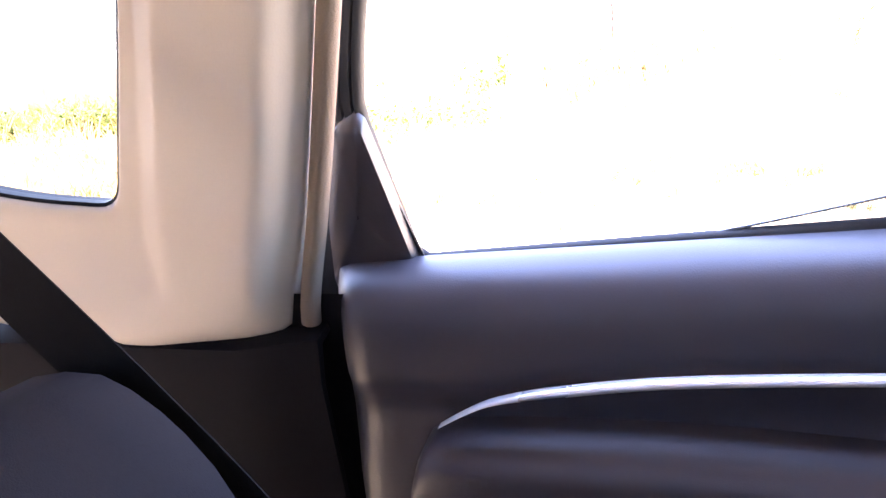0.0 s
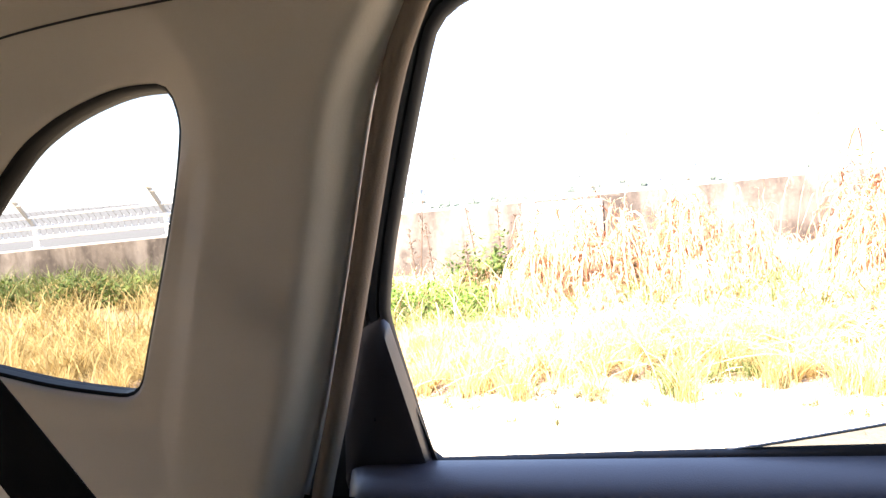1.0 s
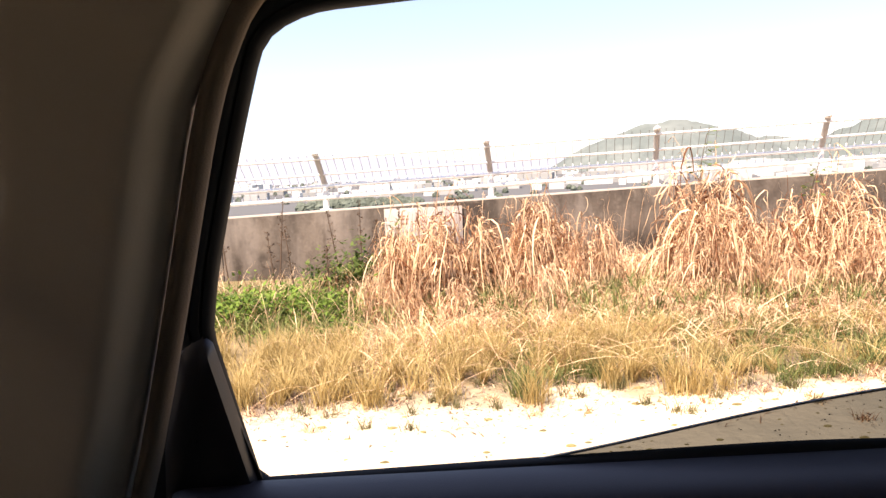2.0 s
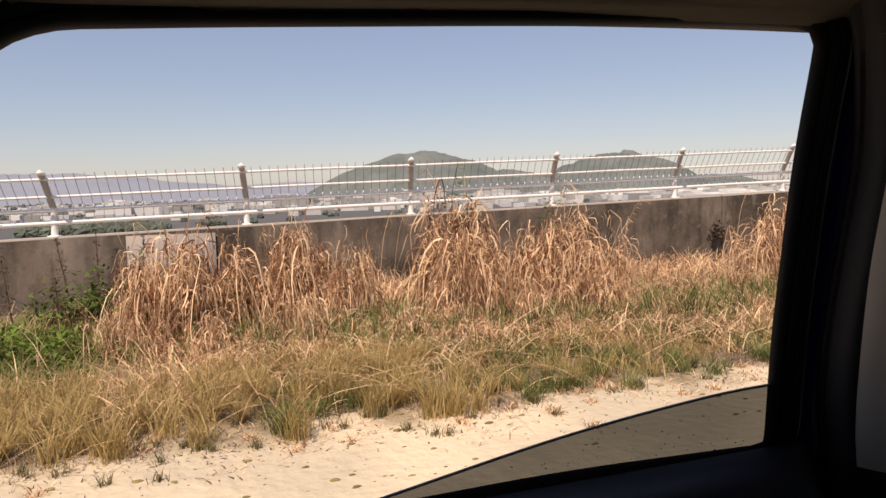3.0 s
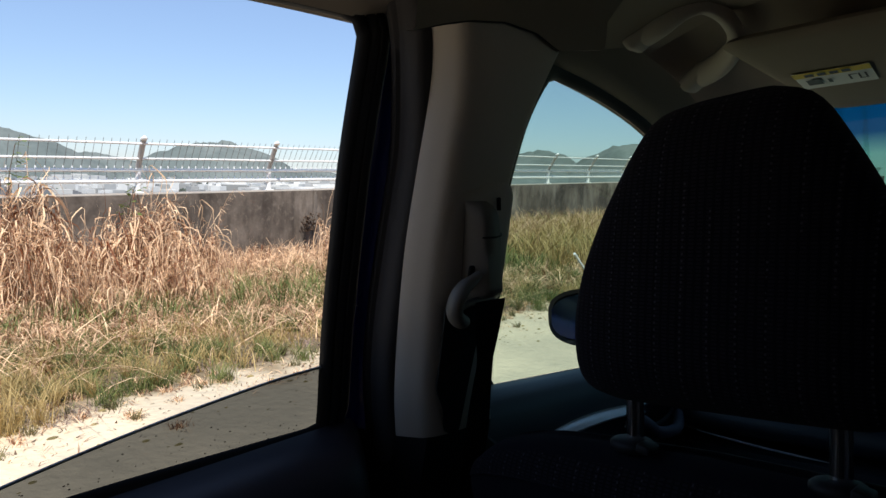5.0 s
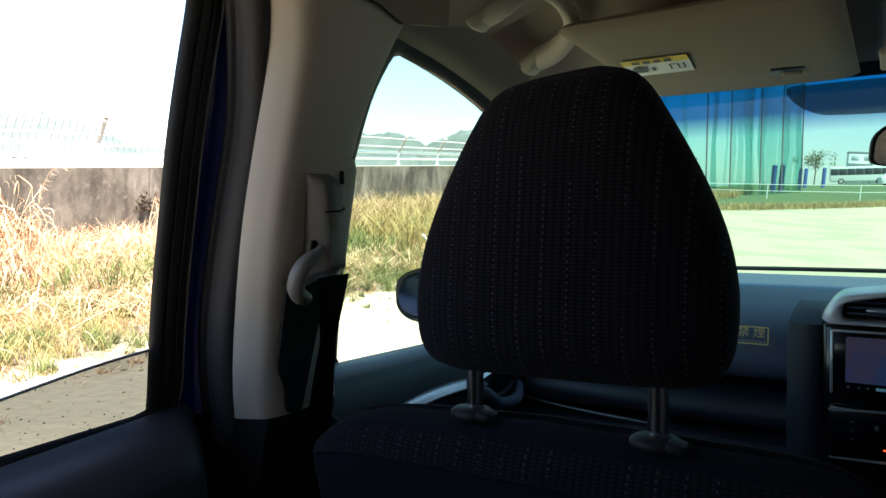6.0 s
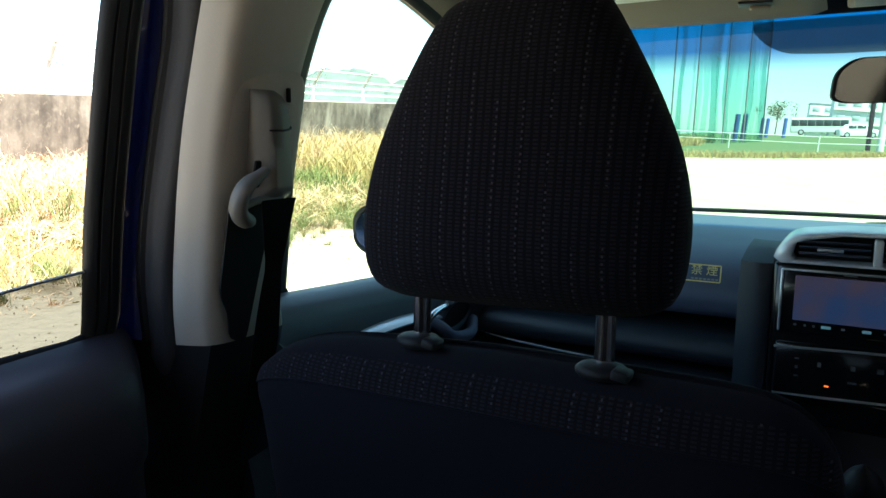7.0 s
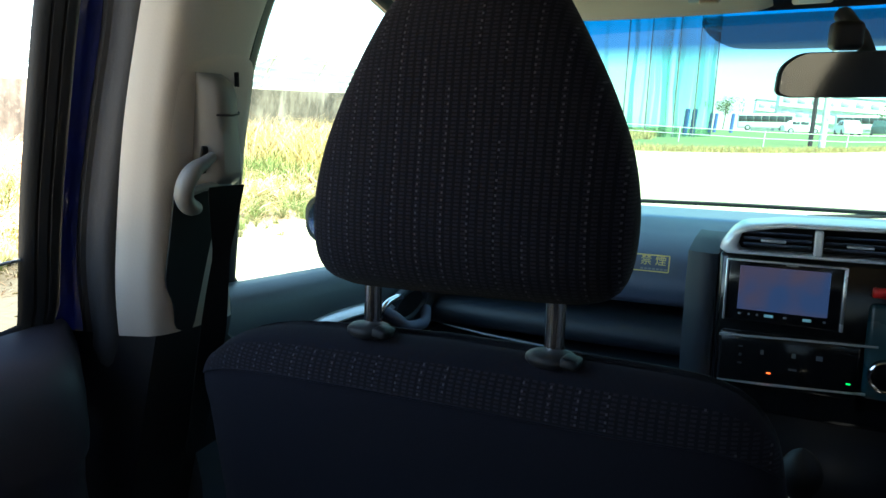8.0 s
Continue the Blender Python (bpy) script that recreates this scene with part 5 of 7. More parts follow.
# rear door opening, in y and z
REAR_OPEN = rounded([(-0.174, 0.930), (-0.190, 1.015), (-0.206, 1.108), (-0.192, 1.170), (-0.166, 1.250), (-0.134, 1.340), (-0.108, 1.408), (-0.06, 1.428), (0.08, 1.434), (0.34, 1.443), (0.60, 1.450), (0.692, 1.450), (0.682, 1.305), (0.683, 1.110), (0.692, 0.975), (0.43, 0.972), (0.20, 0.957)],
                    [0.01, 0.03, 0.012, 0.04, 0.04, 0.04, 0.06, 0.04, 0.05, 0.05, 0.03, 0.022, 0.05, 0.05, 0.008, 0.08, 0.08], 5)
REAR_OPEN = even([(p[0], p[1], 0) for p in REAR_OPEN], 150, closed=True)
REAR_OPEN = [Vector((p[0], p[1])) for p in REAR_OPEN]


def frame_ring(loop, steps):
    """A moulding round an opening: steps of (outset, metres into the cabin)."""
    return loft([side(outset(loop, d), dx) for d, dx in steps], close_u=True)


def sill(y):
    return 0.930 + (y + 0.174) * 0.052


def rear_door():
    rows = []
    prof = [(0.004, 0.000), (0.012, 0.010), (0.030, 0.008), (0.050, 0.000), (0.066, -0.012), (0.077, -0.030), (0.083, -0.055), (0.086, -0.105), (0.082, -0.125), (0.070, -0.140), (0.066, -0.17), (0.075, -0.22), (0.086, -0.26), (0.088, -0.34), (0.08, -0.60)]
    for y in np.linspace(-0.272, 0.735, 60):
        z0 = 0.922 + (min(y, 0.70) + 0.174) * 0.052
        end = max(0.0, (-0.225 - y) / 0.047, (y - 0.685) / 0.05)          # the panel's rounded ends
        rows.append([Vector((G(z0) + dx * (1 - 0.55 * end * end), y, z0 + dz)) for dx, dz in prof + [(0.0, -0.60), (0.0, -0.10)]])
    door = part("rear_door", loft(rows, close_u=True, caps=True), DOORTRIM, car, "black grained rear door trim panel with armrest")
    part("window_frame", frame_ring(REAR_OPEN, [(-0.001, -0.006), (0.000, -0.002), (0.004, 0.004), (0.009, 0.006), (0.0105, 0.002), (0.012, 0.007), (0.020, 0.010), (0.0215, 0.006), (0.023, 0.011), (0.030, 0.013), (0.036, 0.010), (0.040, 0.002), (0.042, -0.03)]), FRAMEBLACK, door, "black ribbed rear window frame")
    # the lowered pane: its upper edge slopes up to the front
    top = curve([(-0.19, 0.905, 0), (0.08, 0.940, 0), (0.19, 0.960, 0), (0.42, 1.013, 0), (0.60, 1.043, 0), (0.70, 1.052, 0)], 40)
    low = [(p[0], 0.90) for p in top]
    pane = part("window_pane", loft([side([(p[0], p[1]) for p in top], -0.004), side(low, -0.004)]), PRIVACY, door, "dusty dark tinted pane wound mostly down", smooth=0)
    part("pane_edge", tube(side([(p[0], p[1] + 0.001) for p in top], -0.004), 0.0018, 6), GREYPRINT, door, "ground upper edge of the lowered pane")
    # dust and dried drops along the pane's foot
    rnd = random.Random(4)
    dirt = bmesh.new()
    for i in range(60):
        y = rnd.uniform(0.36, 0.66)
        z = 0.975 + 0.012 * rnd.random() + 0.05 * rnd.random() ** 3
        if z > 0.94 + (y - 0.08) * 0.185:
            continue
        s = rnd.uniform(0.0003, 0.0008)
        c = Vector((G(z) - 0.0030, y, z))
        dirt.faces.new([dirt.verts.new(c + Vector((0, s * math.cos(a) * rnd.uniform(1, 2.2), s * math.sin(a)))) for a in (0, 1.05, 2.1, 3.14, 4.2, 5.2)])
    tagged(part("dirt", dirt, material("dried mud", (0.09, 0.08, 0.06), 0.95, bump=0), door, smooth=0), "dried mud specks", kind="stuff")
    # the corner cover below the rear of the window
    cover = [(-0.207, 1.106), (-0.190, 1.015), (-0.172, 0.918), (-0.188, 0.906), (-0.292, 0.884), (-0.278, 0.975), (-0.236, 1.103)]
    loop = [Vector((p[0], p[1])) for p in even([(p[0], p[1], 0) for p in rounded(cover, 0.010, 4)], 70, closed=True)]
    heart = Vector((-0.232, 0.985))
    bm = loft([side(loop, -0.004), side(loop, 0.004), side([p.lerp(heart, 0.10) for p in loop], 0.016), side([p.lerp(heart, 0.35) for p in loop], 0.020), side([p.lerp(heart, 0.98) for p in loop], 0.021)], close_u=True)
    part("corner_cover", bm, CORNER, door, "black triangular window corner cover")
    jamb = [(-0.215, 1.10), (-0.16, 0.90), (-0.10, 0.60), (-0.10, 0.40), (-0.42, 0.40), (-0.40, 0.80), (-0.30, 1.0)]
    part("door_jamb", polygon(side(jamb, 0.001), 0.003), BLACK, door, "black door edge", smooth=0)
    part("sill_cover", polygon([(-0.62 + 0.26 * (z - 0.85) - 0.012, y, z) for y, z in ((-0.42, 0.30), (-0.10, 0.30), (-0.10, 0.78), (-0.24, 0.90), (-0.42, 0.90))]), LOWTRIM, door, "black sill cover", smooth=0)
    # satin strip that arches over the pull pocket
    strip = curve([(-0.577, -0.132, 0.775), (-0.578, -0.102, 0.792), (-0.580, -0.070, 0.805), (-0.580, -0.010, 0.818), (-0.582, 0.110, 0.834), (-0.583, 0.290, 0.845), (-0.586, 0.40, 0.846), (-0.590, 0.47, 0.845)], 60)
    rows = []
    for i, p in enumerate(strip):
        w = 0.0050 * min(1, 0.12 + i / 14, 0.1 + (59 - i) / 12)
        rows.append([p + Vector((0.022 + dx, 0, dz * w)) for dx, dz in ((-0.006, 1.0), (0.0, 0.9), (0.005, 0.45), (0.006, -0.2), (0.003, -0.8), (-0.006, -1.0))])
    part("armrest_trim", loft(rows), SILVER, door, "thin satin silver trim strip", smooth=80)
    pull = curve([(-0.580, -0.172, 0.700), (-0.578, -0.155, 0.736), (-0.570, -0.093, 0.752), (-0.566, 0.11, 0.760), (-0.566, 0.40, 0.752), (-0.57, 0.70, 0.74)], 50)
    rows = [[p + Vector((dx, 0, dz)) for dx, dz in ((-0.04, 0.010), (0.010, 0.004), (0.030, -0.008), (0.036, -0.03), (0.034, -0.08), (0.0, -0.30))] for p in pull]
    part("armrest", loft(rows), DOORTRIM, door, "dark padded armrest")
    return door


rear_door()


def body_sides():
    """Painted pillar metal and the rubber that the doors close on."""
    part("door_surround", loft([side(outset(REAR_OPEN, d), dx) for d, dx in ((0.026, -0.034), (0.040, -0.016), (0.046, -0.008), (0.070, -0.004), (0.13, -0.010))], close_u=True), PAINT, car, "blue painted door surround")
    # rubber along the rear edge of the opening, over the top, and down the centre pillar
    X = lambda z, d: -0.62 + 0.26 * (z - 0.85) + d
    line = [(-0.215, 0.600), (-0.252, 0.700), (-0.284, 0.780), (-0.300, 0.850), (-0.292, 0.900), (-0.262, 0.990), (-0.232, 1.075), (-0.196, 1.180), (-0.150, 1.315), (-0.118, 1.385), (-0.085, 1.428), (-0.03, 1.452), (0.10, 1.462), (0.40, 1.470), (0.64, 1.476), (0.698, 1.462), (0.715, 1.41), (0.722, 1.300), (0.718, 1.20), (0.717, 1.10), (0.724, 1.02), (0.742, 0.955), (0.76, 0.85), (0.78, 0.60)]
    pts = curve([(X(z, -0.026), y + (0.016 if y > 0.5 else -0.008), z) for y, z in line], 120)
    pts = [p for i, p in enumerate(pts) if i < 60 or p[1] < 0.690]
    seal = part("door_seal", tube(pts[45:], 0.010, 14, flat=1.5, up=(1, 0, 0)), SEALCLOTH, car, "grey-brown lined door seal")
    part("rear_seal", tube([p + Vector((0.010 + 0.012 * min(1.0, max(0.0, (0.99 - p[2]) / 0.13)), 0.006, 0)) for p in pts[:47] if p[2] > 0.85], 0.0125, 14, flat=0.95, up=(1, 0, 0)), SEALBEAD, seal, "brown cloth-covered rear seal")


body_sides()

# quarter window behind the rear door, and the beige trim round it
QUARTER = even([(p[0], p[1], 0) for p in rounded([(-0.640, 1.280), (-0.585, 1.320), (-0.535, 1.342), (-0.493, 1.355), (-0.440, 1.366), (-0.380, 1.364), (-0.374, 1.325), (-0.397, 1.262), (-0.431, 1.189), (-0.486, 1.077), (-0.515, 1.016), (-0.640, 1.028), (-0.80, 1.062), (-0.84, 1.08), (-0.72, 1.215)],
                [0.03, 0.03, 0.03, 0.03, 0.03, 0.03, 0.04, 0.04, 0.05, 0.05, 0.04, 0.05, 0.03, 0.04, 0.05], 5)], 110, closed=True)
QUARTER = [Vector((p[0], p[1])) for p in QUARTER]


def c_pillar():
    centre = Vector((-0.52, 1.20))
    X = lambda z, dx: -0.63 + 0.26 * (z - 0.85) + dx
    front = curve([(-0.06, 1.50, 0), (-0.098, 1.424, 0), (-0.114, 1.405, 0), (-0.138, 1.370, 0), (-0.162, 1.328, 0), (-0.212, 1.179, 0), (-0.258, 1.05, 0), (-0.305, 0.931, 0), (-0.325, 0.885, 0), (-0.330, 0.868, 0)], 60)
    bottom = curve([(-0.336, 0.852, 0), (-0.385, 0.833, 0), (-0.495, 0.814, 0), (-0.56, 0.810, 0), (-0.72, 0.83, 0)], 25)
    outer = [(p[0], p[1]) for p in front] + [(p[0], p[1]) for p in bottom] + [(-1.05, 0.90), (-1.12, 1.2), (-1.10, 1.48), (-0.7, 1.50), (-0.4, 1.505)]

    def hit(a):
        """Where a ray from the window's middle meets the trim's outline."""
        d = Vector((math.cos(a), math.sin(a)))
        best = 9
        for i in range(len(outer)):
            p, q = Vector(outer[i]), Vector(outer[(i + 1) % len(outer)])
            e = q - p
            den = d[0] * e[1] - d[1] * e[0]
            if abs(den) < 1e-9:
                continue
            w = p - centre
            s, t = (w[0] * e[1] - w[1] * e[0]) / den, (w[0] * d[1] - w[1] * d[0]) / den
            if s > 0 and -1e-6 <= t <= 1 + 1e-6:
                best = min(best, s)
        return centre + d * best
    hole = QUARTER
    rim = [hit(math.atan2(p[1] - centre[1], p[0] - centre[0])) for p in QUARTER]

    def ring(loop, dx):
        return [Vector((X(q[1], dx), q[0], q[1])) for q in loop]
    fold = [(0.80, -0.62), (0.867, -0.545), (0.913, -0.462), (1.00, -0.432), (1.123, -0.380), (1.216, -0.342), (1.254, -0.328), (1.30, -0.313), (1.6, -0.30)]

    def depth(p):
        """The panel stands proud in front of a crease and slopes back to the window behind it."""
        if p[1] > 1.28:
            s = max(0.0, 0.060 - min((p - q).length for q in hole))
        else:
            k = next(k for k in range(len(fold) - 1) if p[1] <= fold[k + 1][0])
            (z0, y0), (z1, y1) = fold[k], fold[k + 1]
            s = max(0.0, 0.93 * (y0 + (y1 - y0) * (p[1] - z0) / (z1 - z0) - p[0]))
        return max(0.006 + 0.026 * min(1.0, max(0.0, (0.98 - p[1]) / 0.08)), 0.040 - 0.70 * s)
    bev = outset(hole, 0.007)
    rows = [ring(hole, -0.035), ring(hole, -0.004), ring(bev, 0.003)]
    for f in [0.08 + 0.72 * k / 15 for k in range(16)]:
        loop = [b.lerp(r, f) for b, r in zip(bev, rim)]
        rows.append([Vector((X(q[1], depth(q)), q[0], q[1])) for q in loop])
    for f, cut in ((0.855, 0.003), (0.90, 0.013), (0.945, 0.025), (0.985, 0.037)):
        loop = [b.lerp(r, f) for b, r in zip(bev, rim)]
        rows.append([Vector((X(q[1], max(0.002, depth(q) - cut)), q[0], q[1])) for q in loop])
    bm = loft(rows + [ring(rim, 0.0), ring([r.lerp(centre, 0.02) for r in rim], -0.03)], close_u=True)
    trim = part("quarter_trim", bm, BEIGE, car, "beige moulded pillar trim round a quarter window", smooth=70)
    part("trim_seam", tube(curve([(X(1.40, 0.042), -0.62, 1.405), (X(1.415, 0.042), -0.52, 1.415), (X(1.42, 0.042), -0.436, 1.420), (X(1.422, 0.042), -0.355, 1.422), (X(1.425, 0.042), -0.25, 1.424)], 20), 0.0013, 6), BLACK, trim, "dark seam under the headliner")
    part("window_seal", loft([ring(outset(hole, 0.0005), -0.003), ring(outset(hole, -0.004), -0.006), ring(outset(hole, -0.005), -0.03)], close_u=True), FRIT, trim, "black glazing edge")
    part("window_pane", polygon(ring(hole, -0.02)), QUARTERGLASS, trim, "dark tinted quarter window pane", smooth=0)
    # black lower side trim under the beige
    rows = []
    for y in np.linspace(-1.1, -0.285, 30):
        top = 0.836 + 0.16 * max(0, y + 0.40)
        rows.append([(X(top, -0.02), y, top), (X(0.8, 0.035), y, top - 0.012), (X(0.75, 0.055), y, top - 0.06), (X(0.70, 0.05), y, 0.62), (X(0.60, 0.04), y, 0.40)])
    part("lower_trim", thick(loft(rows), -0.01), LOWTRIM, car, "black lower side trim")


c_pillar()

FRONT_OPEN = rounded([(1.018, 0.965), (0.984, 1.235), (0.994, 1.300), (1.008, 1.366), (1.045, 1.432), (1.20, 1.412), (1.352, 1.374), (1.62, 1.25), (1.96, 1.04), (2.02, 0.90), (1.27, 0.950)],
                     [0.01, 0.05, 0.03, 0.03, 0.02, 0.05, 0.06, 0.1, 0.08, 0.05, 0.1], 5)
FRONT_OPEN = [Vector((p[0], p[1])) for p in even([(p[0], p[1], 0) for p in FRONT_OPEN], 130, closed=True)]


def b_pillar():
    """The centre pillar cover: a pale chamfer towards the rear door, then the inner face with the belt anchor."""
    left = curve([(0.695, 1.480, 0), (0.715, 1.428, 0), (0.729, 1.36, 0), (0.736, 1.300, 0), (0.733, 1.20, 0), (0.733, 1.10, 0), (0.740, 1.03, 0), (0.756, 0.962, 0), (0.757, 0.958, 0)], 44)
    near = curve([(0.700, 1.480, 0), (0.729, 1.436, 0), (0.7395, 1.388, 0), (0.7405, 1.340, 0), (0.738, 1.285, 0), (0.7365, 1.19, 0), (0.7445, 1.08, 0), (0.7535, 1.01, 0), (0.7655, 0.958, 0)], 44)
    right = curve([(0.945, 1.480, 0), (0.914, 1.430, 0), (0.8945, 1.391, 0), (0.873, 1.337, 0), (0.860, 1.280, 0), (0.8575, 1.240, 0), (0.859, 1.180, 0), (0.866, 1.110, 0), (0.880, 1.030, 0), (0.903, 0.955, 0)], 44)
    X = lambda z, d: -0.62 + 0.26 * (z - 0.85) + d
    along = lambda line, z: float(np.interp(z, [q[1] for q in line[::-1]], [q[0] for q in line[::-1]]))
    rows = []
    for z in np.linspace(1.478, 0.958, 44):
        ya, yb = along(near, z), along(right, z)
        yc = ya + float(np.interp(z, (0.958, 1.04, 1.14, 1.23, 1.37, 1.42, 1.48), (0.013, 0.013, 0.013, 0.012, 0.011, 0.008, 0.008)))
        rows.append([(X(z, -0.030), ya + 0.03, z), (X(z, -0.014), ya + 0.006, z), (X(z, -0.0105), ya + 0.0008, z), (X(z, -0.007), ya, z), (X(z, 0.008), ya * 0.5 + yc * 0.5 - 0.001, z), (X(z, 0.018), yc - 0.003, z), (X(z, 0.0235), yc - 0.0005, z), (X(z, 0.0280), yc + 0.0035, z), (X(z, 0.0315), yc + 0.009, z), (X(z, 0.0342), yc + 0.017, z), (X(z, 0.0362), yc + 0.028, z),
                     (X(z, 0.038), (yc + 0.028 + yb) / 2, z), (X(z, 0.036), yb - 0.014, z), (X(z, 0.0335), yb - 0.005, z), (X(z, 0.029), yb, z), (X(z, 0.020), yb + 0.006, z), (X(z, -0.03), yb + 0.05, z), (G(z) - 0.012, yb + 0.10, z)])
    pillar = part("centre_pillar_trim", loft(rows), BEIGE, car, "beige centre pillar cover", smooth=75)
    # roof lining that laps over the top of the pillar, with a dark seam
    lap = [(y, float(np.interp(y, (0.66, 0.70, 0.735, 0.79, 0.845, 0.895, 0.93, 0.985), (1.408, 1.421, 1.430, 1.4375, 1.435, 1.422, 1.428, 1.436)))) for y in np.linspace(0.66, 0.985, 34)]
    top = part("pillar_top_cover", loft([[(X(z, 0.030), y, z + 0.002), (X(z, 0.0435), y, z), (X(z, 0.046), y, z + 0.006), (-0.418, y, max(z + 0.012, 1.470)), (-0.375, y, 1.512)] for y, z in lap]), LINING, car, "beige roof lining over the centre pillar", smooth=60)
    mark = [(X(z, 0.042), y, z) for y, z in lap if y < 0.905]
    part("seam", tube(mark, [0.0016 * min(1.0, 0.1 + i / 5, 0.1 + (len(mark) - 1 - i) / 5) for i in range(len(mark))], 6), BLACK, top, "dark seam")
    # ribbed rubber between the door opening and the cover
    rows = []
    for z in np.linspace(0.55, 1.470, 48):
        ya = float(np.interp(z, [q[1] for q in left[::-1]], [q[0] for q in left[::-1]])) + 0.25 * max(0.0, 0.94 - z)
        rows.append([(X(z, dx), ya + dy, z) for dx, dy in ((-0.068, 0.012), (-0.066, 0.006), (-0.060, 0.003), (-0.055, 0.003), (-0.052, 0.007), (-0.049, 0.007), (-0.046, 0.003), (-0.030, 0.001), (-0.020, 0.002), (-0.014, 0.005), (-0.011, 0.010), (-0.010, 0.020))])
    part("pillar_seal", loft(rows), PILLARSEAL, car, "dark grey ribbed rubber door seal")
    rows = []
    for z in (0.9585, 0.93, 0.86, 0.70, 0.45):
        rows.append([(X(z, -0.10), 0.748, z), (X(z, -0.05), 0.758, z), (X(z, -0.013), 0.7665, z), (X(z, 0.030), 0.782, z), (X(z, 0.040), 0.86, z), (X(z, 0.032), 0.90 + (0.09 if z < 0.88 else 0), z), (X(z, -0.02), 0.935 + (0.11 if z < 0.88 else 0), z)])
    part("lower_trim", loft(rows), BLACK, car, "black lower centre pillar trim")
    part("pillar_back", polygon([(X(z, -0.014), y, z) for y, z in ((0.775, 0.45), (0.85, 0.45), (0.85, 1.47), (0.775, 1.47))]), BLACK, car, "black inner pillar panel", smooth=0)
    slot = [(0.767, 1.132), (0.836, 1.132), (0.830, 1.04), (0.826, 0.956), (0.799, 0.963), (0.791, 0.996), (0.773, 1.023)]
    plate = even([(p[0], p[1], 0) for p in rounded(slot, 0.010, 4)], 50, closed=True)
    part("belt_slot", polygon([Vector((X(p[1], 0.0400), p[0], p[1])) for p in plate], 0.002), BLACK, pillar, "black belt slot plate")
    rec = [Vector((p[0], p[1])) for p in even([(p[0], p[1], 0) for p in rounded([(0.768, 1.242), (0.815, 1.262), (0.852, 1.258), (0.860, 1.13), (0.765, 1.13)], 0.012, 5)], 60, closed=True)]
    mid = Vector((0.812, 1.19))
    bm = loft([[Vector((X(p[1], d), p[0], p[1])) for p in loop] for loop, d in ((outset(rec, 0.010), 0.0360), (outset(rec, 0.004), 0.0392), (outset(rec, -0.004), 0.0405), ([p.lerp(mid, 0.5) for p in rec], 0.0408), ([p.lerp(mid, 0.98) for p in rec], 0.0408))], close_u=True)
    part("anchor_recess", bm, BEIGE, pillar, "beige raised pad behind the belt anchor", smooth=80)
    rows = []
    for t in np.linspace(0, 1, 22):
        z = 1.246 - 0.118 * t
        dome = math.sqrt(max(0.02, 1 - max(0.0, 1 - t / 0.22) ** 2))
        d = 0.002 + (0.017 + 0.014 * t) * dome * (1 - 0.5 * max(0.0, (t - 0.88) / 0.12) ** 2)
        foot, ridge, edge = 0.772 + 0.018 * t, 0.781 + 0.022 * t ** 0.8 + 0.010 * (1 - dome), 0.816 + 0.025 * t - 0.012 * (1 - dome)
        w = edge - ridge
        # a ridge parts the darker rear facet from the front one
        rows.append([(X(z, 0.036), foot, z), (X(z, 0.040 + d * 0.25), foot + 0.002, z), (X(z, 0.041 + d * 0.90), ridge - 0.003, z), (X(z, 0.042 + d), ridge + 0.002, z), (X(z, 0.042 + d), ridge + w * 0.45, z), (X(z, 0.042 + d * 0.92), ridge + w * 0.78, z), (X(z, 0.041 + d * 0.6), edge - 0.001, z), (X(z, 0.036), edge, z)])
    anchor = part("belt_anchor", loft(rows, caps=True), ANCHORGREY, car, "grey-beige seat belt height adjuster cover", smooth=35)

    def seam(z, r):
        t = (1.246 - z) / 0.118
        d, ridge, edge = 0.0425 + 0.002 + 0.017 + 0.014 * t, 0.781 + 0.022 * t ** 0.8, 0.816 + 0.025 * t
        part("cover_seam", tube([(X(z, d - 0.004), ridge - 0.003, z), (X(z, d), ridge + 0.003, z), (X(z, d), ridge + 0.45 * (edge - ridge), z), (X(z + 0.002, d - 0.002), ridge + 0.80 * (edge - ridge), z + 0.002), (X(z + 0.004, d - 0.008), edge - 0.001, z + 0.004)], r, 6), BLACK, anchor, "dark seam of the cover")
    seam(1.204, 0.0011)
    part("adjuster_slot", tube([(X(1.250, 0.0412), 0.828, 1.250), (X(1.236, 0.0412), 0.832, 1.236)], 0.0042, 8, flat=0.5, up=(1, 0, 0)), BLACK, pillar, "dark height adjuster slot")
    part("guide_slot", block((0.004, 0.011, 0.030), pose(X(1.158, 0.055), 0.7875, 1.158, 0, 14, 0), 0.003, 2), BLACK, anchor, "dark opening for the belt guide")
    hook = curve([(0, 0.789, 1.163), (0, 0.7785, 1.156), (0, 0.766, 1.149), (0, 0.7575, 1.136), (0, 0.7575, 1.121), (0, 0.767, 1.111), (0, 0.778, 1.1085)], 26)
    part("belt_guide", tube([Vector((X(p[2], 0.066), p[1], p[2])) for p in hook], [0.0055 + 0.0050 * min(1.0, i / 10) - 0.0030 * max(0.0, (i - 22) / 3) ** 2 for i in range(26)], 12, flat=0.85, up=(1, 0, 0)), ANCHORGREY, anchor, "grey-beige curved belt guide loop")
    part("guide_bar", tube([(X(1.12, 0.064), 0.762, 1.124), (X(1.12, 0.066), 0.785, 1.130), (X(1.12, 0.064), 0.824, 1.132)], 0.0045, 8), ANCHORGREY, anchor, "lower bar of the belt guide")
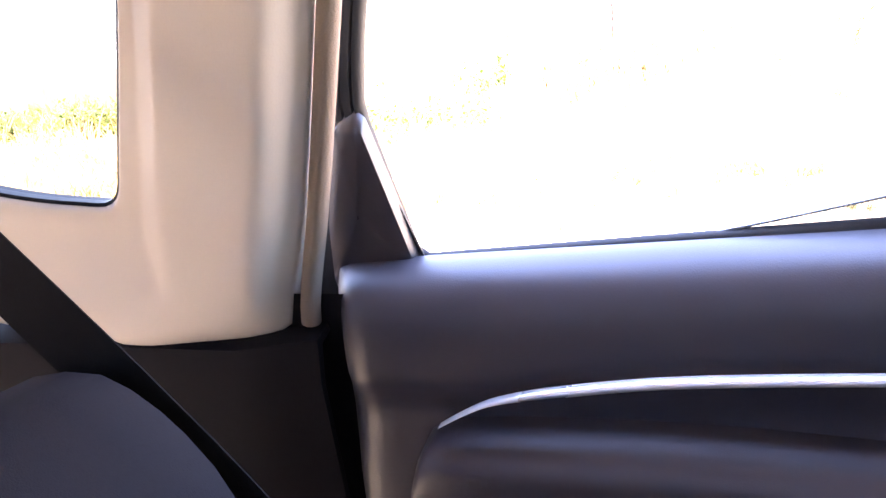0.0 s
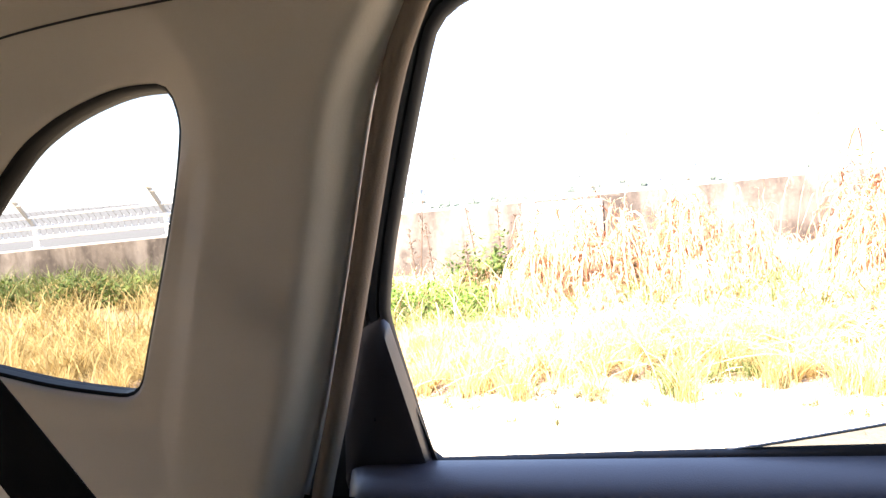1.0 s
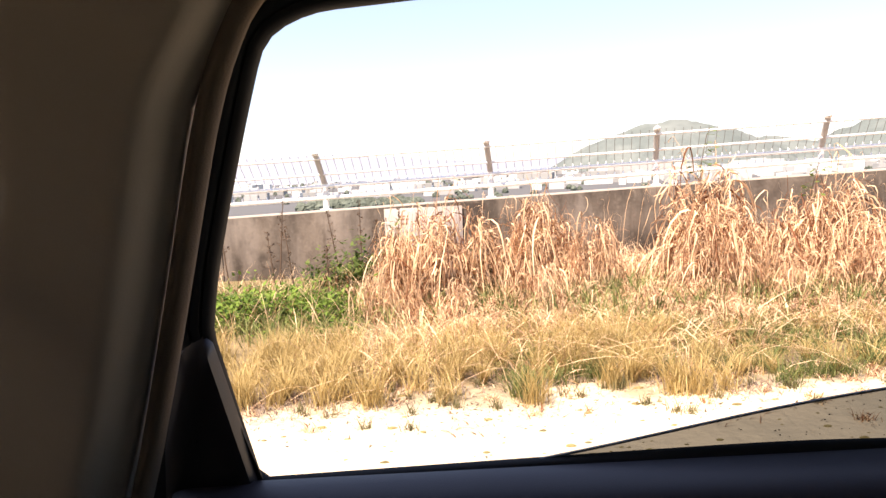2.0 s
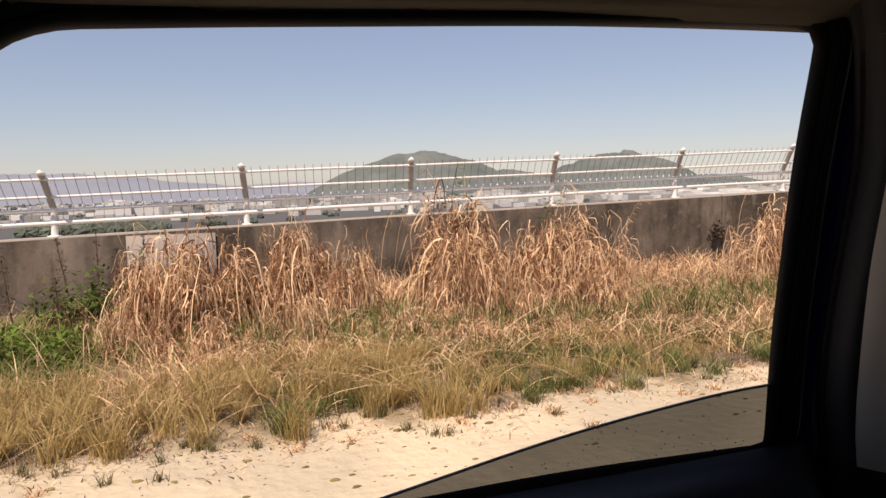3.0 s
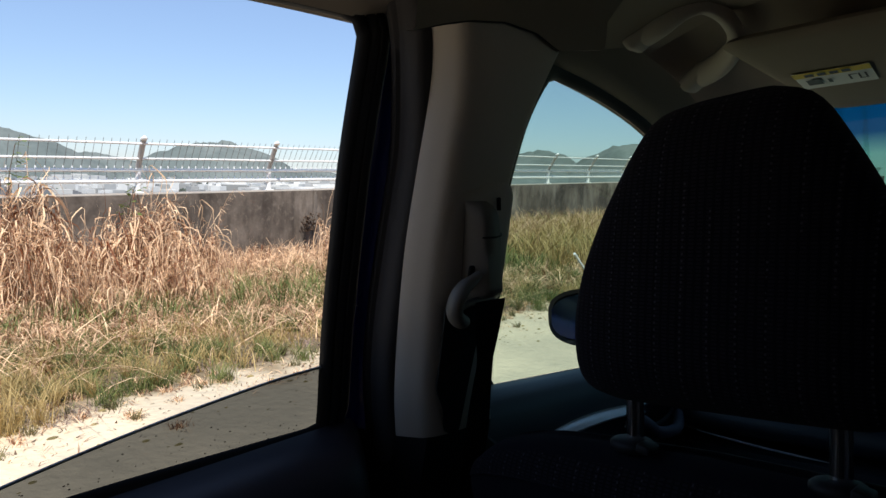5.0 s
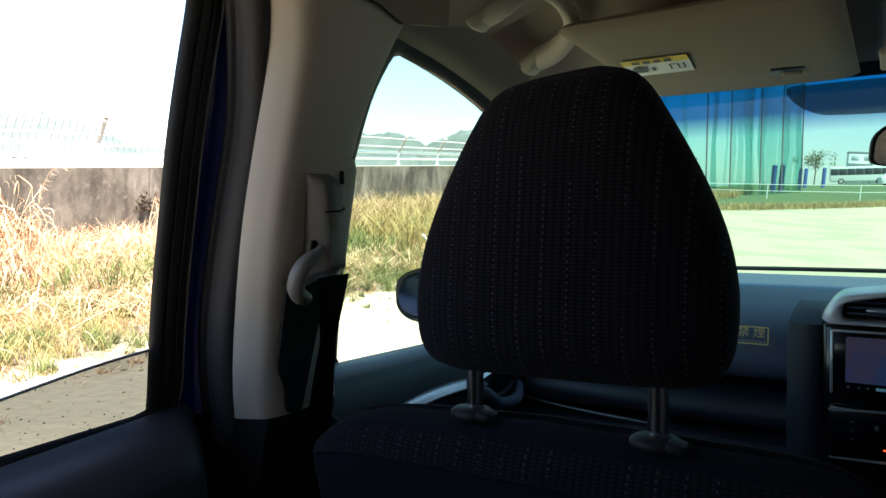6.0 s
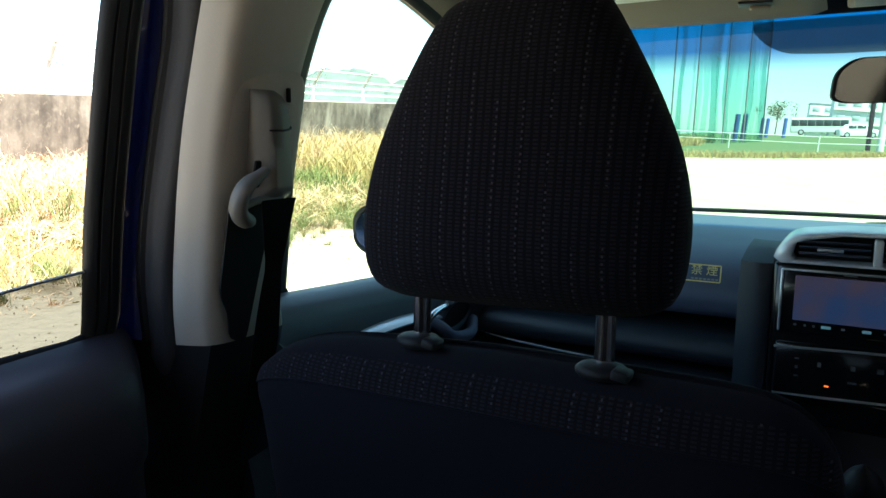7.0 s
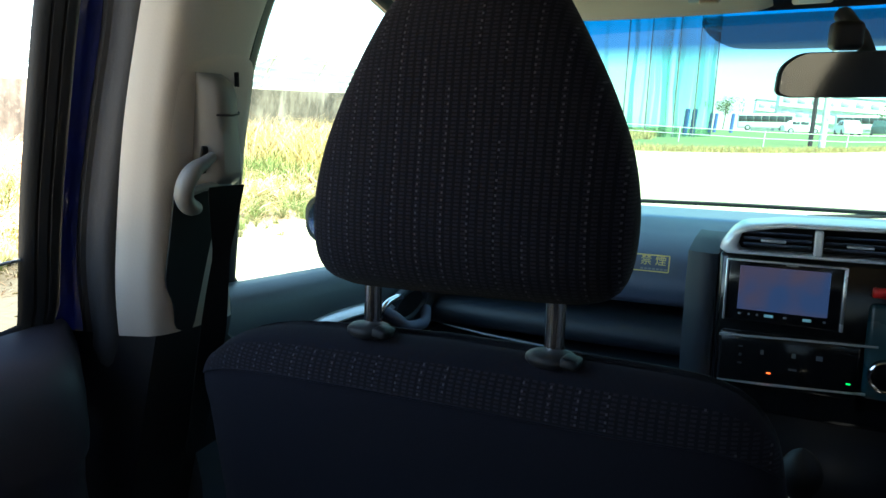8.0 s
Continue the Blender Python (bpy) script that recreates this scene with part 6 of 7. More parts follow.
    part("guide_end", tube(curve([(X(1.15, 0.044), 0.838, 1.152), (X(1.13, 0.046), 0.846, 1.135), (X(1.11, 0.044), 0.840, 1.116)], 12), [0.004 + 0.005 * math.sin(0.28 * i) for i in range(12)], 8), ANCHORGREY, anchor, "front end of the belt guide")
    rows = []
    for t in np.linspace(0, 1, 24):
        z = 1.130 - 0.33 * t
        lo = np.interp(z, (0.80, 0.95, 1.05, 1.13), (0.828, 0.826, 0.822, 0.788))
        hi = np.interp(z, (0.80, 0.95, 1.05, 1.13), (0.868, 0.856, 0.835, 0.842))
        tw = 0.007 * math.sin(t * 4.0)
        rows.append([(X(z, 0.066 - 0.012 * t + tw * (2 * k - 1)), lo + (hi - lo) * k, z) for k in (0, 0.25, 0.5, 0.75, 1)])
    part("belt_webbing", thick(loft(rows), 0.0015), BELTWEB, anchor, "black seat belt webbing")
    return pillar


b_pillar()


def headliner():
    rows = []
    for y in np.linspace(-1.15, 1.22, 40):
        drop = 0.03 * max(0, (-0.5 - y)) ** 1.2
        r = []
        for k in range(33):
            u = -1 + 2 * k / 32
            x = MID + u * 0.62
            s = abs(u)
            z = 1.535 - 0.012 * s ** 2 - 0.062 * max(0.0, (s - 0.62) / 0.38) ** 1.8 - drop
            r.append((x, y, z))
        rows.append(r)
    lining = part("headliner", thick(loft(rows), 0.012), LINING, car, "beige cloth headliner")
    # rail between the lining and the window frame, along both doors
    line = [(-0.545, -0.12, 1.462), (-0.535, 0.10, 1.468), (-0.532, 0.40, 1.476), (-0.532, 0.70, 1.478), (-0.535, 1.00, 1.470), (-0.545, 1.25, 1.432), (-0.56, 1.45, 1.368), (-0.60, 1.75, 1.226), (-0.64, 2.02, 1.06), (-0.66, 2.2, 0.96)]
    rows = [[p + Vector(d) for d in ((-0.035, 0, -0.028), (0.006, 0, -0.020), (0.026, 0, -0.004), (0.036, 0, 0.012), (0.060, 0, 0.030))] for p in curve(line, 60)]
    part("roof_side_trim", loft(rows), LINING, car, "beige roof side and windscreen pillar trim")
    # front header
    rows = []
    for y, z in ((1.20, 1.535), (1.35, 1.50), (1.50, 1.466), (1.62, 1.444), (1.69, 1.428), (1.70, 1.420)):
        rows.append([(MID + u * (0.62 + (y - 1.2) * 0.02), y + 0.05 * (0.25 - u * u) * 0.6, z - 0.06 * max(0, (abs(u) - 0.7) / 0.3) ** 2) for u in np.linspace(-1, 1, 25)])
    part("header", loft(rows), LINING, car, "beige roof header above the windscreen")


headliner()


def grab_handle():
    """A thick moulded bow that hangs inwards from two feet on the roof side."""
    path = curve([(-0.452, 1.142, 1.490), (-0.425, 1.136, 1.497), (-0.395, 1.136, 1.510), (-0.374, 1.150, 1.517), (-0.368, 1.183, 1.516), (-0.366, 1.223, 1.507), (-0.370, 1.263, 1.493), (-0.388, 1.300, 1.478), (-0.425, 1.330, 1.464), (-0.462, 1.345, 1.456)], 44)
    h = part("grab_handle", tube(path, [0.0175 + 0.0035 * math.cos(i / 43 * 6.28) for i in range(44)], 12, flat=0.85), BEIGE, car, "beige folding grab handle")
    for x, y, z in ((-0.458, 1.144, 1.488), (-0.472, 1.348, 1.452)):
        part("mount", block((0.050, 0.044, 0.026), pose(x, y, z, 0, -35, 0), 0.009, 3), BEIGE, h)


grab_handle()


def sun_visor(x0, x1):
    """A padded board: its underside faces the cabin, rounded along every edge."""
    hinge, tip = Vector((0, 1.185, 1.462)), Vector((0, 1.665, 1.418))
    rows = []
    for k in range(25):
        u = k / 24
        x = x0 + (x1 - x0) * u
        e = 1 - abs(2 * u - 1) ** 14
        back = 0.03 * max(0, 1 - u / 0.05) + 0.03 * max(0, (u - 0.93) / 0.07)
        loop = []
        for t, s in ((0.0, 0.0), (0.01, -0.6), (0.04, -1), (0.5, -1), (0.95, -0.9), (0.99, -0.5), (1.0, 0.0), (0.99, 0.5), (0.95, 0.9), (0.5, 1), (0.04, 1), (0.01, 0.6)):
            tt = back + (1 - 2 * back) * t
            loop.append(hinge.lerp(tip, tt) + Vector((x, 0.012 * math.sin(3.14 * u) * t, 0.011 * s * (0.15 + 0.85 * e))))
        rows.append(loop)
    board = part("sun_visor", loft(rows, close_u=True, caps=True), LINING, car, "beige sun visor folded up")
    # No hollow is cut; a dark plate stands for its shade.
    part("clip_shade", block((0.052, 0.030, 0.004), pose(-0.096, 1.535, 1.4185, -5.2, 0, 6), 0.0018, 2), DASHDARK, board, "dark plate for the shaded clip recess")
    part("visor_clip", block((0.032, 0.020, 0.007), pose(-0.090, 1.546, 1.4150, -5.2, 0, 6), 0.003, 2), LINING, board, "beige visor clip")
    return board


v = sun_visor(-0.365, 0.005)


def visor_label():
    """Yellow heading and small pictograms of the visor label, as bars."""
    hinge, tip = Vector((0, 1.185, 1.462)), Vector((0, 1.665, 1.418))
    n = (tip - hinge).normalized()
    quad = lambda x0, x1, t0, t1, d: [hinge + n * (0.170 + (t - 0.235) * 0.64) + Vector((x + 0.011 - 0.07 * (t - 0.235), 0, -0.0125 - d)) for x, t in ((x0, t0), (x1, t0), (x1, t1), (x0, t1))]
    part("warning_label", polygon(quad(-0.335, -0.228, 0.235, 0.395, 0.0005)), PAPER, v, "white warning label", smooth=0)
    part("label_heading", polygon(quad(-0.335, -0.228, 0.235, 0.280, 0.0015)), YELLOW, v, "yellow label heading", smooth=0)
    bars = bmesh.new()
    for x0, x1, t0, t1 in ((-0.318, -0.305, 0.246, 0.270), (-0.300, -0.288, 0.246, 0.270), (-0.283, -0.271, 0.246, 0.270), (-0.266, -0.254, 0.246, 0.270), (-0.322, -0.300, 0.300, 0.350), (-0.292, -0.286, 0.310, 0.345), (-0.262, -0.250, 0.297, 0.304), (-0.262, -0.259, 0.304, 0.345), (-0.249, -0.246, 0.297, 0.345), (-0.240, -0.237, 0.297, 0.345), (-0.249, -0.237, 0.342, 0.348)):
        polygon(quad(x0, x1, t0, t1, 0.0025), bm=bars)
    tagged(part("label_print", bars, INK, v, "small dark print", smooth=0), kind="stuff")


visor_label()


def overhead_console():
    """A moulded housing between the visors, with two map lamps."""
    rows = []
    for t in np.linspace(0, 1, 16):
        y = 1.24 + 0.435 * t
        low = 1.492 - 0.078 * t + 0.020 * max(0.0, 1 - t / 0.12) ** 2 + 0.030 * max(0.0, (t - 0.90) / 0.10) ** 2
        half = 0.150 - 0.020 * (1 - t)
        rows.append([(0.160 + half * u, y, low + 0.050 * abs(u) ** 7) for u in np.linspace(-1, 1, 25)])
    console = part("overhead_console", thick(loft(rows), 0.008), BEIGE, car, "beige overhead console", smooth=70)
    for x in (0.066, 0.252):
        lamp = part("map_lamp", block((0.062, 0.085, 0.012), pose(x, 1.580, 1.4260, -10, 0, 0), 0.005, 3), BEIGE, console, "beige map lamp housing")
        part("lens", block((0.040, 0.055, 0.006), pose(x, 1.580, 1.4205, -10, 0, 0), 0.0025, 2), GREYPRINT, lamp, "grey lamp lens")


overhead_console()


def front_door():
    rows = []
    prof = [(0.004, 0.0), (0.014, 0.008), (0.040, 0.006), (0.062, -0.004), (0.074, -0.024), (0.078, -0.07), (0.074, -0.10), (0.060, -0.13), (0.056, -0.18), (0.07, -0.24), (0.07, -0.6)]
    for y in np.linspace(0.87, 2.1, 44):
        z0 = 0.963 - (y - 1.018) * 0.062
        rows.append([Vector((G(z0) + dx, y, z0 + dz)) for dx, dz in prof + [(0.0, -0.60), (0.0, -0.10)]])
    door = part("front_door", loft(rows, close_u=True, caps=True), DOORBLUE, car, "dark blue-grey front door trim")
    # Dark band laid on the door for the shade under the sill pad.
    part("door_shade_band", thick(loft([[(G(z) + 0.083 - 0.010 * abs(z - 0.90) / 0.03, y, z) for z in (0.832, 0.86, 0.89, 0.918 - 0.03 * (y - 1.0))] for y in np.linspace(0.90, 1.75, 14)]), 0.004), DASHDARK, door, "band darkened for shade below the window sill")
    part("door_pocket", thick(loft([[(G(z) + 0.094, y, z) for z in (0.34, 0.55, 0.70, 0.79)] for y in np.linspace(0.875, 1.75, 12)]), 0.004), BLACK, door, "black lower door pocket panel")
    part("window_frame", frame_ring(FRONT_OPEN, [(-0.001, -0.006), (0.000, -0.002), (0.004, 0.004), (0.012, 0.008), (0.024, 0.010), (0.030, 0.0), (0.034, -0.03)]), BLACK, door, "black front window frame")
    pane = part("window_pane", polygon(side(FRONT_OPEN, -0.01)), FRONTGLASS, door, "faintly green door window pane", smooth=0)
    pane.visible_shadow = False
    strip = curve([(-0.590, 1.045, 0.886), (-0.588, 1.09, 0.891), (-0.586, 1.15, 0.893), (-0.586, 1.22, 0.8905), (-0.588, 1.29, 0.884), (-0.592, 1.345, 0.874)], 40)
    rows = [[p + Vector((0.006 + dx, 0, dz * 0.0070)) for dx, dz in ((-0.03, 1.05), (-0.010, 1.0), (0.000, 0.7), (0.012, -0.5), (0.010, -1.0), (-0.03, -1.1))] for p in strip]
    part("armrest_trim", loft(rows), SILVER, door, "satin silver trim strip")
    bowl = [Vector((-0.583 + 0.24 * 0.034 * math.sin(a), 1.402 + 0.062 * math.cos(a), 0.864 + 0.034 * math.sin(a))) for a in [6.2832 * i / 32 for i in range(32)]]
    part("handle_bezel", tube(bowl, 0.009, 10, closed=True, up=(1, 0, 0)), DASHDARK, door, "grey handle surround")
    part("handle_bowl", polygon([p + Vector((0.002, 0, 0)) for p in bowl]), BLACK, door, "dark handle recess", smooth=0)
    part("door_handle", tube(curve([(-0.572, 1.262, 0.860), (-0.566, 1.272, 0.878), (-0.564, 1.290, 0.890), (-0.566, 1.330, 0.893), (-0.572, 1.352, 0.888)], 20), [0.0065] * 20, 8), CHROME, door, "chrome inner door handle")
    part("door_pull", tube(curve([(-0.585, 1.300, 0.876), (-0.560, 1.318, 0.856), (-0.553, 1.345, 0.836), (-0.553, 1.41, 0.829), (-0.575, 1.46, 0.842)], 18), 0.011, 8), DASH, door, "grey door pull")
    return door


front_door()


def door_mirror():
    c = Vector((-0.98, 1.74, 0.967))

    def ring(rx, rz, y, k=1.0):
        out = []
        for i in range(32):
            a = 6.2832 * i / 32
            px = math.copysign(abs(math.cos(a)) ** 0.75, math.cos(a))
            pz = math.copysign(abs(math.sin(a)) ** 0.65, math.sin(a))
            out.append(Vector((rx * k * px, y, rz * k * pz * (1 + (0.22 if pz > 0 else 0.05) * px))))
        return out
    rows = [ring(0.092, 0.064, 0.02), ring(0.094, 0.066, 0.004), ring(0.105, 0.076, 0.0)]
    for t in np.linspace(0, 1, 12):
        rows.append(ring(0.105, 0.076, 0.012 + 0.11 * t, max((1 - t ** 2.6) ** 0.5 if t < 1 else 0.02, 0.03)))
    rows = [[c + v for v in r] for r in rows]
    house = part("door_mirror", loft(rows, close_u=True), BLACK, car, "black door mirror housing")
    turn = Matrix.Rotation(radians(30), 3, "Z")
    part("mirror_glass", polygon([c + Vector((0, 0.022, 0)) + turn @ v for v in ring(0.090, 0.062, 0.0)]), material("dark mirror silver", (0.42, 0.48, 0.48), 0.05, metal=1.0, vary=0.0, bump=0.0), house, "tinted mirror glass", smooth=0)
    part("mirror_arm", tube([(-0.72, 1.80, 0.90), (-0.84, 1.80, 0.91), (-0.95, 1.80, 0.92)], [0.04, 0.03, 0.03], 10, flat=0.6), BLACK, house, "black mirror arm")


door_mirror()


def windscreen():
    rows = []
    for t in np.linspace(-0.10, 1, 13):
        y, z = 1.70 + 0.60 * t, 1.415 - 0.43 * t
        rows.append([(MID + u * (0.60 + 0.10 * t), y + 0.10 * (1 - u * u) * (0.4 + 0.6 * t) - 0.05, z) for u in np.linspace(-1, 1, 25)])
    part("windscreen", loft(rows), SCREENGLASS, car, "windscreen with a blue shade band", smooth=80)
    # the dark moulding behind the mirror
    loop = rounded([(-0.122, 1.690), (-0.104, 1.730), (-0.066, 1.757), (0.02, 1.762), (0.30, 1.762), (0.37, 1.690)], 0.03, 5)
    part("sensor_cover", polygon([Vector((q[0], q[1] - 0.012, 1.415 - (q[1] - 1.70) * 0.43 / 0.60 - 0.012)) for q in loop], 0.004), glass("sensor shade", (0.50, 0.46, 0.44), 0.3), car, "dark blue mask behind the mirror")
    foot = [(MID + u * 0.69, 2.27 + 0.10 * (1 - u * u) * 0.95 - 0.05, 1.010) for u in np.linspace(-1, 1, 25)]
    part("glass_edge", tube(foot, 0.006, 6, flat=1.6), BLACK, car, "black lower windscreen edge")
    # wiper lying along the foot of the glass
    part("wiper", tube([(0.10, 2.36, 0.985), (0.30, 2.38, 0.998), (0.62, 2.36, 0.985)], 0.006, 8), BLACK, car, "black wiper arm")


windscreen()


def rear_view_mirror():
    c = Vector((0.155, 1.36, 1.278))
    face = rounded([(-0.126, -0.028), (-0.124, 0.008), (-0.100, 0.027), (0.110, 0.032), (0.128, 0.010), (0.122, -0.026), (0.10, -0.031), (-0.110, -0.033)], 0.014, 5)
    m = pose(*c, 5.5, 0, 13)
    ring = lambda k, y: [m @ Vector((q[0] * k, y, q[1] * k)) for q in face]
    house = part("rear_view_mirror", loft([ring(0.955, 0.003), ring(0.97, -0.002), ring(1.0, 0.0), ring(1.0, 0.012), ring(0.92, 0.035), ring(0.6, 0.045), ring(0.02, 0.046)], close_u=True), BLACK, car, "black rear view mirror housing")
    part("mirror_glass", polygon(ring(0.965, 0.002)), MIRROR, house, "mirror glass", smooth=0)
    part("mirror_mount", block((0.040, 0.04, 0.040), m @ pose(-0.030, 0.060, 0.050), 0.009, 3), BLACK, house, "black mirror mount")
    part("mirror_stem", tube([m @ Vector((0, 0.03, 0.01)), m @ Vector((0, 0.10, 0.05)), m @ Vector((0, 0.20, 0.085))], [0.010, 0.012, 0.014], 10), BLACK, house, "black mirror stem")


rear_view_mirror()


def dashboard():
    # upper shelf and the passenger's panel, as one section swept across
    prof = [(2.36, 0.985), (2.20, 1.004), (1.95, 1.012), (1.80, 1.008), (1.70, 0.999), (1.635, 0.986), (1.592, 0.968), (1.567, 0.945), (1.553, 0.918), (1.558, 0.896), (1.580, 0.878), (1.64, 0.868), (1.68, 0.862), (1.68, 0.853), (1.62, 0.848), (1.56, 0.843), (1.540, 0.832), (1.534, 0.815), (1.544, 0.798), (1.575, 0.788), (1.62, 0.785), (1.62, 0.778), (1.555, 0.773), (1.536, 0.762), (1.545, 0.70), (1.56, 0.60), (1.70, 0.45)]
    pts = curve([(0, y, z) for y, z in prof], 130)
    split = next(i for i, p in enumerate(pts) if p[2] < 0.872)
    upper, lower = [], []
    for x in np.linspace(-0.66, 0.80, 40):
        bow = 0.05 * ((x - MID) / 0.7) ** 2
        row = [(x, p[1] + bow * (1 if p[1] > 1.7 else -0.2), p[2]) for p in pts]
        upper.append(row[:split + 1])
        lower.append(row[split:])
    dash = part("dashboard", loft(upper), DASH, car, "dark blue-grey grained dashboard")
    # Below the split the dash is coloured darker to stand for deep shade.
    part("lower_panel", loft(lower), DASHDARK, dash, "lower dash with a tray lip, darkened for shade")
    tray = curve([(-0.60, 1.528, 0.800), (-0.52, 1.530, 0.790), (-0.42, 1.531, 0.783), (-0.30, 1.531, 0.779)], 24)
    part("tray_line", tube(tray, [0.0022 * min(1.0, 0.15 + i / 8, 0.1 + (23 - i) / 8) for i in range(24)], 6), SILVER, dash, "thin silver line below the tray")
    # pillar of the centre stack: a raised grey edge
    rows = []
    for z, y in ((1.022, 1.60), (1.018, 1.52), (1.00, 1.472), (0.95, 1.462), (0.88, 1.458), (0.80, 1.455), (0.72, 1.46), (0.60, 1.50)):
        w = 0.0 if z > 1.0 else 0.004
        rows.append([(-0.090 - w, y + 0.08, z - 0.01), (-0.082 - w, y + 0.015, z), (-0.066, y + 0.004, z), (-0.045, y, z), (-0.036, y + 0.006, z), (-0.034, y + 0.05, z)])
    part("stack_edge", loft(rows), material("stack edge plastic", (0.017, 0.023, 0.034), 0.5, vary=0.12, scale=5, fine=500, bump=0.4, dist=0.0008), dash, "grey raised edge of the centre stack")
    stack = part("centre_panel", block((0.45, 0.05, 0.26), pose(0.190, 1.486, 0.875, -3, 0, 0), 0.008), PIANO, dash, "gloss black centre panel")
    # air vents with a bright surround
    frame = rounded([(-0.040, 1.004), (-0.032, 1.028), (-0.012, 1.052), (0.06, 1.061), (0.36, 1.063), (0.36, 1.006), (0.10, 1.004)], 0.012, 4)
    inner = rounded([(-0.010, 1.0115), (-0.004, 1.041), (0.06, 1.0525), (0.34, 1.0545), (0.34, 1.0115)], 0.006, 4)
    a, b = even([(q[0], 0, q[1]) for q in frame], 70, True), even([(q[0], 0, q[1]) for q in inner], 70, True)
    yv = 1.452
    bm = loft([[Vector((q[0] * (1 - k) + w[0] * k, yv + dy, q[2] * (1 - k) + w[2] * k)) for q, w in zip(a, b)] for k, dy in ((0, 0.10), (0, 0.034), (0.12, 0.012), (0.42, -0.003), (0.75, -0.004), (0.95, 0.0), (1, 0.006), (1, 0.045))], close_u=True)
    vent = part("air_vents", bm, VENTSILVER, dash, "air vent surround, pale for its chrome reflection", smooth=80)
    part("vent_back", polygon([Vector((q[0], yv + 0.04, q[2])) for q in b]), BLACK, vent, smooth=0)
    part("vent_divider", block((0.012, 0.03, 0.040), pose(0.107, yv + 0.008, 1.031), 0.003), VENTSILVER, vent, "silver vent divider")
    for x0, x1 in ((0.0, 0.098), (0.116, 0.22), (0.24, 0.335)):
        for z in (1.022, 1.031, 1.040):
            # Black slats drawn in lighter dash plastic to stand for their edge highlights.
            part("vent_slat", block((x1 - x0, 0.026, 0.0022), pose((x0 + x1) / 2, yv + 0.016, z, -14, 0, 0), 0.0008, 1), DASH, vent)
        part("vent_tab", block((0.036, 0.012, 0.004), pose((x0 + x1) / 2 - 0.005, yv + 0.003, 1.030, 0, 0, 0), 0.001, 1), SILVER, vent, "silver vent tab")
    # navigation unit
    unit = part("navigation_unit", block((0.172, 0.02, 0.100), pose(0.064, 1.452, 0.950, -3, 0, 0), 0.003), PIANO, dash, "black navigation unit")
    bez = bmesh.new()
    block((0.004, 0.006, 0.098), pose(-0.019, 1.441, 0.950, -3, 0, 0), 0.001, 1, bez)
    block((0.005, 0.006, 0.098), pose(0.148, 1.441, 0.950, -3, 0, 0), 0.001, 1, bez)
    block((0.168, 0.006, 0.003), pose(0.064, 1.441, 0.9985, -3, 0, 0), 0.001, 1, bez)
    part("bezel", bez, SILVER, unit, "thin silver side bezel")
    part("screen", block((0.128, 0.003, 0.070), pose(0.064, 1.4405, 0.955, -3, 0, 0), 0.0008, 1), screen_material(), unit, "lit blue navigation screen", smooth=0)
    for x, w in ((0.004, 0.004), (0.018, 0.003), (0.030, 0.003), (0.047, 0.013), (0.070, 0.005), (0.101, 0.012), (0.125, 0.004)):
        lit = w > 0.01
        part("key", block((w, 0.002, 0.0045 if lit else 0.003), pose(x, 1.4408, 0.9125, -3, 0, 0), 0, 1), LITKEY if lit else GREYPRINT, unit, "lit pale blue key" if lit else "small grey key", smooth=0)
    part("maker_plate", block((0.018, 0.002, 0.002), pose(0.074, 1.4408, 0.9955, -3, 0, 0), 0, 1), GREYPRINT, unit, "tiny grey plate", smooth=0)
    # climate panel
    pan = part("climate_panel", block((0.202, 0.012, 0.086), pose(0.078, 1.456, 0.836, -4, 0, 0), 0.004), PIANO, dash, "gloss black climate touch panel")
    part("panel_trim", tube([(-0.022, 1.449, 0.796), (0.06, 1.4475, 0.7985), (0.19, 1.449, 0.806)], 0.0022, 6), SILVER, pan, "silver lower trim line")
    part("panel_trim", tube([(-0.024, 1.449, 0.872), (0.10, 1.4475, 0.8785), (0.20, 1.449, 0.882)], 0.0020, 6), GREYPRINT, pan, "grey upper trim line")
    icons = bmesh.new()
    for x, z, w, h in ((0.010, 0.856, 0.006, 0.002), (0.010, 0.842, 0.004, 0.004), (0.010, 0.828, 0.006, 0.002), (0.042, 0.850, 0.005, 0.007), (0.088, 0.851, 0.006, 0.007), (0.124, 0.852, 0.009, 0.007), (0.088, 0.828, 0.012, 0.003), (-0.004, 0.812, 0.006, 0.005), (0.024, 0.813, 0.006, 0.005), (0.052, 0.812, 0.008, 0.004), (0.080, 0.812, 0.008, 0.004), (0.110, 0.812, 0.007, 0.003), (0.138, 0.813, 0.009, 0.004), (0.166, 0.813, 0.008, 0.003)):
        block((w, 0.0015, h), pose(x, 1.4495 - 0.0, z, -4, 0, 0), 0, 1, icons)
    tagged(part("key_symbols", icons, DIMPRINT, pan, "small grey key symbols", smooth=0), kind="stuff")
    part("pilot_lamp", block((0.006, 0.002, 0.002), pose(0.054, 1.4488, 0.8175, -4, 0, 0), 0), glow("orange lamp", (1.0, 0.10, 0.02), 0.35), pan, "lit orange pilot lamp", smooth=0)
    part("pilot_lamp", block((0.006, 0.002, 0.002), pose(0.166, 1.4488, 0.8185, -4, 0, 0), 0), glow("green lamp", (0.03, 0.8, 0.12), 0.16), pan, "lit green pilot lamp", smooth=0)
    part("hazard_button", block((0.036, 0.012, 0.016), pose(0.203, 1.455, 0.964, -3, 0, 0), 0.003), REDPLASTIC, dash, "red hazard warning button")
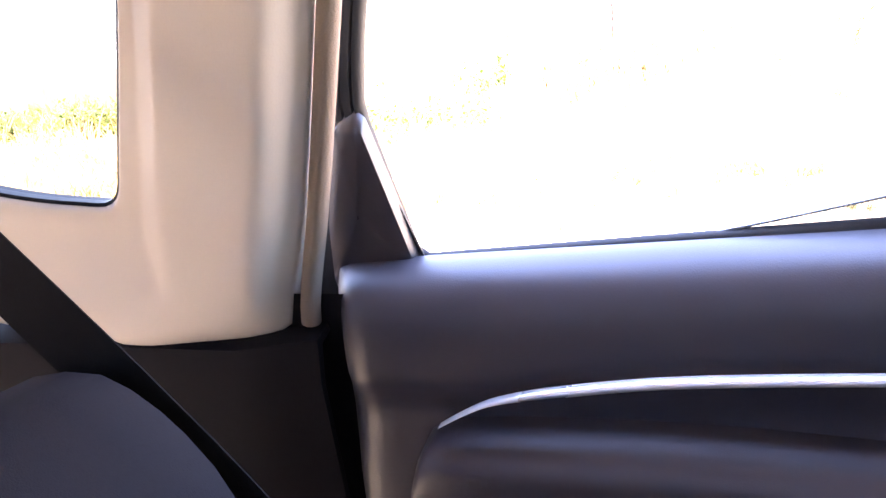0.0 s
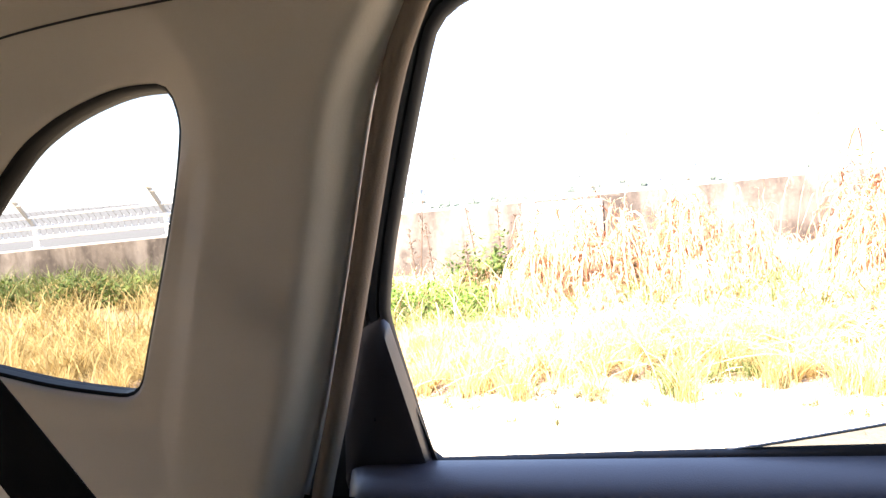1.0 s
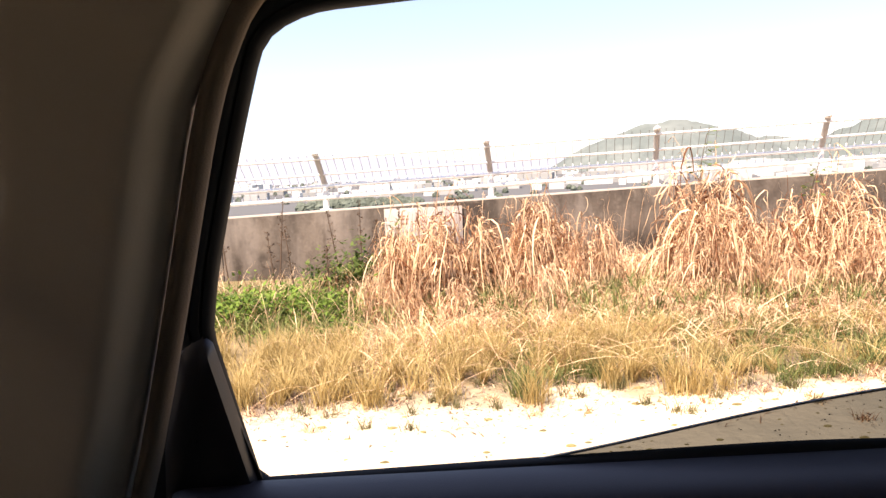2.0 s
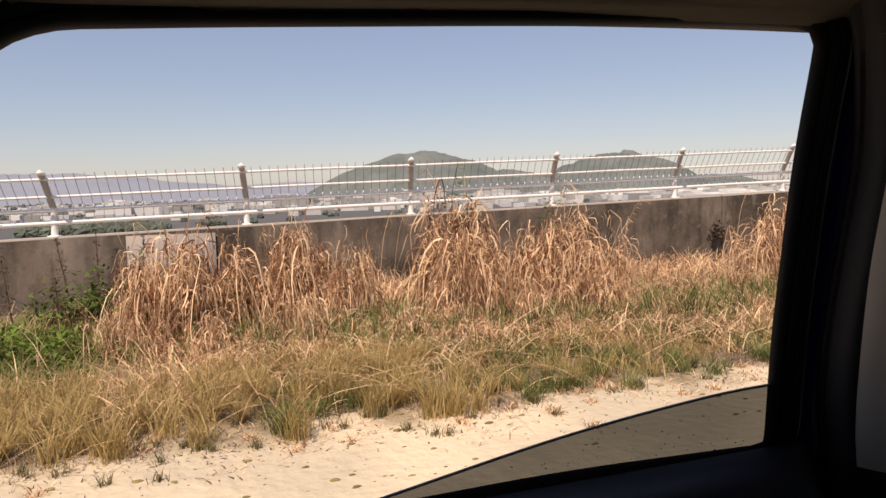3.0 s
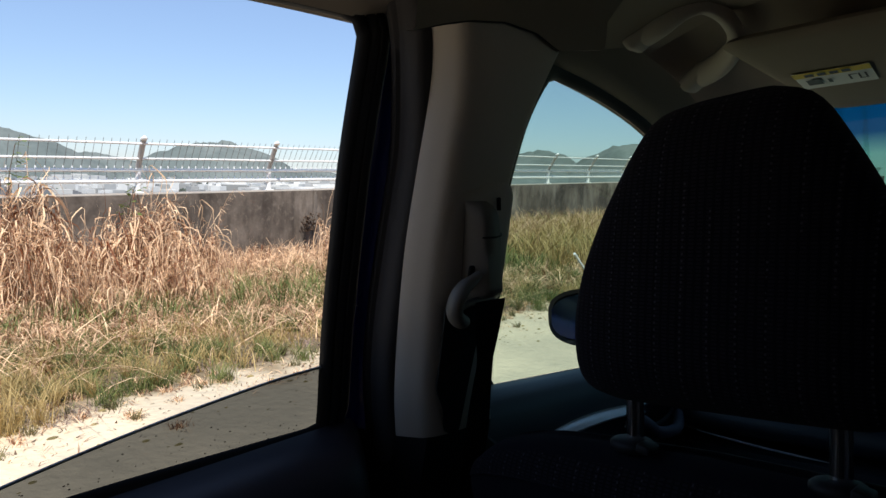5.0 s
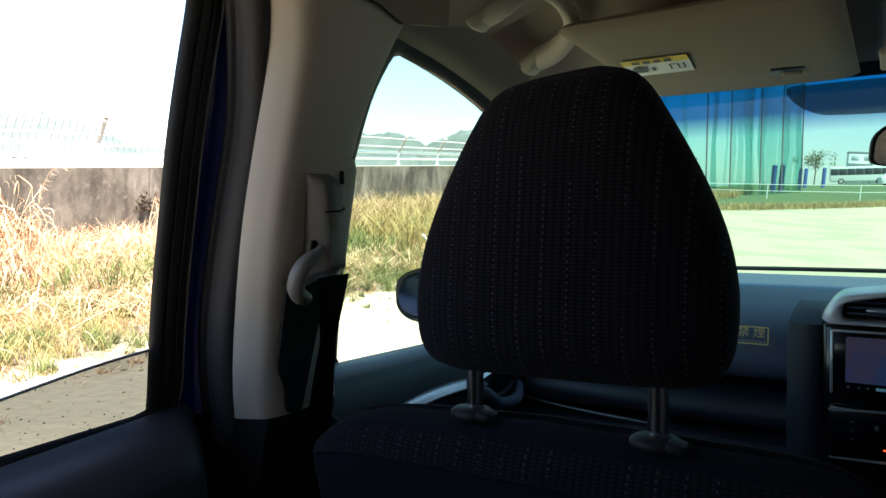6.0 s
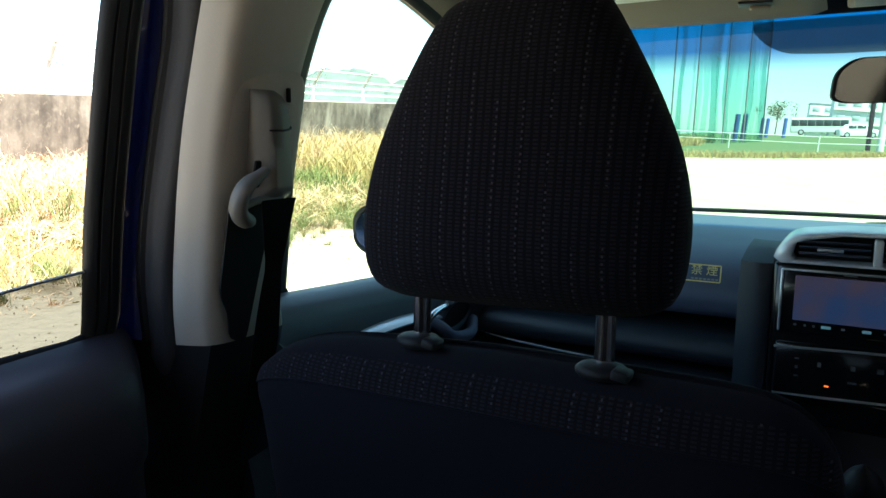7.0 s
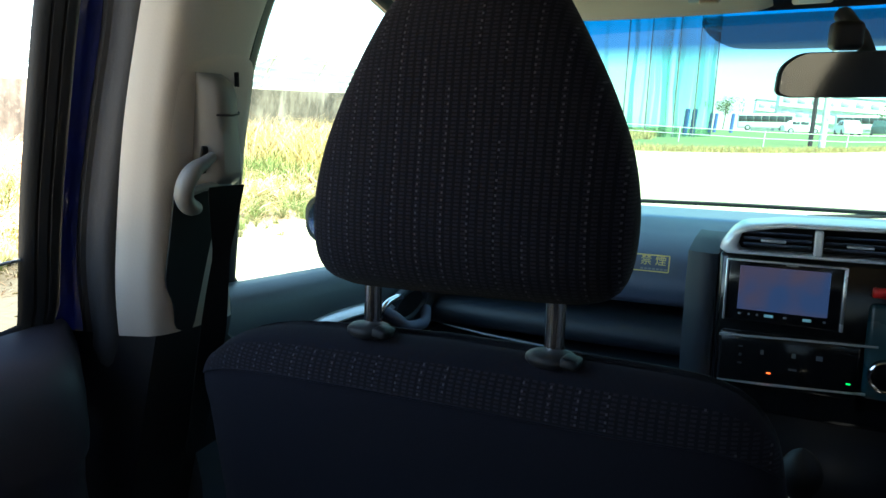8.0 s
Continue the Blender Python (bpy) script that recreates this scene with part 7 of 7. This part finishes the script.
    part("start_panel", block((0.11, 0.02, 0.150), pose(0.238, 1.462, 0.872, -4, 0, 0), 0.012, 3), material("teal gloss panel", (0.012, 0.05, 0.065), 0.25, bump=0), dash, "dark teal glossy start panel")
    start = part("start_button", tube([(0.212, 1.43, 0.842), (0.212, 1.462, 0.842)], 0.022, 20, up=(0, 0, 1)), PIANO, dash, "dark round start button")
    ring = [Vector((0.212 + 0.022 * math.cos(a), 1.430, 0.842 + 0.022 * math.sin(a))) for a in [6.2832 * i / 28 for i in range(28)]]
    part("ring", tube(ring, 0.0025, 6, closed=True, up=(0, 1, 0)), CHROME, start, "chrome button ring")
    # no-smoking sticker on the passenger's panel
    st = pose(-0.168, 1.5535, 0.960, 90 - 14, 0, 0)
    loop = rounded([(-0.046, -0.0155), (0.043, -0.0155), (0.043, 0.0165), (-0.046, 0.0165)], 0.003, 3)
    inn = outset(loop, -0.0022)
    bm = loft([[st @ Vector((q[0], q[1], 0.0022)) for q in loop], [st @ Vector((q[0], q[1], 0.0022)) for q in inn]], close_u=True)
    sticker = part("sticker", bm, GOLD, dash, "gold-lined no-smoking sticker", smooth=0)
    t = text_mesh("禁 煙", 0.0205)
    t.transform(st @ Matrix.Translation((0.014, 0.005, 0.0022)))
    part("sticker_text", t, GOLD, sticker, "gold characters", smooth=0)
    mark = bmesh.new()
    ringp = [st @ Vector((-0.030 + 0.010 * math.cos(a), 0.001 + 0.010 * math.sin(a), 0.0022)) for a in [6.2832 * i / 20 for i in range(20)]]
    tube(ringp, 0.0013, 6, closed=True, up=(0, 1, 0), bm=mark)
    tube([st @ Vector((-0.037, 0.008, 0.0022)), st @ Vector((-0.023, -0.006, 0.0022))], 0.0011, 6, bm=mark)
    part("sticker_sign", mark, GOLD, sticker, "barred circle", smooth=0)
    fine = bmesh.new()
    for i in range(7):
        polygon([st @ Vector((-0.008 + 0.007 * i + dx, -0.0115 + dy, 0.0022)) for dx, dy in ((0, 0), (0.005, 0), (0.005, 0.003), (0, 0.003))], bm=fine)
    part("sticker_print", fine, GREYPRINT, sticker, "small print", smooth=0)
    return dash


def screen_material():
    m = bpy.data.materials.new("navigation screen")
    m.use_nodes = True
    n, l = m.node_tree.nodes, m.node_tree.links
    b = n["Principled BSDF"]
    tc, no, mx = n.new("ShaderNodeTexCoord"), n.new("ShaderNodeTexNoise"), n.new("ShaderNodeMix")
    mx.data_type = "RGBA"
    no.inputs["Scale"].default_value = 14
    l.new(tc.outputs["Object"], no.inputs["Vector"])
    mr = n.new("ShaderNodeMapRange")
    mr.inputs["From Min"].default_value, mr.inputs["From Max"].default_value = 0.42, 0.62
    l.new(no.outputs["Fac"], mr.inputs["Value"])
    l.new(mr.outputs["Result"], mx.inputs["Factor"])
    mx.inputs["A"].default_value, mx.inputs["B"].default_value = (0.03, 0.06, 0.16, 1), (0.075, 0.06, 0.10, 1)
    b.inputs["Base Color"].default_value = (0.01, 0.01, 0.02, 1)
    b.inputs["Roughness"].default_value = 0.15
    l.new(mx.outputs["Result"], b.inputs["Emission Color"])
    b.inputs["Emission Strength"].default_value = 0.065
    return m


dashboard()


def console_parts():
    part("centre_console", block((0.24, 0.75, 0.30), pose(0.09, 1.15, 0.45, -6, 0, 0), 0.03, 3), BLACK, car, "black centre console")
    lever = part("shift_lever", tube([(0.105, 1.20, 0.60), (0.105, 1.19, 0.70), (0.105, 1.185, 0.750)], [0.012, 0.012, 0.014], 12), CHROME, car, "chrome shift lever")
    rows = []
    for t in np.linspace(0, 1, 10):
        r = 0.026 * math.sin(math.pi * (0.10 + 0.90 * t)) ** 0.6 if t < 1 else 0.001
        rows.append([(0.105 + r * math.cos(a), 1.182 + r * math.sin(a), 0.745 + 0.065 * t) for a in [6.2832 * i / 16 for i in range(16)]])
    part("shift_knob", loft(rows, close_u=True), BLACK, lever, "dark grey shift knob")
    wheel = [Vector((0.47 + 0.185 * math.cos(a), 1.27 + 0.06 * math.sin(a), 0.86 + 0.175 * math.sin(a))) for a in [6.2832 * i / 40 for i in range(40)]]
    sw = part("steering_wheel", tube(wheel, 0.015, 10, closed=True, up=(0, 1, 0)), BLACK, car, "black steering wheel")
    part("hub", block((0.16, 0.06, 0.12), pose(0.47, 1.31, 0.86, -18, 0, 0), 0.03, 3), BLACK, sw)
    for a in (0.15, 2.99, -1.57):
        part("spoke", tube([(0.47, 1.31, 0.86), (0.47 + 0.185 * math.cos(a), 1.27 + 0.06 * math.sin(a), 0.86 + 0.175 * math.sin(a))], 0.016, 8), BLACK, sw)


console_parts()


def front_seat(dx, lab):
    seat_c = -0.209
    def skin(z, a, off=0.0):
        """A point of the backrest: height and the angle round its section."""
        y = 0.90 - 0.10 * (z - 0.42) / 0.6
        u = max(0.0, (z - 0.893) / 0.112)
        half = 0.294 - 0.010 * u ** 2 - 0.02 * max(0, 0.7 - z) + off
        dep = 0.065 * max(0.02, (1 - u ** 4)) ** 0.5 + off
        cx = math.copysign(abs(math.cos(a)) ** 0.5, math.cos(a))
        sy = math.copysign(abs(math.sin(a)) ** 0.75, math.sin(a))
        fall = 0.014 * max(0.0, -cx) + 0.050 * abs(cx) ** 6 if cx < 0 else 0.042 * cx ** 14
        return (seat_c + half * cx, y + dep * sy, z - fall * min(1.0, u))
    heights = [0.42 + 0.585 * (1 - (1 - t) ** 1.6) for t in np.linspace(0, 1, 34)]
    back = part("front_seat", loft([[skin(z, 2 * math.pi * k / 48) for k in range(48)] for z in heights], close_u=True, caps=True), SEATSIDE, car, lab, smooth=80)
    back.location.x = dx
    # woven shoulder panel, and the piping below it
    span = np.linspace(1.06 * math.pi, 1.94 * math.pi, 40)
    part("shoulder_panel", loft([[skin(z, a, 0.0015) for a in span] for z in (0.963, 0.969, 0.975, 0.981, 0.987, 0.992)]), CLOTH, back, "woven cloth shoulder panel", smooth=80)
    part("piping", tube([skin(0.962, a, 0.001) for a in span], 0.0012, 6), SEATSIDE, back)
    # headrest: sections up its height
    rows = []
    half_at = [(1.051, 0.110), (1.057, 0.128), (1.069, 0.139), (1.092, 0.1445), (1.132, 0.145), (1.175, 0.137), (1.215, 0.122), (1.25, 0.105), (1.283, 0.087), (1.305, 0.0735), (1.318, 0.059), (1.3245, 0.035)]
    prof = curve([(h, 0, z) for z, h in half_at], 36)
    for i, p in enumerate(prof):
        z, h = p[2], p[0]
        u = (z - 1.051) / 0.2735
        dep = 0.058 * max(0.05, (1 - abs(2 * u - 1) ** 5)) ** 0.5 * (1 - 0.25 * u)
        y0 = 0.790 + 0.02 * u
        row = []
        for k in range(44):
            a = 2 * math.pi * k / 44
            cx = math.copysign(abs(math.cos(a)) ** 0.62, math.cos(a))
            sy = math.copysign(abs(math.sin(a)) ** 0.8, math.sin(a))
            row.append((-0.188 + 1.035 * h * cx, y0 + dep * sy, z + 0.003 * cx))
        rows.append(row)
    part("headrest", loft(rows, close_u=True, caps=True), CLOTH, back, "large dark woven cloth headrest", smooth=80)
    for x in (-0.2795, -0.1005):
        part("headrest_post", tube([(x, 0.79, 0.97), (x, 0.792, 1.07)], 0.0085, 14), CHROME, back, "chrome headrest post")
        ring = []
        for t, r in ((0, 0.019), (0.3, 0.0225), (0.6, 0.0225), (0.85, 0.019), (1.0, 0.012)):
            ring.append([(x + r * math.cos(a), 0.785 + r * 0.8 * math.sin(a), 0.996 + 0.012 * t + 0.004) for a in [6.2832 * i / 22 for i in range(22)]])
        guide = part("post_guide", loft(ring, close_u=True, caps=True), BLACK, back, "dark plastic post guide")
        part("release_button", block((0.015, 0.020, 0.009), pose(x + 0.0185, 0.779, 1.0065, 0, 12, 0), 0.0025, 2), BLACK, guide, "square release button")
    part("seat_cushion", block((0.52, 0.52, 0.18), pose(seat_c, 1.05, 0.40, 6, 0, 0), 0.06, 4), SEATSIDE, back)
    return back


front_seat(0.0, "dark cloth front passenger seat")
front_seat(0.69, "dark cloth driver seat")


def rear_seat():
    rows = []
    prof = [(-0.58, 0.60), (-0.54, 0.82), (-0.49, 0.89), (-0.442, 0.918), (-0.402, 0.936), (-0.362, 0.952), (-0.328, 0.958), (-0.296, 0.957), (-0.272, 0.946), (-0.250, 0.930), (-0.2325, 0.9125), (-0.2137, 0.888), (-0.1985, 0.858), (-0.170, 0.78), (-0.13, 0.60), (-0.11, 0.50)]
    for t in np.linspace(0, 1, 20):
        x = -0.30 + 0.94 * t
        e = 0.004 * max(0, 1 - t / 0.10) ** 2
        rows.append([(x, y - e * 0.5, z - e) for y, z in prof])
    rows.insert(0, [(-0.308, y - 0.006 - 0.02 * (0.96 - z), z - 0.012) for y, z in prof])
    part("rear_seat", loft(rows), GREYSEAT, car, "grey cloth rear seat backrest", smooth=80)
    edge = [(-0.33, -0.62, 1.295), (-0.33, -0.50, 1.168), (-0.33, -0.3935, 1.0564), (-0.33, -0.299, 0.9567), (-0.33, -0.2193, 0.868), (-0.33, -0.165, 0.80)]
    rows = [[p + Vector((0.010 * k, -k * 0.036, -k * 0.040)) for k in (0, 0.33, 0.66, 1)] for p in curve(edge, 30)]
    part("rear_belt", thick(loft(rows), 0.0015), BELTWEB, car, "black rear seat belt webbing")


rear_seat()


def shell():
    """Plain unseen panels that close the cabin below, behind and on the far side; the far and tail panes are darkened
    to hold light out.
    """
    part("floor_pan", block((1.55, 3.6, 0.04), pose(MID, 0.6, 0.20), 0.01), BLACK, car, "black carpet floor")
    part("far_side_panel", block((0.05, 3.5, 0.72), pose(MID + 0.79, 0.6, 0.58), 0.01), DOORTRIM, car, "black far door panels")
    part("near_side_panel", block((0.04, 3.3, 0.62), pose(-0.73, 0.5, 0.55), 0.01), PAINT, car, "blue outer door skin")
    part("tail_panel", block((1.5, 0.05, 0.75), pose(MID, -1.35, 0.58), 0.01), BLACK, car, "black tailgate panel")
    part("fire_wall", block((1.5, 0.05, 0.75), pose(MID, 2.35, 0.58), 0.01), BLACK, car, "black bulkhead")
    part("roof_skin", block((1.30, 2.75, 0.02), pose(MID, 0.20, 1.575), 0.008), PAINT, car, "blue roof skin")
    for y0, y1, z1, pane in ((-0.48, 0.75, 1.44, FARGLASS), (0.97, 1.95, 1.40, DARKGLASS)):
        far = [(MID + 0.77, y0, 0.94), (MID + 0.77, y1, 0.94), (MID + 0.65, y1 - 0.05, z1), (MID + 0.65, y0 + 0.05, z1)]
        part("far_window", polygon([Vector(q) for q in far]), pane, car, "unseen far window pane, darkened to cut light", smooth=0)
    part("tail_window", polygon([Vector(q) for q in ((MID - 0.6, -1.35, 0.95), (MID + 0.6, -1.35, 0.95), (MID + 0.5, -1.22, 1.42), (MID - 0.5, -1.22, 1.42))]), TAILGLASS, car, "unseen tailgate window, darkened to cut light", smooth=0)
    for sx in (-1, 1):
        part("tail_pillar", block((0.30, 0.10, 0.62), pose(MID + sx * 0.62, -1.27, 1.20, 0, sx * -10, 0), 0.02, 3), BEIGE, car, "beige tailgate pillar")
    for y, w in ((-0.85, 0.75), (0.86, 0.22)):
        part("far_pillar", block((0.06, w, 0.62), pose(MID + 0.70, y, 1.22, 0, -12, 0), 0.02, 3), BEIGE, car, "beige far side pillar")
    part("far_screen_pillar", tube(curve([(MID + 0.60, 1.10, 1.48), (MID + 0.62, 1.50, 1.40), (MID + 0.68, 1.90, 1.18), (MID + 0.74, 2.25, 0.98)], 20), 0.05, 10), BEIGE, car, "beige far windscreen pillar")
    part("far_cowl", block((0.05, 0.50, 0.40), pose(MID + 0.77, 2.15, 0.80), 0.02, 2), DOORTRIM, car, "black far cowl side")
    part("far_roof_rail", block((0.06, 2.6, 0.08), pose(MID + 0.62, 0.3, 1.50), 0.02, 3), LINING, car, "beige far roof rail")
    part("tail_header", block((1.25, 0.10, 0.14), pose(MID, -1.2, 1.46), 0.02, 3), LINING, car, "beige tailgate header")


shell()
for sx, foot in ((-0.66, 0.065), (MID + 0.68, -0.060)):
    for y in (-0.95, 1.75):
        wheel_rows = [[(sx + dx, y + r * math.cos(a), foot + 0.29 + r * math.sin(a)) for a in [6.2832 * i / 24 for i in range(24)]] for dx, r in ((-0.09, 0.18), (-0.09, 0.27), (-0.07, 0.29), (0.07, 0.29), (0.09, 0.27), (0.09, 0.18))]
        part("wheel", loft(wheel_rows, close_u=True, caps=True), RUBBER, car, "black tyre")
